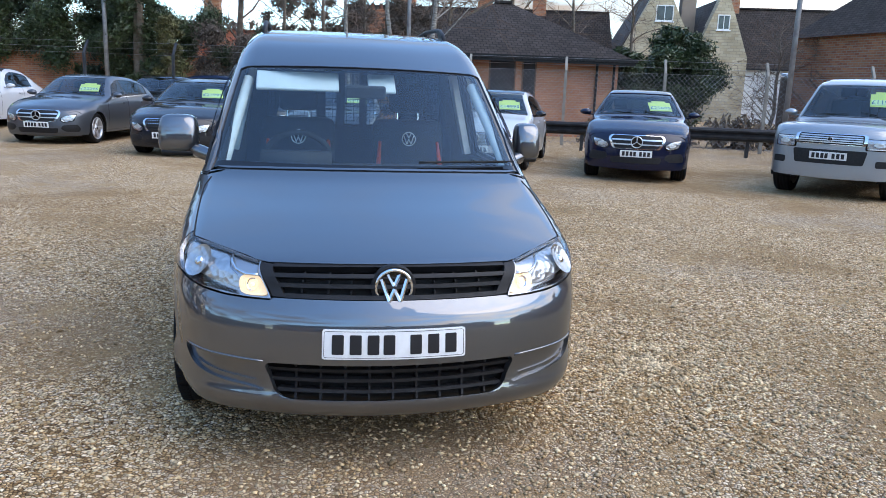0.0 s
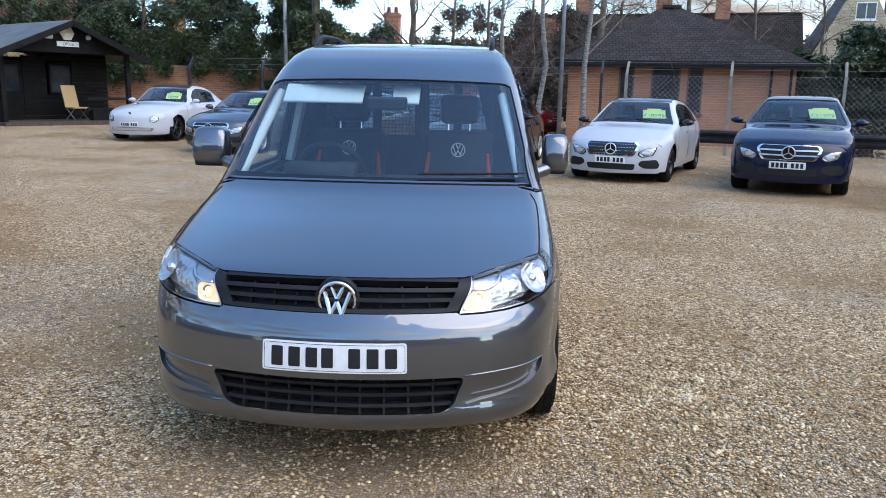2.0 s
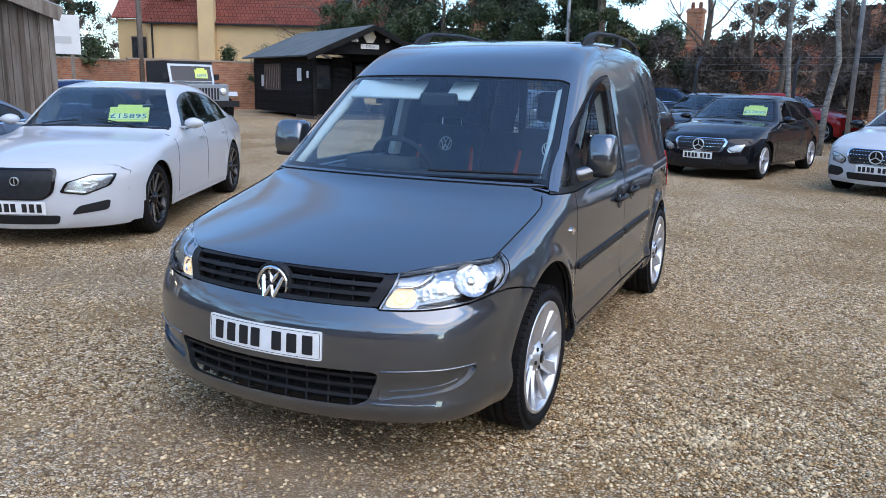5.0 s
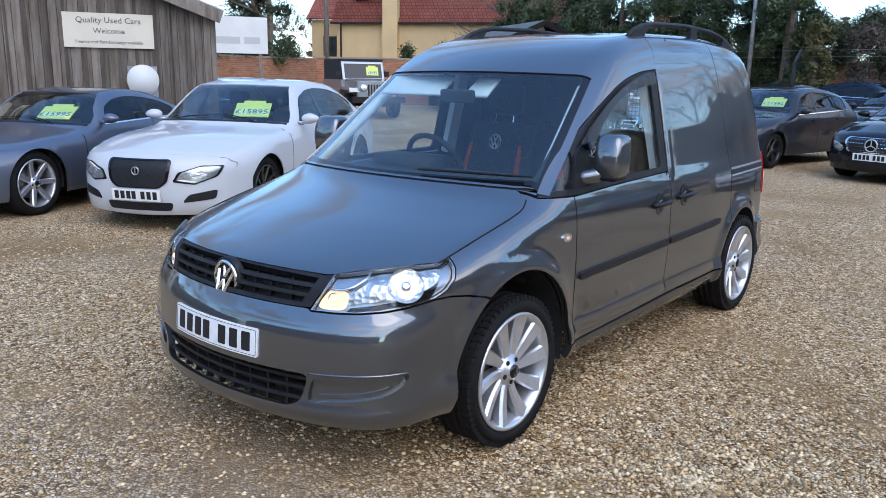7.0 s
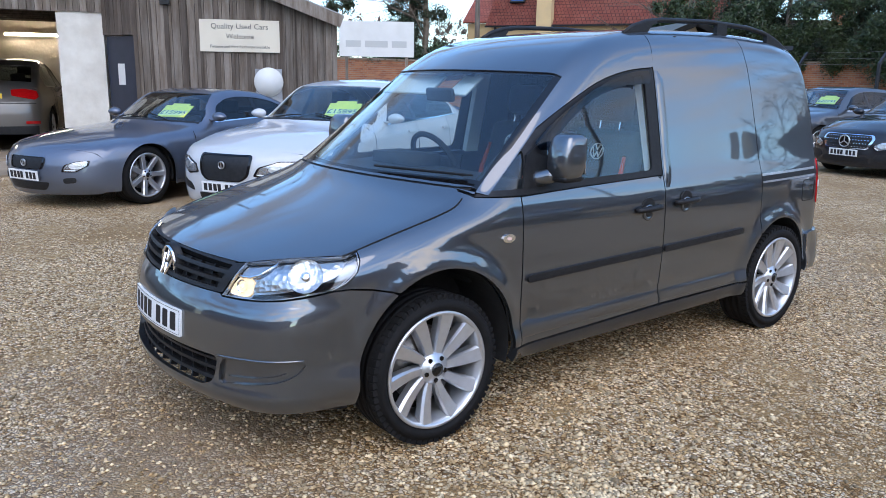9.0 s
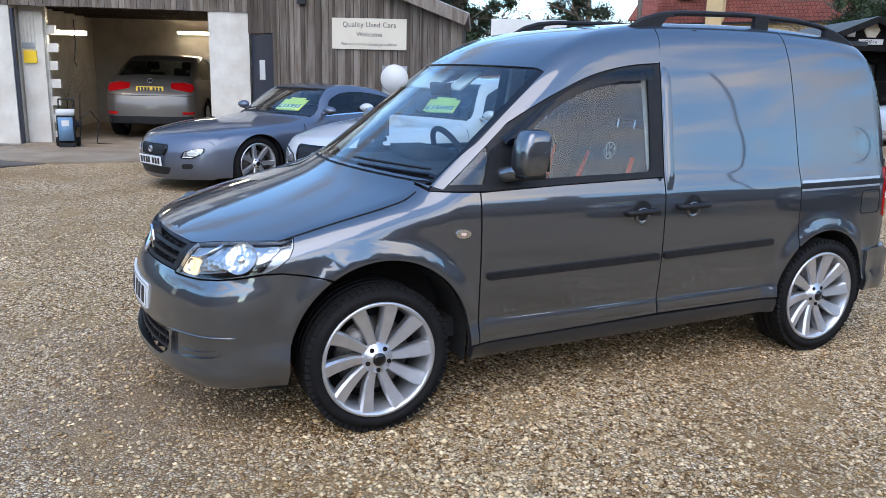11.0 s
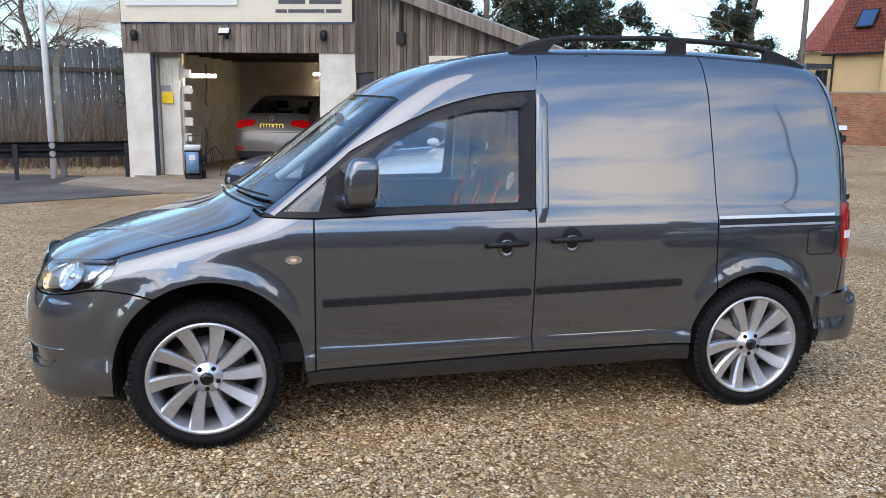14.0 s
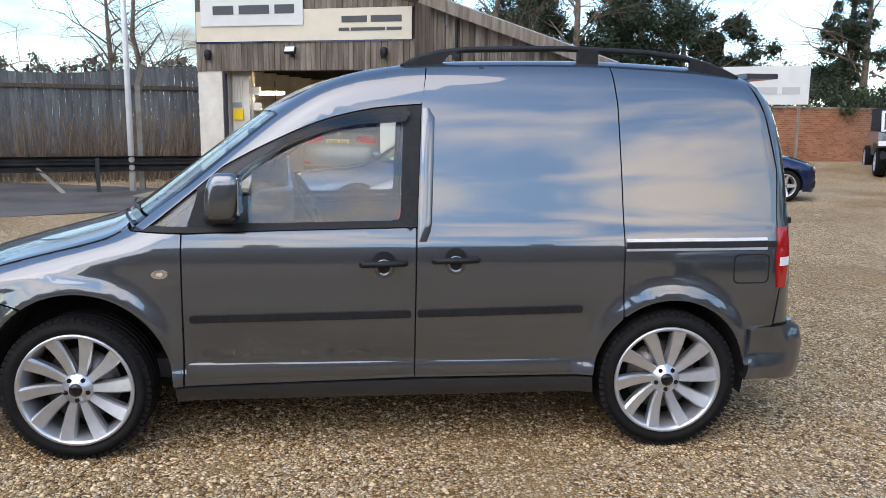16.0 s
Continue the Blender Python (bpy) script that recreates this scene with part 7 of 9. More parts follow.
    front = [(x, bow(0.070, x)) for x in np.linspace(-L[0][0], L[0][0], 15)][1:-1]
    back = [(x, L[-1][1] + 0.03 * (1 - (x / L[-1][0]) ** 2)) for x in np.linspace(L[-1][0], -L[-1][0], 11)][1:-1]
    panel("roof", f, "top", [(-x, y) for x, y in L[::-1]] + front + L + back, M_GREY, van, holes=[screen], h=h)
    ring = [(x * 0.955, y + (0.022 if y < 0.45 else -0.022)) for x, y in screen]
    panel("screen_band", f, "top", screen, M_GLOSSBLACK, van, holes=[ring], h=0.03, lift=-0.006, thick=0.003)
    panel("windscreen", f, "top", ring, M_SCREEN, van, h=h, lift=-0.006, thick=0.004)
    for x0, x1, e0, e1 in ((0.22, 0.70, 0.105, 0.118),):
        w = onto(f, "top", [(x0 + (x1 - x0) * k / 8, bow(e0 + (e1 - e0) * k / 8, x0 + (x1 - x0) * k / 8)) for k in range(9)]) + (0, -0.006, 0.016)
        arm = part("wiper", tube(w, 0.006, 6), M_BLACK, van, smooth=True)
        part("wiper_blade", tube(w + (0.04, 0.008, 0.002), 0.005, 6), M_BLACK, arm)
    for s in (1, -1):
        lift_of = ((1.44, -0.012), (1.52, 0.022), (1.62, 0.042), (1.75, 0.052), (2.2, 0.056), (2.6, 0.052), (2.78, 0.042), (2.90, 0.024), (3.0, 0.002), (3.06, -0.014))
        path = [(s * 0.563, y, float(onto(f, "top", [(0.54, y)])[0, 2]) + dz) for y, dz in lift_of]
        rail = part("roof_rail", turned(tube(path, 0.014, 10), Matrix.Identity(4)), M_BLACK, van, "black roof rail", smooth=True)
        for a, b, c, d in ((1.44, 1.70, 1.58, 1.64), (2.27, 2.37, 2.29, 2.35), (2.82, 3.05, 2.84, 2.90)):
            bm = bmesh.new()
            ys = np.linspace(a, b, 8)
            rows = []
            for y in ys:
                zt = float(np.interp(y, [p[1] for p in path], [p[2] for p in path]))
                zb = max(float(onto(f, "top", [(0.57, y)])[0, 2]) - 0.005, zt - 0.08)
                zl = zb if c - 0.02 <= y <= d + 0.02 or (a < 1.5 and y < c) or (a > 2.5 and y > d) else zt - 0.016
                rows.append([bm.verts.new((s * 0.565 + o, y, z)) for o, z in ((-0.013, zl), (0.013, zl), (0.012, zt), (-0.012, zt))])
            for p, q in zip(rows, rows[1:]):
                for k in range(4):
                    bm.faces.new((p[k], p[(k + 1) % 4], q[(k + 1) % 4], q[k]))
            bm.faces.new(rows[0])
            bm.faces.new(rows[-1][::-1])
            bmesh.ops.recalc_face_normals(bm, faces=bm.faces)
            part("rail_foot", bm, M_BLACK, rail)

    # nose
    nose = lambda dom, pts: [tuple(q) for q in flat(VN, onto(f, dom, pts))]
    lamp_top = nose("top", [(0.495, bow(-0.755, 0.495) + 0.012)] + lamp_edge + [(0.776, -0.375)])
    lamp_rear = nose("side", [(-0.338, 0.866), (-0.349, 0.832), (-0.372, 0.792), (-0.416, 0.756), (-0.466, 0.733)])
    ib = tuple(flat(VN, np.array([[0.448, -0.738, 0.682]]))[0])
    lamp_low = [ib] + [tuple(np.array(ib) + (np.array(lamp_rear[-1]) - np.array(ib)) * t - (0, 0.016 * math.sin(math.pi * t))) for t in (0.2, 0.4, 0.6, 0.8)]
    lamp = lamp_top + lamp_rear + lamp_low[::-1]
    grille_top = [q for q in nose("top", hood_front)]
    gb = 0.690
    join = nose("side", [(-0.466, 0.725), (-0.40, 0.728), (-0.31, 0.715), (-0.235, 0.699)])
    wheel_side = nose("side", arc(0.02, 0.355, 0.405, 125, 184, 12) + [(-0.388, 0.262)])
    half = [(0.10, gb - 0.006), (0.3, gb - 0.006), (ib[0] - 0.01, gb - 0.006)] + [(u + 0.003, z - 0.007) for u, z in lamp_low] + join + wheel_side
    low = [(wheel_side[-1][0] * t, 0.232 + 0.030 * t ** 3) for t in (0.97, 0.88, 0.76, 0.64, 0.5, 0.36, 0.22, 0.08)]
    half += low
    grille_low = rounded([(-0.468, 0.446), (0.468, 0.446), (0.43, 0.33), (0.38, 0.308), (-0.38, 0.308), (-0.43, 0.33)], 0.035)
    insert = smooth_loop([(0.492, 0.440), (0.60, 0.447), (0.72, 0.456), (0.790, 0.463), (0.800, 0.445), (0.770, 0.408), (0.71, 0.376), (0.62, 0.356), (0.53, 0.345), (0.462, 0.340)], 3)
    insert_m = [(-u, z) for u, z in insert[::-1]]
    panel("front_bumper", f, VN, half + [(-u, z) for u, z in half[::-1]], M_GREY, van, holes=[grille_low, insert, insert_m], h=h, thick=0.03)
    panel("bumper_back", f, VN, [(0.95, 0.17), (0.95, 0.66), (0.5, 0.70), (0.45, 0.79), (-0.45, 0.79), (-0.5, 0.70), (-0.95, 0.66), (-0.95, 0.17)], M_CAVITY, van, h=0.08, lift=-0.075)
    for pts, sgn in ((insert, 1), (insert_m, -1)):
        panel("bumper_insert", f, VN, pts, M_GREY, van, h=0.03, lift=-0.016)
        blade = smooth_loop([(sgn * 0.50, 0.366), (sgn * 0.62, 0.380), (sgn * 0.70, 0.398), (sgn * 0.735, 0.412), (sgn * 0.70, 0.385), (sgn * 0.62, 0.365)], 3)
        panel("insert_blade", f, VN, blade, M_GREY, van, h=0.03, lift=-0.009, thick=0.008)
        bead = onto(f, VN, [(sgn * u, 0.449 + (u - 0.46) * 0.055) for u in np.linspace(0.465, 0.795, 12)]) + (0, 0.001, 0)
        part("insert_bead", tube(bead, 0.005, 8), M_GREY, van, smooth=True)
    for z, w in ((0.338, 0.425), (0.375, 0.445), (0.412, 0.458)):
        panel("grille_bar", f, VN, [(-w, z - 0.006), (w, z - 0.006), (w, z + 0.006), (-w, z + 0.006)], M_BLACK, van, h=h, lift=-0.020, thick=0.04)
    for u in np.linspace(-0.36, 0.36, 9):
        panel("grille_post", f, VN, [(u - 0.004, 0.31), (u + 0.004, 0.31), (u + 0.004, 0.445), (u - 0.004, 0.445)], M_BLACK, van, h=0.05, lift=-0.028, thick=0.03)
    # upper grille
    top_u = [(u * 0.985, z - 0.008) for u, z in grille_top]
    upper = top_u + [(ib[0] - 0.012, gb)] + [(-ib[0] + 0.012, gb)]
    panel("grille_back", f, VN, upper, M_CAVITY, van, h=0.05, lift=-0.045)
    edge_top = float(np.mean([z for u, z in grille_top]))
    for k in range(4):
        z = gb + 0.006 + (edge_top - gb - 0.012) * k / 3
        wdt = ib[0] - 0.02 + 0.045 * k / 3
        bowed = lambda u: 0.010 * (k / 3) * (1 - (u / wdt) ** 2)
        us = np.linspace(-wdt, wdt, 13)
        panel("grille_slat", f, VN, [(u, z - 0.008 + bowed(u)) for u in us] + [(u, z + 0.007 + bowed(u)) for u in us[::-1]], M_BLACK, van, h=h, lift=-0.004, thick=0.035)
    for sgn in (1, -1):
        cheek = [(sgn * u, z) for u, z in ((ib[0] - 0.004, gb), (lamp_top[0][0] - 0.004, lamp_top[0][1] - 0.006), (lamp_top[0][0] - 0.055, lamp_top[0][1] - 0.010), (ib[0] - 0.050, gb))]
        panel("grille_cheek", f, VN, cheek, M_BLACK, van, h=0.03, lift=-0.002, thick=0.03)
    for k in range(3):
        for u in (-0.36, -0.26, -0.17, 0.17, 0.26, 0.36):
            z = gb + 0.018 + (edge_top - gb - 0.012) * k / 3
            panel("grille_rib", f, VN, [(u - 0.003, z), (u + 0.003, z), (u + 0.003, z + 0.014), (u - 0.003, z + 0.014)], M_BLACK, van, h=0.05, lift=-0.022, thick=0.02)
    badge = part("badge", turned(lathe([(0.075, -0.012), (0.075, 0.008), (0.068, 0.014), (0.061, 0.006), (0.061, -0.012)], 40, True), pose(0, -0.792, 0.728, -24, 0, -90)), M_CHROME, van, "round chrome badge", smooth=True)
    part("badge_surround", turned(lathe([(0.086, -0.03), (0.086, 0.0), (0.080, 0.004), (0.072, -0.002)], 40), pose(0, -0.792, 0.728, -24, 0, -90)), M_BLACK, badge, smooth=True)
    part("badge_face", turned(lathe([(0.060, -0.01), (0.060, -0.002), (0.003, 0.0)], 32), pose(0, -0.792, 0.728, -24, 0, -90)), M_GLOSSBLACK, badge)
    mb = pose(0, -0.803, 0.7265, -24)
    for x0, z0, x1, z1 in ((-0.022, 0.053, 0.0, 0.008), (0.022, 0.053, 0.0, 0.008), (-0.048, 0.034, -0.021, -0.050), (0.048, 0.034, 0.021, -0.050), (-0.021, -0.050, 0.0, -0.004), (0.021, -0.050, 0.0, -0.004)):
        part("badge_bar", turned(tube([(x0, -0.002, z0), (x1, -0.002, z1)], 0.0085, 6), mb), M_CHROME, badge)
    pl = panel("number_plate", f, VN, rounded([(-0.26, 0.474), (0.26, 0.474), (0.26, 0.586), (-0.26, 0.586)], 0.008, 2), M_PLATEW, van, "white number plate with dark bars", h=0.05, lift=0.009, thick=0.009)
    for u in (-0.205, -0.142, -0.079, -0.022, 0.075, 0.140, 0.205):
        panel("plate_bar", f, VN, rounded([(u - 0.021, 0.493), (u + 0.021, 0.493), (u + 0.021, 0.567), (u - 0.021, 0.567)], 0.003, 1), M_INK, pl, h=0.05, lift=0.0105, thick=0.002)
    panel("plate_line", f, VN, rounded([(-0.254, 0.480), (0.254, 0.480), (0.254, 0.580), (-0.254, 0.580)], 0.008, 2), M_INK, pl, holes=[rounded([(-0.2525, 0.4815), (0.2525, 0.4815), (0.2525, 0.5785), (-0.2525, 0.5785)], 0.007, 2)], h=0.05, lift=0.0100, thick=0.001)

    # headlamps: lens over a bright bowl, with the side light burning
    for sgn in (1, -1):
        loop = [(sgn * u, z) for u, z in lamp]
        mid = np.mean(np.array(loop), 0)
        small = lambda k: [tuple(mid + (np.array(q) - mid) * k) for q in loop]
        panel("headlamp_rim", f, VN, loop, M_LAMPGREY, van, holes=[small(0.985)], h=0.03, lift=-0.003, thick=0.016)
        lens = panel("headlamp", f, VN, small(0.985), M_LENS, van, "clear headlamp with its side light lit", h=0.03, lift=0.001, thick=0.004)
        panel("lamp_bowl", f, VN, small(0.985), M_LAMPGREY, lens, h=0.03, lift=-0.026, thick=0.004)
        tops = np.array([(sgn * u, z) for u, z in lamp_top])
        lows = np.array([(sgn * u, z) for u, z in lamp_low + [lamp_rear[-1]]])

        def within_lamp(a, b):
            """A place in the lamp: a from the grille outwards, b from the bottom up."""
            ends = [np.array([np.interp(a, np.linspace(0, 1, len(c)), c[:, k]) for k in (0, 1)]) for c in (lows, tops)]
            return tuple(ends[0] * (1 - b) + ends[1] * b)

        cell = lambda pts, n=4: smooth_loop([within_lamp(*q) for q in pts], n)[::sgn]
        panel("lamp_reflector", f, VN, cell([(0.30, 0.20), (0.45, 0.24), (0.70, 0.30), (0.90, 0.42), (0.955, 0.62), (0.95, 0.88), (0.75, 0.94), (0.55, 0.95), (0.42, 0.94), (0.36, 0.72), (0.30, 0.48)]), M_FACET, lens, "bright fluted reflector", h=0.02, lift=-0.019, thick=0.008)
        band = [(0.30, 0.03), (0.5, 0.03), (0.75, 0.03), (0.97, 0.04), (0.985, 0.5), (0.94, 0.42), (0.75, 0.24), (0.5, 0.16), (0.32, 0.12)]
        panel("lamp_shade", f, VN, [within_lamp(*q) for q in band][::sgn], M_GLOSSBLACK, lens, "dark band under the reflector", h=0.02, lift=-0.012, thick=0.01)
        panel("lamp_upper_cell", f, VN, cell([(0.09, 0.70), (0.20, 0.66), (0.29, 0.72), (0.345, 0.92), (0.22, 0.93), (0.11, 0.92)]), M_LAMPGREY, lens, h=0.02, lift=-0.018, thick=0.01)
        lit = panel("side_light_cell", f, VN, cell([(0.03, 0.14), (0.14, 0.07), (0.27, 0.10), (0.285, 0.38), (0.25, 0.58), (0.13, 0.62), (0.06, 0.56)]), M_LITCELL, lens, "lit warm side light", h=0.02, lift=-0.018, thick=0.01)
        rib = onto(f, VN, [within_lamp(*q) for q in ((0.06, 0.64), (0.14, 0.63), (0.24, 0.62), (0.31, 0.70), (0.36, 0.84), (0.40, 0.96))])
        part("lamp_divider", tube(rib - gradient(f, rib) * 0.012, 0.006, 8), M_CHROME, lens, smooth=True)
        for centre, size, material in (((0.62, 0.63), 0.068, M_FACET), ((0.165, 0.34), 0.026, M_CHROME)):
            c3 = onto(f, VN, [within_lamp(*centre)])[0]
            n3 = gradient(f, c3[None])[0]
            mm = look(c3 - n3 * 0.022, c3 + n3) @ pose(0, 0, 0, 0, 90)
            part("lamp_dish", turned(lathe([(size, 0.010), (size * 0.9, 0.005), (size * 0.6, 0.002), (size * 0.3, 0.001)], 28), mm), material, lens, smooth=True)
            part("bulb", turned(lathe([(size * 0.30, 0.001), (size * 0.28, 0.010), (size * 0.16, 0.014), (0.002, 0.015)], 16), mm), M_WARM if size < 0.03 else M_CHROME, lens, smooth=True)

    # tail
    edge = flat(VT, onto(f, "side", [(3.085, z) for z in np.linspace(0.40, 1.66, 10)]))
    deck = flat(VT, onto(f, "top", [(x, L[-1][1] + 0.03 * (1 - (x / L[-1][0]) ** 2)) for x in np.linspace(L[-1][0], -L[-1][0], 13)]))
    rear_edge = flat(VT, onto(f, "side", [(3.085, 0.40), (3.085, 0.555), (3.21, 0.575), (3.232, 0.745), (3.212, 1.04), (3.222, 1.30), (3.172, 1.56)]))
    glass_hole = [(-0.56, 1.08), (-0.04, 1.08), (-0.04, 1.56), (-0.50, 1.56)]
    hole_m = [(-u, z) for u, z in glass_hole[::-1]]
    tail_loop = list(rear_edge[2:]) + list(deck) + [(-u, z) for u, z in rear_edge[::-1][:-2]]
    panel("rear_door", f, VT, tail_loop, M_GREY, van, holes=[glass_hole, hole_m], h=0.06)
    for g in (glass_hole, hole_m):
        panel("rear_window", f, VT, g, M_WINDOW, van, h=0.06, lift=-0.006, thick=0.004)
    bump = flat(VT, onto(f, "side", [(3.055, 0.322), (3.070, 0.40), (3.080, 0.552), (3.12, 0.562)]))
    panel("rear_bumper", f, VT, list(bump) + [(0.5, 0.57), (-0.5, 0.57)] + [(-u, z) for u, z in bump[::-1]] + [(-0.5, 0.30), (0.5, 0.30)], M_GREY, van, h=0.05, lift=0.018, thick=0.05)
    lampr = [(3.212, 0.752), (3.255, 0.752), (3.275, 0.90), (3.268, 1.035), (3.205, 1.035), (3.20, 0.9)]
    panel("tail_lamp", f, "side", lampr, M_REDLENS, van, "red tail lamp", both=True, h=0.03, lift=0.008)
    panel("tail_lamp_window", f, "side", [(3.215, 0.855), (3.268, 0.855), (3.270, 0.895), (3.215, 0.895)], M_PLATEW, van, both=True, h=0.03, lift=0.011, thick=0.004)
    part("roof_spoiler", box(-0.5, 3.14, 1.735, 0.5, 3.30, 1.760), M_GREY, van, bevel=0.01)
    for z in (1.06, 0.62):
        part("door_hinge", turned(box(-0.015, -0.02, -0.015, 0.015, 0.012, 0.015), pose(0.70, 3.30, z)), M_BLACK, van, bevel=0.005)

    # door mirrors, the one on the kerb side folded in a little
    for s in (1, -1):
        x0, x1 = (0.845, 0.985) if s > 0 else (0.875, 1.075)
        flip_ = Matrix.Diagonal((s, 1, 1, 1))
        bm = bmesh.new()
        bmesh.ops.create_cube(bm, size=2.0)
        bmesh.ops.subdivide_edges(bm, edges=list(bm.edges), cuts=7, use_grid_fill=True)
        for v in bm.verts:
            p = Vector(v.co)
            k = (abs(p.x) ** 5 + abs(p.y) ** 5 + abs(p.z) ** 5) ** (1 / 5)
            p /= k
            # narrower towards the top, bulged at the front, flat behind
            p.x *= 1 - 0.10 * max(p.z, 0)
            p.y = p.y * (1.0 if p.y > 0 else 1.0 - 0.25 * p.z * p.z - 0.15 * p.x * p.x)
            v.co = Vector(((x0 + x1) / 2 + p.x * (x1 - x0) / 2, 0.672 + 0.072 * p.y + 0.012 * p.z, 1.188 + 0.100 * p.z))
        mirror = part("door_mirror", turned(bm, flip_), M_GREY, van, smooth=True)
        part("mirror_foot", turned(tube([(0.775, 0.585, 1.085), (0.82, 0.605, 1.085), (0.86, 0.63, 1.098), (x0 + 0.05, 0.655, 1.118)], 0.036, 14), flip_), M_GREY, mirror, smooth=True)
        bm = box(x0 + 0.012, 0.612, 1.076, x1 - 0.015, 0.735, 1.112)
        part("mirror_skirt", turned(bm, flip_), M_BLACK, mirror, bevel=0.016, smooth=True)
        part("mirror_glass", turned(box(x0 + 0.018, 0.741, 1.11, x1 - 0.018, 0.747, 1.27), flip_), M_CHROME, mirror, bevel=0.003)
        mount = Matrix(((0, -0.235, 1, 1.068), (1, 0, 0, 0), (0, 1, 0, 0), (0, 0, 0, 1)))
        part("mirror_mount", turned(prism([(0.50, 1.05), (0.66, 1.05), (0.665, 1.26), (0.545, 1.19)], -0.006, 0.008), flip_ @ mount), M_BLACK, mirror)

    # cabin
    part("load_floor", box(-0.66, -0.30, 0.27, 0.66, 3.2, 0.33), M_CAVITY, van)
    part("engine_bay", box(-0.55, -0.62, 0.24, 0.55, 0.1, 0.72), M_CAVITY, van)
    for y, cz, r, x in ((0.02, 0.355, 0.404, 0.845), (2.69, 0.335, 0.371, 0.845)):
        for s in (1, -1):
            part("wheel_arch_liner", turned(arch(r, 0.30, 44), pose(s * x, y, cz, 0, 0, 0 if s > 0 else 180)), M_CAVITY, van)
    part("dashboard", box(-0.70, 0.30, 0.62, 0.70, 0.80, 1.035), M_CABIN, van, bevel=0.07, smooth=True)
    part("dash_top", box(-0.70, 0.20, 0.98, 0.70, 0.55, 1.03), M_CABIN, van, bevel=0.02)
    part("binnacle", box(-0.56, 0.62, 1.0, -0.18, 0.82, 1.10), M_CABIN, van, bevel=0.05, smooth=True)
    wheel_m = pose(-0.36, 0.93, 1.03, -62)
    ring_pts = [(0.19 * math.cos(a), 0.19 * math.sin(a), 0) for a in np.linspace(0, 2 * math.pi, 33)]
    steer = part("steering_wheel", turned(tube(ring_pts, 0.017, 8), wheel_m), M_CABIN, van, smooth=True)
    part("steering_boss", turned(box(-0.17, -0.05, -0.02, 0.17, 0.05, 0.02), wheel_m), M_CABIN, steer, bevel=0.02)
    part("cab_floor", box(-0.72, 0.1, 0.33, 0.72, 1.75, 0.42), M_CABIN, van)
    for x in (0.36, -0.36):
        seat = part("seat", turned(box(-0.25, 0, 0, 0.25, 0.50, 0.17), pose(x, 1.02, 0.60, 6)), M_SEAT, van, bevel=0.05, smooth=True)
        part("seat_base", box(x - 0.22, 1.06, 0.42, x + 0.22, 1.48, 0.61), M_CABIN, seat)
        part("backrest", turned(box(-0.235, 0, 0, 0.235, 0.13, 0.60), pose(x, 1.43, 0.68, -14)), M_SEAT, seat, bevel=0.05, smooth=True)
        part("headrest", turned(box(-0.125, 0, 0, 0.125, 0.09, 0.19), pose(x, 1.585, 1.30, -10)), M_SEAT, seat, bevel=0.035, smooth=True)
        for o in (-0.07, 0.07):
            part("headrest_post", turned(tube([(o, 0.05, -0.05), (o, 0.05, 0.05)], 0.006, 8), pose(x, 1.58, 1.285, -10)), M_CHROME, seat)
        for o in (-0.205, 0.205):
            part("bolster", turned(tube([(o, -0.012, 0.08), (o, -0.022, 0.28), (o * 0.93, -0.006, 0.44)], 0.02, 8, taper=0.010), pose(x, 1.43, 0.68, -14)), M_REDCLOTH, seat, "orange-red seat bolster", smooth=True)
        mr = pose(x, 1.418, 0.68, -14) @ pose(0, 0.0, 0.46)
        e = part("seat_emblem", turned(lathe([(0.047, 0.002), (0.047, 0.005), (0.041, 0.005), (0.041, 0.002)], 28, True), mr @ pose(0, 0, 0, 0, 0, -90)), M_PALETRIM, seat, "pale round emblem")
        for x0, z0, x1, z1 in ((-0.015, 0.036, 0.0, 0.006), (0.015, 0.036, 0.0, 0.006), (-0.033, 0.022, -0.014, -0.034), (0.033, 0.022, 0.014, -0.034), (-0.014, -0.034, 0.0, -0.002), (0.014, -0.034, 0.0, -0.002)):
            part("emblem_bar", turned(tube([(x0, -0.003, z0), (x1, -0.003, z1)], 0.0035, 5), mr), M_PALETRIM, e)
    for x0, x1 in ((-0.58, -0.14), (0.02, 0.17)):
        part("sun_visor", turned(box(x0, 0, -0.08, x1, 0.018, 0.08), pose(0, 0.76, 1.485, -54)), M_PALETRIM, van, "pale grey sun visor", bevel=0.008, smooth=True)
    for sgn in (1, -1):
        trim = onto(f, "top", [(sgn * (screen_x(e) - 0.035), bow(e, screen_x(e) - 0.035)) for e in np.linspace(0.14, 0.70, 8)]) - (sgn * 0.012, -0.035, 0.045)
        part("pillar_trim", tube(trim, 0.030, 10), M_PALETRIM, van, "pale grey pillar lining", smooth=True)
    part("roof_lining", box(-0.50, 1.15, 1.675, 0.50, 1.80, 1.69), M_CABIN, van)
    part("rear_view_mirror", turned(box(-0.11, 0, -0.035, 0.11, 0.03, 0.035), pose(0, 0.66, 1.43, 10)), M_CABIN, van, bevel=0.012)
    # bulkhead with wire windows
    yb = 1.80
    slots = ((-0.56, -0.24), (-0.18, 0.05), (0.10, 0.32), (0.37, 0.60))
    zl, zh = 1.20, 1.56
    bulk = part("bulkhead", box(-0.70, yb, 0.40, 0.70, yb + 0.02, zl), M_CABIN, van)
    part("bulkhead_top", box(-0.62, yb, zh, 0.62, yb + 0.02, 1.76), M_CABIN, bulk)
    xs = [-0.68] + [v for s in slots for v in s] + [0.66]
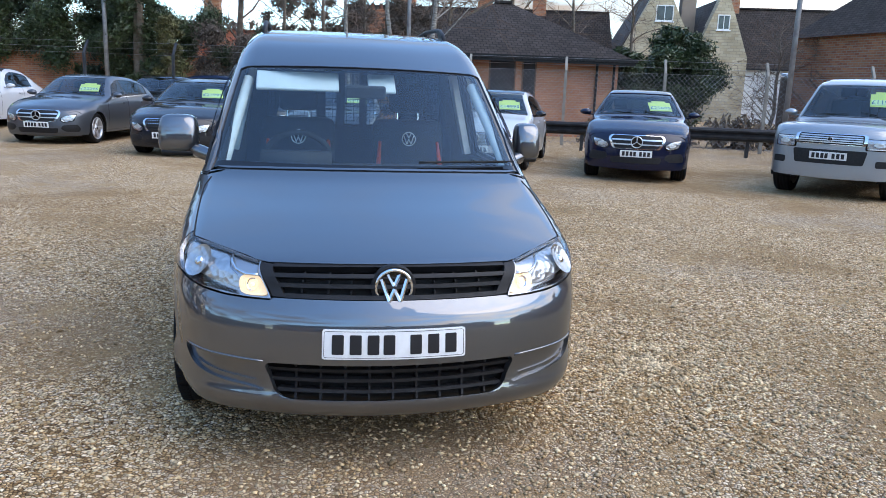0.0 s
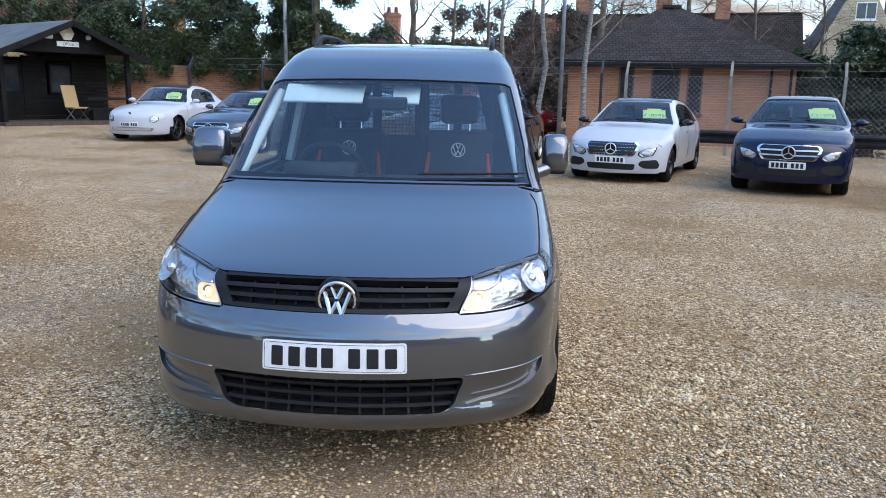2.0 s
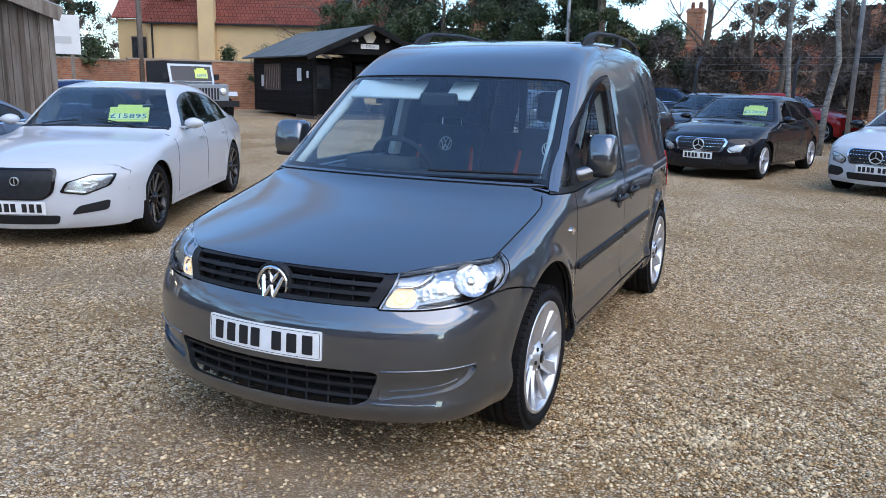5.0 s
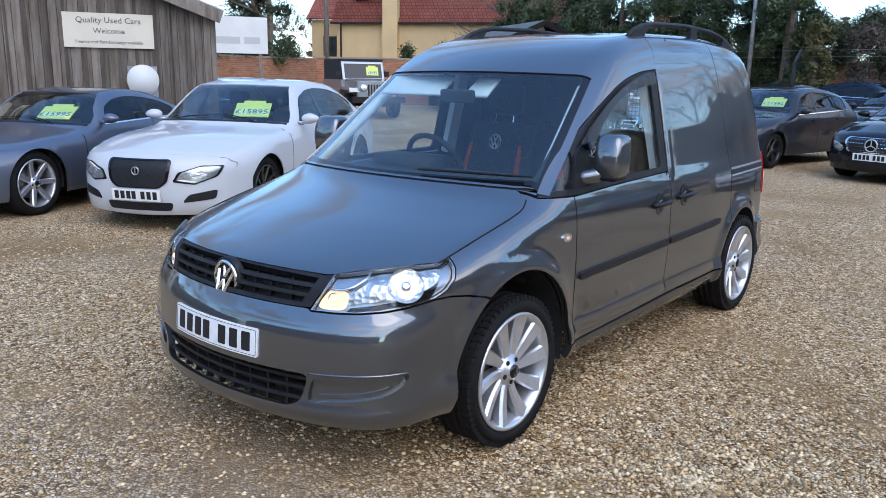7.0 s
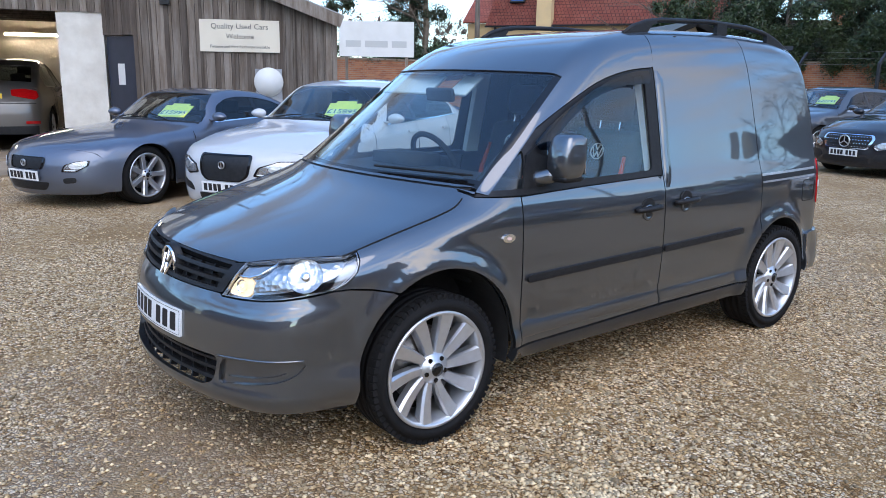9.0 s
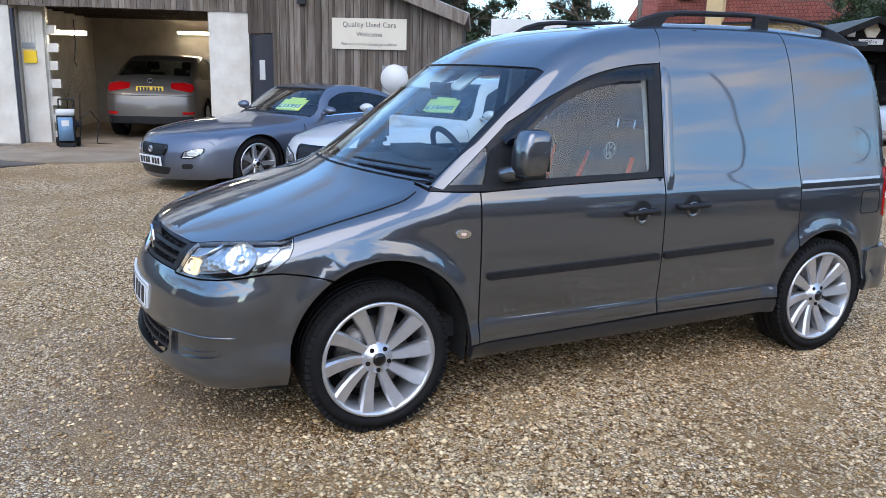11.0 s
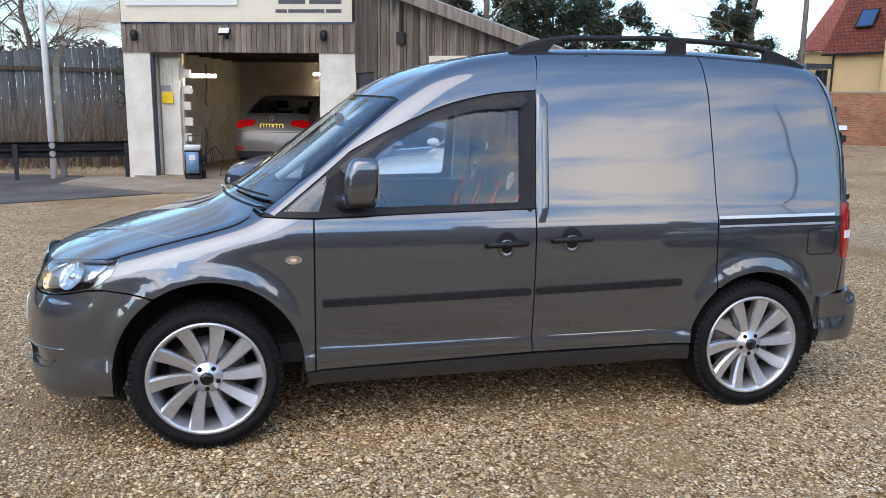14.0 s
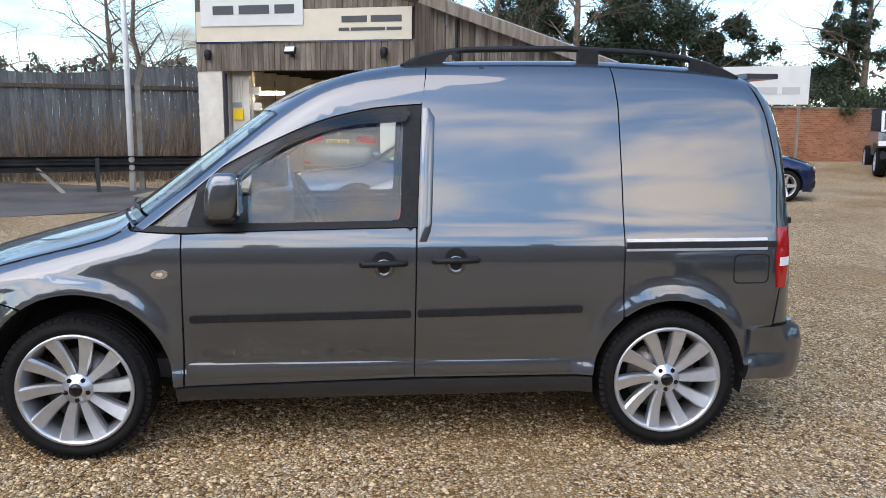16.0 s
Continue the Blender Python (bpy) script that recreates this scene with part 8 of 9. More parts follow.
    for a, b in zip(xs[::2], xs[1::2]):
        part("bulkhead_post", box(a, yb, zl, b, yb + 0.02, zh), M_CABIN, bulk)
    for a, b in slots:
        bm = bmesh.new()
        for k in range(int((b - a) / 0.024) + 1):
            tube([(a + k * 0.024, yb + 0.01, zl), (a + k * 0.024, yb + 0.01, zh)], 0.0022, 4, bm)
        for k in range(int((zh - zl) / 0.024) + 1):
            tube([(a, yb + 0.01, zl + k * 0.024), (b, yb + 0.01, zl + k * 0.024)], 0.0022, 4, bm)
        part("wire_mesh", bm, M_CABIN, bulk, "black wire mesh")
    for s in (1, -1):
        lining = panel_mesh("door_lining", f, "side", [(0.48, 0.45), (1.48, 0.45), (1.49, 1.03), (0.48, 1.0)], M_CABIN, h=0.1, lift=-0.05, mirror=s < 0)
        put("door_lining", lining, van)
        part("pillar_lining", turned(box(-0.02, -0.05, 0, 0.02, 0.05, 0.62), pose(s * 0.755, 1.53, 1.04, 0, -13 * s)), M_PALETRIM, van)
    return van


van = build_van()
W_VAN = wheel_meshes(0.325, 0.215, 0.252, "turbine", M_ALLOY)
tread = bmesh.new()
for k in range(64):
    for x0, x1, lean in ((-0.046, -0.006, 10),):
        turned_box = turned(box(x0, -0.0115, 0.300, x1, 0.0115, 0.3258), pose(0, 0, 0, 360 * k / 64 + (2.8 if lean < 0 else 0)) @ pose((x0 + x1) / 2, 0, 0, 0, 0, lean) @ pose(-(x0 + x1) / 2, 0, 0))
        extra = bpy.data.meshes.new("tread_block")
        turned_box.to_mesh(extra)
        turned_box.free()
        tread.from_mesh(extra)
        bpy.data.meshes.remove(extra)
W_VAN["tread"] = bpy.data.meshes.new("tread")
tread.to_mesh(W_VAN["tread"])
tread.free()
W_VAN["tread"].materials.append(M_RUBBER)
four_wheels(van, W_VAN, 2.681, 0.878, 0.325)


# ---- rails, fences and posts ----
def guard_rail(name, label, a, b, z=0.55, spacing=2.0):
    (x0, y0), (x1, y1) = a, b
    d = math.hypot(x1 - x0, y1 - y0)
    r = thing(name, label, "guard rail", on(x0, y0, math.degrees(math.atan2(y1 - y0, x1 - x0))))
    prof = [(0.03, -0.155), (0.0, -0.145), (-0.045, -0.10), (-0.045, -0.06), (0.0, -0.02), (0.0, 0.02), (-0.045, 0.06), (-0.045, 0.10), (0.0, 0.145), (0.03, 0.155)]
    bm = bmesh.new()
    A = [bm.verts.new((0, y, z + q)) for y, q in prof]
    B = [bm.verts.new((d, y, z + q)) for y, q in prof]
    for k in range(len(prof) - 1):
        bm.faces.new((A[k], B[k], B[k + 1], A[k + 1]))
    bmesh.ops.solidify(bm, geom=list(bm.faces), thickness=0.008)
    part("beam", bm, M_RAILDARK, r)
    for k in range(int(d / spacing) + 1):
        part("post", box(k * spacing + 0.05, 0.04, -0.2, k * spacing + 0.13, 0.12, z + 0.12), M_RAILDARK, r, bevel=0.006)
    return r


guard_rail("guard_rail", "black steel guard rail behind the parked cars", (4.6, 15.75), (17.5, 11.55))
guard_rail("guard_rail", "black steel guard rail beside the garage", (-12.87, -2.36), (-10.4, -10.2), 0.58)


def chain_fence(a, b, h, spacing=2.6, mesh_step=0.13, post_mat=M_POSTC, linked=True):
    (x0, y0), (x1, y1) = a, b
    d = math.hypot(x1 - x0, y1 - y0)
    f = thing("wire_fence", "chain-link fence on concrete posts with cranked tops" if linked else "strained wires between dark cranked posts", "fence", on(x0, y0, math.degrees(math.atan2(y1 - y0, x1 - x0))))
    for k in range(int(d / spacing) + 1):
        x = k * spacing
        bm = tube([(x, 0, -0.2), (x, 0, h)], 0.06, 4, taper=0.05)
        tube([(x, 0, h - 0.02), (x, 0.10, h + 0.12), (x, 0.28, h + 0.34)], 0.045, 4, bm)
        part("post", bm, post_mat, f)
    bm = bmesh.new()
    n = int((d + h) / mesh_step) if linked else 0
    for k in range(n):
        for s in (1, -1):
            u0 = k * mesh_step - (h if s > 0 else 0)
            p, q = (u0, 0.04), (u0 + s * (h - 0.06), h - 0.02)
            if s < 0:
                p, q = (u0, 0.04), (u0 - (h - 0.06), h - 0.02)
            # clip to the run
            def cut(p, q, lim, keep_less):
                if (p[0] <= lim) == keep_less and (q[0] <= lim) == keep_less:
                    return p, q
                if (p[0] <= lim) != keep_less and (q[0] <= lim) != keep_less:
                    return None
                t = (lim - p[0]) / (q[0] - p[0])
                mid_ = (lim, p[1] + (q[1] - p[1]) * t)
                return (p, mid_) if (p[0] <= lim) == keep_less else (mid_, q)
            seg = cut(p, q, d, True)
            seg = seg and cut(*seg, 0.0, False)
            if seg and abs(seg[0][1] - seg[1][1]) > 0.05:
                tube([(seg[0][0], 0.01 * s, seg[0][1]), (seg[1][0], 0.01 * s, seg[1][1])], 0.0035, 3, bm)
    if linked:
        part("chain_link", bm, M_GALV, f, "grey chain-link mesh")
    else:
        bm.free()
    bm = bmesh.new()
    for z, y in ((h - 0.02, 0), (h + 0.14, 0.12), (h + 0.32, 0.26), (0.1, 0), (h * 0.5, 0)):
        tube([(0, y, z), (d, y, z)], 0.004, 3, bm)
    part("strand_wire", bm, M_GALV, f)
    return f


chain_fence((4.2, 17.7), (21, 12.2), 2.0)
chain_fence((-9.0, 21.5), (4.0, 18.6), 1.9, post_mat=M_RAILDARK, linked=False)


def pole(name, label, x, y, h, r, material, lamp=False):
    p = thing(name, label, "pole", on(x, y))
    part("column", tube([(0, 0, -0.2), (0, 0, h * 0.5), (0, 0, h)], r, 10, taper=r * 0.7), material, p, smooth=True)
    if lamp:
        part("lantern", box(-0.1, -0.4, h, 0.1, 0.15, h + 0.1), M_BLACK, p, bevel=0.02)
    return p


pole("lamp_column", "slim white lamp column beside the guard rail", -12.5, -3.75, 7.0, 0.065, M_WINFRAME)
pole("telegraph_pole", "wooden pole beside the brick wall", -24.4, 21.9, 7.5, 0.13, M_TIMBER)
pole("lamp_column", "grey steel lamp column behind the guard rail", 11.4, 14.0, 8.0, 0.07, M_GALV)
pole("lamp_column", "grey steel lamp column by the brick wall", -6.9, 25.6, 8.0, 0.08, M_GALV)
pole("lamp_column", "grey steel lamp column near the birches", 2.45, 17.3, 8.0, 0.06, M_GALV)
bent = thing("concrete_post", "cranked concrete fence post beside the lamp column", "post", on(-12.75, -3.62))
part("shaft", tube([(0, 0, -0.2), (0, 0, 2.2), (0.10, 0.10, 2.45), (0.26, 0.22, 2.62)], 0.075, 4), M_POSTC, bent)
strut = thing("concrete_strut", "leaning concrete strut beside the guard rail", "strut", on(-11.9, -5.2))
part("strut", tube([(0, 0.3, 0.0), (-0.1, -0.35, 0.6)], 0.05, 4), M_POSTC, strut)


# boarded fence beyond the lane
def board_fence(a, b, h):
    (x0, y0), (x1, y1) = a, b
    d = math.hypot(x1 - x0, y1 - y0)
    f = thing("board_fence", "tall grey weathered board fence", "fence", on(x0, y0, math.degrees(math.atan2(y1 - y0, x1 - x0))))
    grey = mat("grey_boards", (0.075, 0.08, 0.085), (0.13, 0.135, 0.14), 2.5, 0.9, bump=0.003, bscale=30, fine=0.25, stretch=(6, 6, 0.6), per_object=0.28)
    planks(f, pose(0, 0, 0), d, 0.16, 0.0, lambda x: h + 0.12 * math.sin(x * 0.8), grey, seed=11, name="board")
    for z in (0.5, h - 0.5):
        part("fence_rail", box(0, 0.002, z, d, 0.06, z + 0.1), M_TIMBERDARK, f)


board_fence((-17.8, -1.2), (-14.2, -18.0), 2.75)

# white name board on posts before the brick wall
nb = thing("name_board", "white name board on two wooden posts", "sign", on(-20.9, 12.6, 60))
part("board", box(0, -0.03, 2.0, 2.6, 0.0, 3.2), M_SIGNW, nb, "white board with faded bars")
for x in (0.25, 2.35):
    part("post", box(x - 0.05, 0.0, -0.2, x + 0.05, 0.09, 3.15), M_TIMBER, nb)
bars(nb, pose(0, -0.031, 0), 0.22, 2.43, (0.52, 0.80, 0.52), 0.22, 0.14, M_SIGNFADE)

# pressure washer at the garage mouth
wash = thing("pressure_washer", "blue and grey pressure washer on the garage floor", "pressure washer", pose(-12.6, -2.35, 0.03, 0, 0, 71) @ pose(1.42, -0.15, 0, 0, 0, 12) @ Matrix.Scale(0.86, 4))
part("housing", box(-0.17, -0.13, 0.08, 0.17, 0.17, 0.70), M_DARKGREY, wash, bevel=0.04, smooth=True)
part("front_cover", box(-0.14, -0.175, 0.14, 0.14, -0.12, 0.62), mat("blue_plastic", (0.12, 0.24, 0.38), (0.16, 0.28, 0.40), 8, 0.45), wash, "blue front cover", bevel=0.03, smooth=True)
part("hose_reel", turned(lathe([(0.11, -0.05), (0.11, -0.035), (0.06, -0.03), (0.06, 0.03), (0.11, 0.035), (0.11, 0.05)], 20), pose(0.23, 0.02, 0.46)), M_BLACK, wash, smooth=True)
part("top_cover", box(-0.17, -0.15, 0.66, 0.17, 0.15, 0.78), M_PALETRIM, wash, bevel=0.05, smooth=True)
part("front_badge", box(-0.07, -0.178, 0.44, 0.07, -0.171, 0.56), M_SIGNW, wash)
for s in (1, -1):
    part("wheel", turned(lathe([(0.09, -0.03), (0.10, 0.0), (0.09, 0.03), (0.01, 0.03)], 18), pose(s * 0.2, 0.12, 0.10)), M_RUBBER, wash)
    part("handle_bar", tube([(s * 0.15, 0.16, 0.6), (s * 0.15, 0.20, 0.98)], 0.014, 8), M_BLACK, wash)
part("grip", tube([(-0.15, 0.20, 0.98), (0.15, 0.20, 0.98)], 0.016, 8), M_BLACK, wash)
part("foot", box(-0.16, -0.15, 0.0, 0.16, -0.05, 0.09), M_BLACK, wash)
part("lance", tube([(0.24, 0.0, 0.02), (0.28, 0.06, 0.9), (0.30, 0.08, 1.15)], 0.012, 8), M_BLACK, wash)
part("hose", tube([(0.2, 0.1, 0.5), (0.45, 0.2, 0.75), (0.6, 0.4, 0.5), (0.55, 0.2, 0.05), (0.9, 0.3, 0.02), (1.3, 0.1, 0.02)], 0.014, 8), M_BLACK, wash)


# ---- trees and hedges ----
def leaf_cloud(name, blobs, count, size, material, seed, squash=1.0):
    """Many small leaves filling uneven clumps; blobs are x, y, z, radius."""
    rng = np.random.default_rng(seed)
    blobs = np.array(blobs, float)
    wgt = blobs[:, 3] ** 2
    which = rng.choice(len(blobs), count, p=wgt / wgt.sum())
    d = rng.normal(size=(count, 3))
    d /= np.linalg.norm(d, axis=1)[:, None]
    r = blobs[which, 3] * rng.random(count) ** 0.30 * rng.uniform(0.75, 1.12, count)
    c = blobs[which, :3] + d * r[:, None] * np.array([1, 1, squash])
    a = rng.normal(size=(count, 3))
    a /= np.linalg.norm(a, axis=1)[:, None]
    b = np.cross(a, rng.normal(size=(count, 3)))
    b /= np.linalg.norm(b, axis=1)[:, None]
    s = size * rng.uniform(0.5, 1.4, count)[:, None]
    # a tenth of them are large sprays deep inside, which close the heart of each clump
    deep = rng.random(count) < 0.14
    c = np.where(deep[:, None], blobs[which, :3] + (c - blobs[which, :3]) * 0.62, c)
    s = np.where(deep[:, None], s * 2.5, s * 0.85)
    v = np.stack([c - a * s, c + b * s * 0.45, c + a * s, c - b * s * 0.45], 1).reshape(-1, 3)
    f = np.arange(count * 4).reshape(-1, 4)
    me = bpy.data.meshes.new(name)
    me.vertices.add(len(v))
    me.vertices.foreach_set("co", v.ravel())
    me.loops.add(count * 4)
    me.loops.foreach_set("vertex_index", f.ravel())
    me.polygons.add(count)
    me.polygons.foreach_set("loop_start", np.arange(0, count * 4, 4))
    me.update(calc_edges=True)
    me.materials.append(material)
    return me


def branches(rng, start, way, length, radius, depth, out, droop=0.0, spread=0.6, kids=3):
    """Grows a limb and its twigs into a list of (points, radius, end radius)."""
    pts = [Vector(start)]
    d = Vector(way).normalized()
    n = 4
    for k in range(n):
        d = (d + Vector((rng.gauss(0, 0.13), rng.gauss(0, 0.13), rng.gauss(0, 0.08) - droop * 0.15))).normalized()
        pts.append(pts[-1] + d * length / n)
    out.append((pts, radius, radius * 0.45, depth))
    if depth <= 0:
        return
    for k in range(kids + (2 if depth > 1 else 1)):
        i = rng.choice((1, 2, 2, 3, 3, 4))
        side = Vector((rng.gauss(0, 1), rng.gauss(0, 1), rng.gauss(0.2, 0.6))).normalized()
        nd = (d * (1 - spread * 0.5) + side * spread).normalized()
        branches(rng, pts[i], nd, length * rng.uniform(0.45, 0.72), radius * 0.42, depth - 1, out, droop, spread, kids)


def bare_tree(label, x, y, h, r, seed, material=None, lean=(0, 0), limbs=9, droop=0.3, spread=0.75, depth=3, first=0.3):
    rng = random.Random(seed)
    t = thing("bare_tree", label, "tree", on(x, y))
    pts = [Vector((0, 0, -0.2))]
    for k in range(1, 9):
        pts.append(Vector((lean[0] * (k / 8) ** 1.5 * h + rng.gauss(0, 0.05), lean[1] * (k / 8) ** 1.5 * h + rng.gauss(0, 0.05), h * k / 8)))
    part("trunk", tube(pts, r, 10, taper=r * 0.2), material or M_BIRCH, t, smooth=True)
    out = []
    for k in range(limbs):
        f = first + (1 - first) * k / limbs + rng.uniform(-0.03, 0.03)
        i = min(int(f * 8), 7)
        p = pts[i].lerp(pts[i + 1], f * 8 - i)
        a = rng.random() * 2 * math.pi
        branches(rng, p, (math.cos(a), math.sin(a), rng.uniform(0.5, 1.1)), h * (0.42 - 0.24 * f), r * (0.30 - 0.14 * f), depth - 1, out, droop, spread)
    thick, thin = bmesh.new(), bmesh.new()
    for p, a, b, dep in out:
        tube(p, max(a, 0.007), 5 if dep > 1 else 3, thick if dep > 1 else thin, max(b, 0.005))
    part("limb_crown", thick, material or M_BIRCH, t)
    tagged(part("twig_crown", thin, M_TWIG, t, "fine brown twigs"), kind="stuff")
    return t


def evergreen(label, x, y, h, r, seed, material=None, count=5200, leaf=0.095, shape="cone"):
    rng = random.Random(seed)
    t = thing("evergreen_tree", label, "tree", on(x, y))
    part("trunk", tube([(0, 0, -0.2), (0.05, 0, h * 0.5), (0, 0.05, h * 0.9)], 0.25, 8, taper=0.05), M_BARK, t)
    blobs = []
    for k in range(95 if shape == "cone" else 58):
        f = rng.random()
        z = h * (0.10 + 0.86 * f)
        rr = r * ((1.05 - f) if shape == "cone" else math.sqrt(max(1 - (2 * f - 0.9) ** 2 * 0.8, 0.05)))
        a = rng.random() * 2 * math.pi
        off = rr * rng.uniform(0.1, 0.8)
        blobs.append((off * math.cos(a), off * math.sin(a), z, max(rr * rng.uniform(0.22, 0.45), 0.28)))
    put("crown", leaf_cloud("crown", blobs, int(count * 6.5), leaf * 0.58, material or M_LEAFDARK, seed, 0.75), t)
    return t


def hedge(label, pts, h, t, seed, count, material, leaf=0.10, base=0.0):
    rng = random.Random(seed)
    blobs = []
    for (x0, y0), (x1, y1) in zip(pts, pts[1:]):
        n = max(2, int(math.hypot(x1 - x0, y1 - y0) / 0.6))
        for k in range(n):
            f = (k + rng.random()) / n
            x, y = x0 + (x1 - x0) * f, y0 + (y1 - y0) * f
            for z in np.arange(base + 0.3, h, 0.7):
                blobs.append((x + rng.gauss(0, t * 0.3), y + rng.gauss(0, t * 0.3), float(rise(x, y)) + z + rng.gauss(0, 0.15), rng.uniform(0.35, 0.75)))
    ob = put("hedge", leaf_cloud("hedge", blobs, count, leaf, material, seed))
    tagged(ob, label, "hedge", kind="stuff")


# birches near the bungalow
bare_tree("bare silver birch with drooping twigs", 3.0, 17.2, 8.5, 0.085, 21, lean=(0.05, 0.0), limbs=13, first=0.3)
bare_tree("bare silver birch with drooping twigs", 1.9, 18.0, 9.0, 0.08, 22, lean=(0.02, 0.0), limbs=11, first=0.4)
bare_tree("slim bare birch by the fence", 0.95, 19.2, 8.5, 0.075, 23, limbs=10, first=0.4)
bare_tree("bare tree beyond the bungalow", 5.0, 29.0, 9.5, 0.2, 24, M_BARK, limbs=12)
bare_tree("bare tree beyond the wall", -3.0, 33.0, 9.0, 0.2, 25, M_BARK, limbs=12)
bare_tree("bare tree beyond the wall", 9.5, 33.5, 8.5, 0.2, 26, M_BARK, limbs=12)
for k, (x, y, h) in enumerate(((-1.0, 31.5, 6.5), (2.5, 32.0, 7), (6.2, 31.5, 7.5), (0.5, 27.0, 5.5), (11.5, 30.5, 7), (14.5, 31, 6.5))):
    bare_tree("bare brown tree behind the yard", x, y, h, 0.13, 27 + 100 * k, M_BARK, limbs=18, first=0.12, spread=0.9)
# ivy on the brick wall and the dark trees over it
hedge("dark ivy hedge over the brick wall", [(-18.5, 27.4), (-14, 27.7), (-9.0, 27.7)], 4.4, 0.8, 31, 60000, M_LEAFIVY, 0.05, 1.7)
hedge("dark ivy hedge over the brick wall", [(-9.0, 27.8), (-4.0, 28.6), (-1.5, 29.2)], 3.4, 0.8, 32, 45000, M_LEAFIVY, 0.05, 2.0)
hedge("thin ivy along the top of the wall", [(-24.6, 20.5), (-23.2, 11.0)], 2.5, 0.35, 33, 7000, M_LEAFIVY, 0.045, 2.0)
hedge("dark shrubs between cabin and house", [(-23.0, 25.0), (-20.6, 26.9)], 2.7, 0.6, 34, 10000, M_LEAFIVY, 0.06)
evergreen("tall dark evergreen behind the cabin", -16.2, 30.6, 9.5, 3.4, 41, count=8500)
evergreen("tall dark evergreen behind the cabin", -20.5, 33.5, 10.5, 3.6, 42, count=8500)
evergreen("tall dark evergreen behind the wall", -12.0, 31.5, 8.5, 3.0, 43, count=7500, shape="round")
evergreen("ivy-covered tall tree by the wall", -6.1, 27.0, 10.0, 1.9, 44, M_LEAFIVY, 7500, 0.09, "round")
evergreen("dark evergreen tree by the wall", -7.4, 28.4, 7.0, 1.9, 45, count=5000, shape="round")
evergreen("yellow-olive shrub by the wall", -5.0, 26.2, 3.4, 0.8, 46, M_LEAFOLIVE, 1500, 0.10, "round")
evergreen("tall cypress beyond the brick wall", -31.5, 23.4, 11.0, 2.8, 47, count=9000)
evergreen("dark pine beyond the barn", -29.0, 12.5, 8.5, 3.2, 48, count=9000, shape="round")
evergreen("dark pine beyond the barn", -33.0, 8.0, 9.5, 3.4, 49, count=9000, shape="round")
evergreen("dark pine beyond the barn", -30.5, 3.5, 9.0, 3.2, 50, count=9000, shape="round")
bare_tree("bare tree beyond the brick wall", -28.0, 9.5, 9.5, 0.22, 51, M_BARK, limbs=14)
bare_tree("bare tree beyond the brick wall", -31.0, 15.2, 8.5, 0.2, 52, M_BARK, limbs=14)
bare_tree("bare tree beyond the barn", -27.0, 6.0, 9.0, 0.2, 53, M_BARK, limbs=13)
bare_tree("bare tree beside the tan house", -30.5, 23.6, 10, 0.22, 54, M_BARK, limbs=14)
bare_tree("bare tree behind the cabin", -18.3, 29.2, 8.5, 0.18, 55, M_BARK, limbs=16, first=0.15)
bare_tree("bare tree behind the cabin", -13.8, 29.4, 7.5, 0.16, 56, M_BARK, limbs=16, first=0.15)
hedge("belt of dark evergreens and bare trees beyond the barn", [(-37, -3), (-34, 5)], 8.2, 2.2, 57, 50000, M_LEAFDARK, 0.07, 1.5)
hedge("belt of dark evergreens beyond the brick wall", [(-34, 5), (-33.5, 20.5)], 6.8, 1.8, 58, 80000, M_LEAFDARK, 0.07, 1.0)
hedge("brown undergrowth before the brick wall", [(-3.6, 27.0), (2.5, 28.0)], 3.0, 0.9, 59, 30000, M_FARWOOD, 0.05, 0.2)
hedge("brown bare thicket before the cottages", [(-1.5, 33.0), (5.5, 34.0)], 5.2, 1.4, 60, 45000, M_FARWOOD, 0.055, 0.3)
# shrubs behind the wire fence
evergreen("rounded dark green shrub behind the fence", 12.6, 22.5, 3.9, 1.9, 61, M_LEAFIVY, 5000, 0.12, "round")
evergreen("dark green shrub behind the fence", 10.2, 21.5, 2.9, 1.2, 62, M_LEAFIVY, 2600, 0.12, "round")
bare_tree("brown bushy shrub behind the fence", 15.2, 20.5, 3.8, 0.08, 63, M_BARK, limbs=22, first=0.1, spread=0.9)
bare_tree("brown bushy shrub behind the fence", 16.6, 20.0, 3.4, 0.08, 64, M_BARK, limbs=20, first=0.1, spread=0.9)
hedge("low dead undergrowth behind the guard rail", [(8.0, 18.2), (15.0, 16.0)], 0.9, 0.6, 65, 2500, M_DEADSTALK, 0.10)


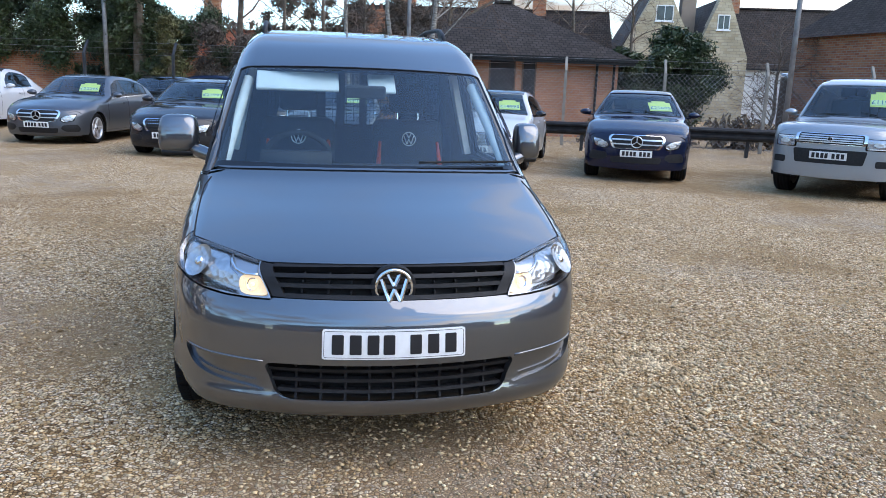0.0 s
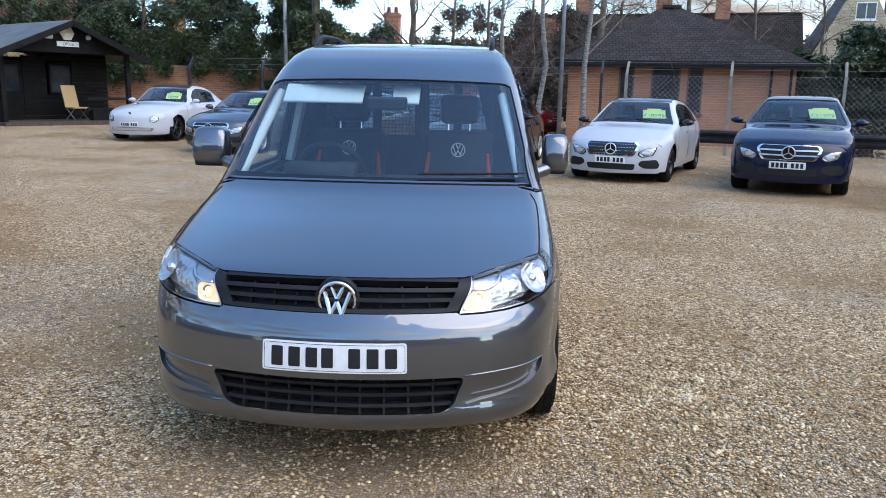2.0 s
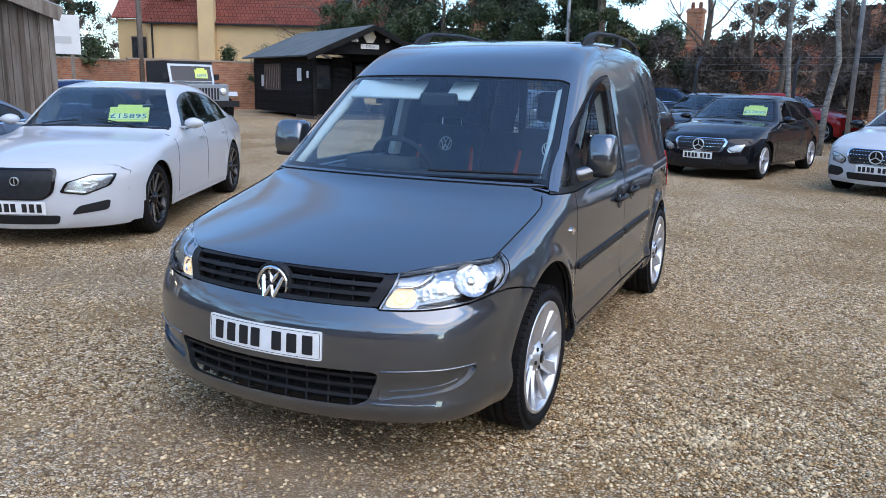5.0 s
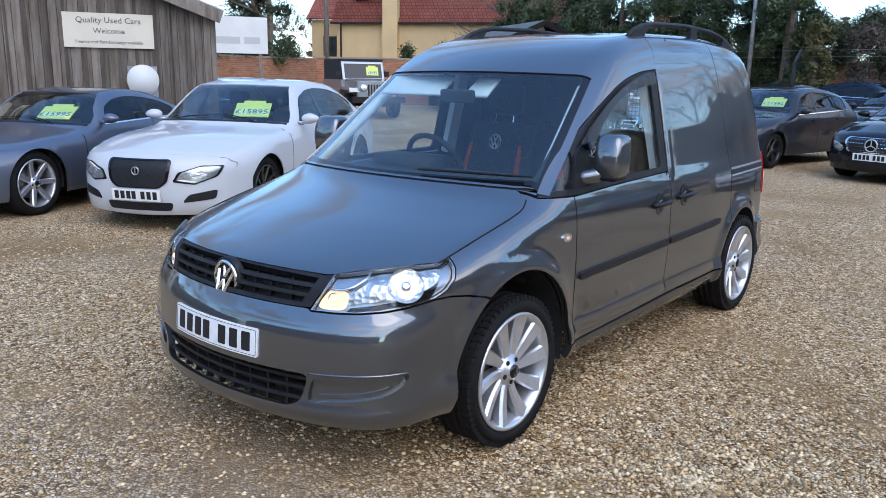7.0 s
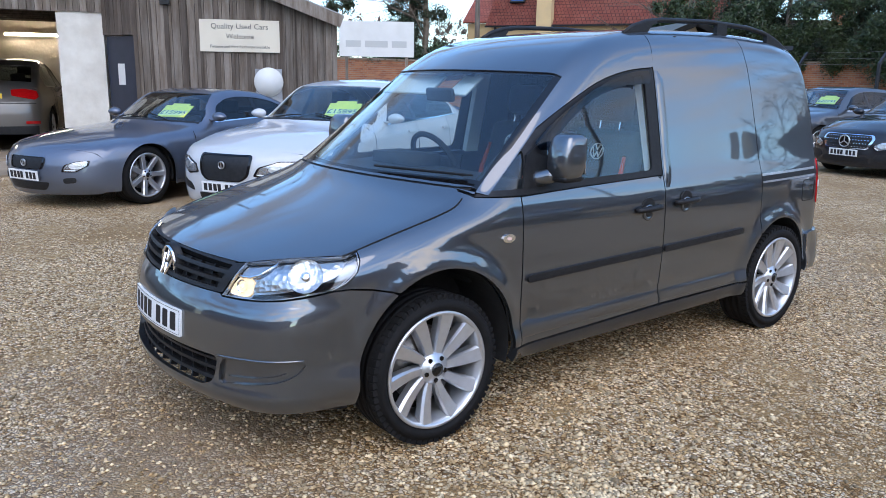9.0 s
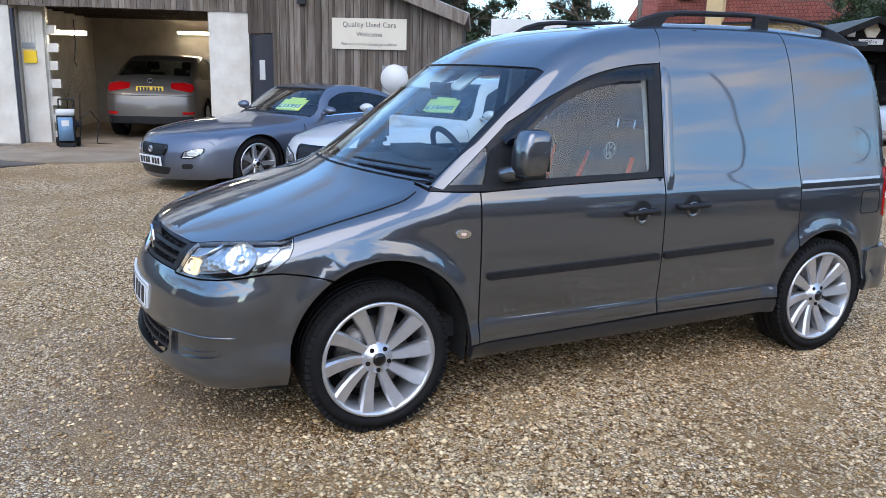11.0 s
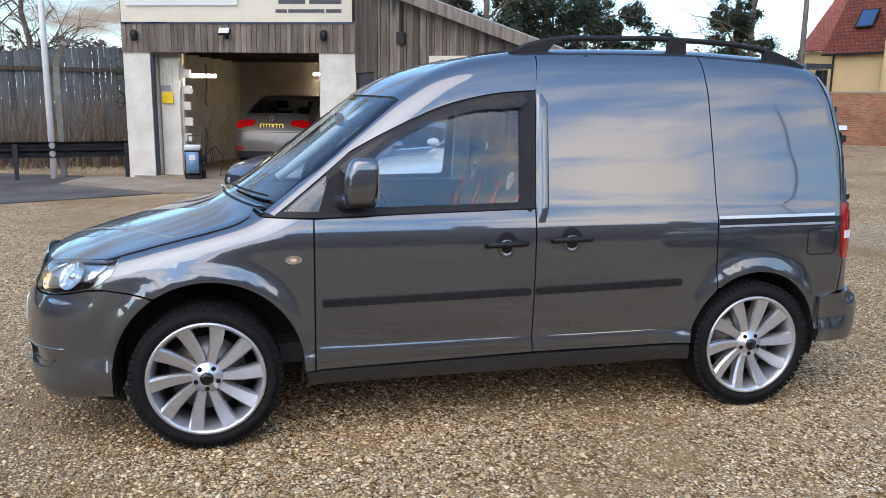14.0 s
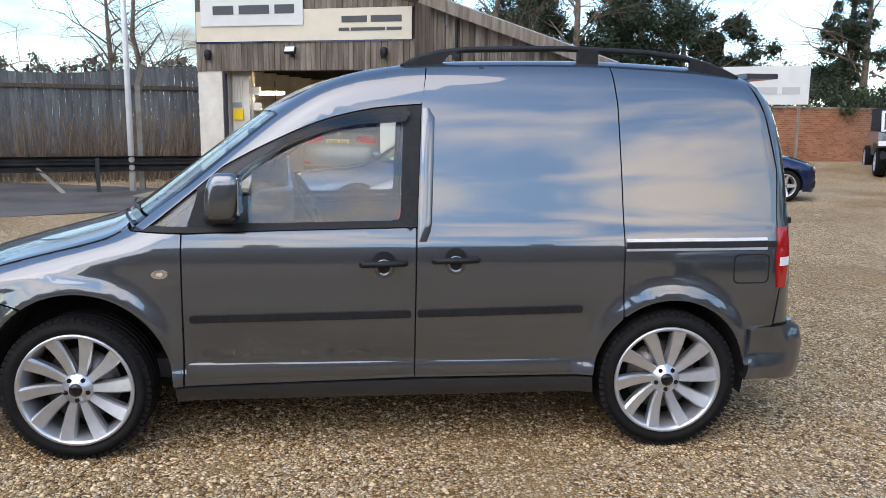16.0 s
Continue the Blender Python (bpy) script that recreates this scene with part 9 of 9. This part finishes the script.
def stalks(label, pts, h, count, seed):
    """Upright dead stems along a line."""
    rng = np.random.default_rng(seed)
    bm = bmesh.new()
    for k in range(count):
        f = rng.random() * (len(pts) - 1)
        i = int(f)
        a, b = np.array(pts[i]), np.array(pts[i + 1])
        p = a + (b - a) * (f - i) + rng.normal(0, 0.5, 2)
        top = h * rng.uniform(0.4, 1.0)
        w = rng.normal(0, 0.28, 2)
        tube([(p[0], p[1], 0), (p[0] + w[0] * 0.4, p[1] + w[1] * 0.4, top * 0.6), (p[0] + w[0], p[1] + w[1], top)], 0.012, 3, bm, 0.004)
    tagged(part("undergrowth", bm, M_DEADSTALK), label, "undergrowth", kind="stuff")


stalks("dead brown stems before the board fence", [(-16.4, -1.5), (-14.9, -8.0), (-13.2, -16.0)], 1.9, 1500, 71)
hedge("dark ivy beside the garage", [(-15.6, -2.3), (-16.6, -2.6)], 2.6, 0.6, 72, 5000, M_LEAFIVY, 0.05)
for k, (x, y, h) in enumerate(((-28, -8, 7.5), (-31, -3, 8), (-27, -14, 7), (-30, -19, 8), (-34, -11, 9), (-25, -22, 7.5), (-36, 1, 9))):
    bare_tree("bare tree beyond the board fence", x, y, h, 0.18, 80 + k, M_BARK, limbs=15, first=0.15, spread=0.85)
hedge("brown far thicket beyond the fence", [(-24, 0), (-27, -10), (-24, -26)], 3.6, 2.0, 90, 45000, M_FARWOOD, 0.05)
hedge("bare brown far woodland edge", [(-60, -40), (-64, 0), (-58, 40), (-30, 66), (10, 74), (50, 60)], 6.5, 3.0, 91, 130000, M_FARWOOD, 0.11)


# rooftops and a hedge on the open side, which the paintwork mirrors
house("gabled_house", "brick house with a dark roof across the road", pose(38.0, 22.0, 0, 0, 0, 75), 9.0, 6.5, 3.6, 6.8, M_BRICK, M_TILEDARK, chimneys=((2.0, 3.2, 0.8, 0.9),))
house("gabled_house", "long brick house with a dark roof across the road", pose(42.0, -8.0, 0, 0, 0, 90), 13.0, 6.5, 3.2, 5.6, M_BRICK, M_TILEDARK, chimneys=((9.0, 3.2, 0.8, 0.8),))
hedge("dark hedge along the open side of the yard", [(33.0, -22.0), (34.5, 0.0), (32.5, 17.0), (27.0, 28.0)], 2.6, 0.8, 95, 30000, M_LEAFDARK, 0.10)
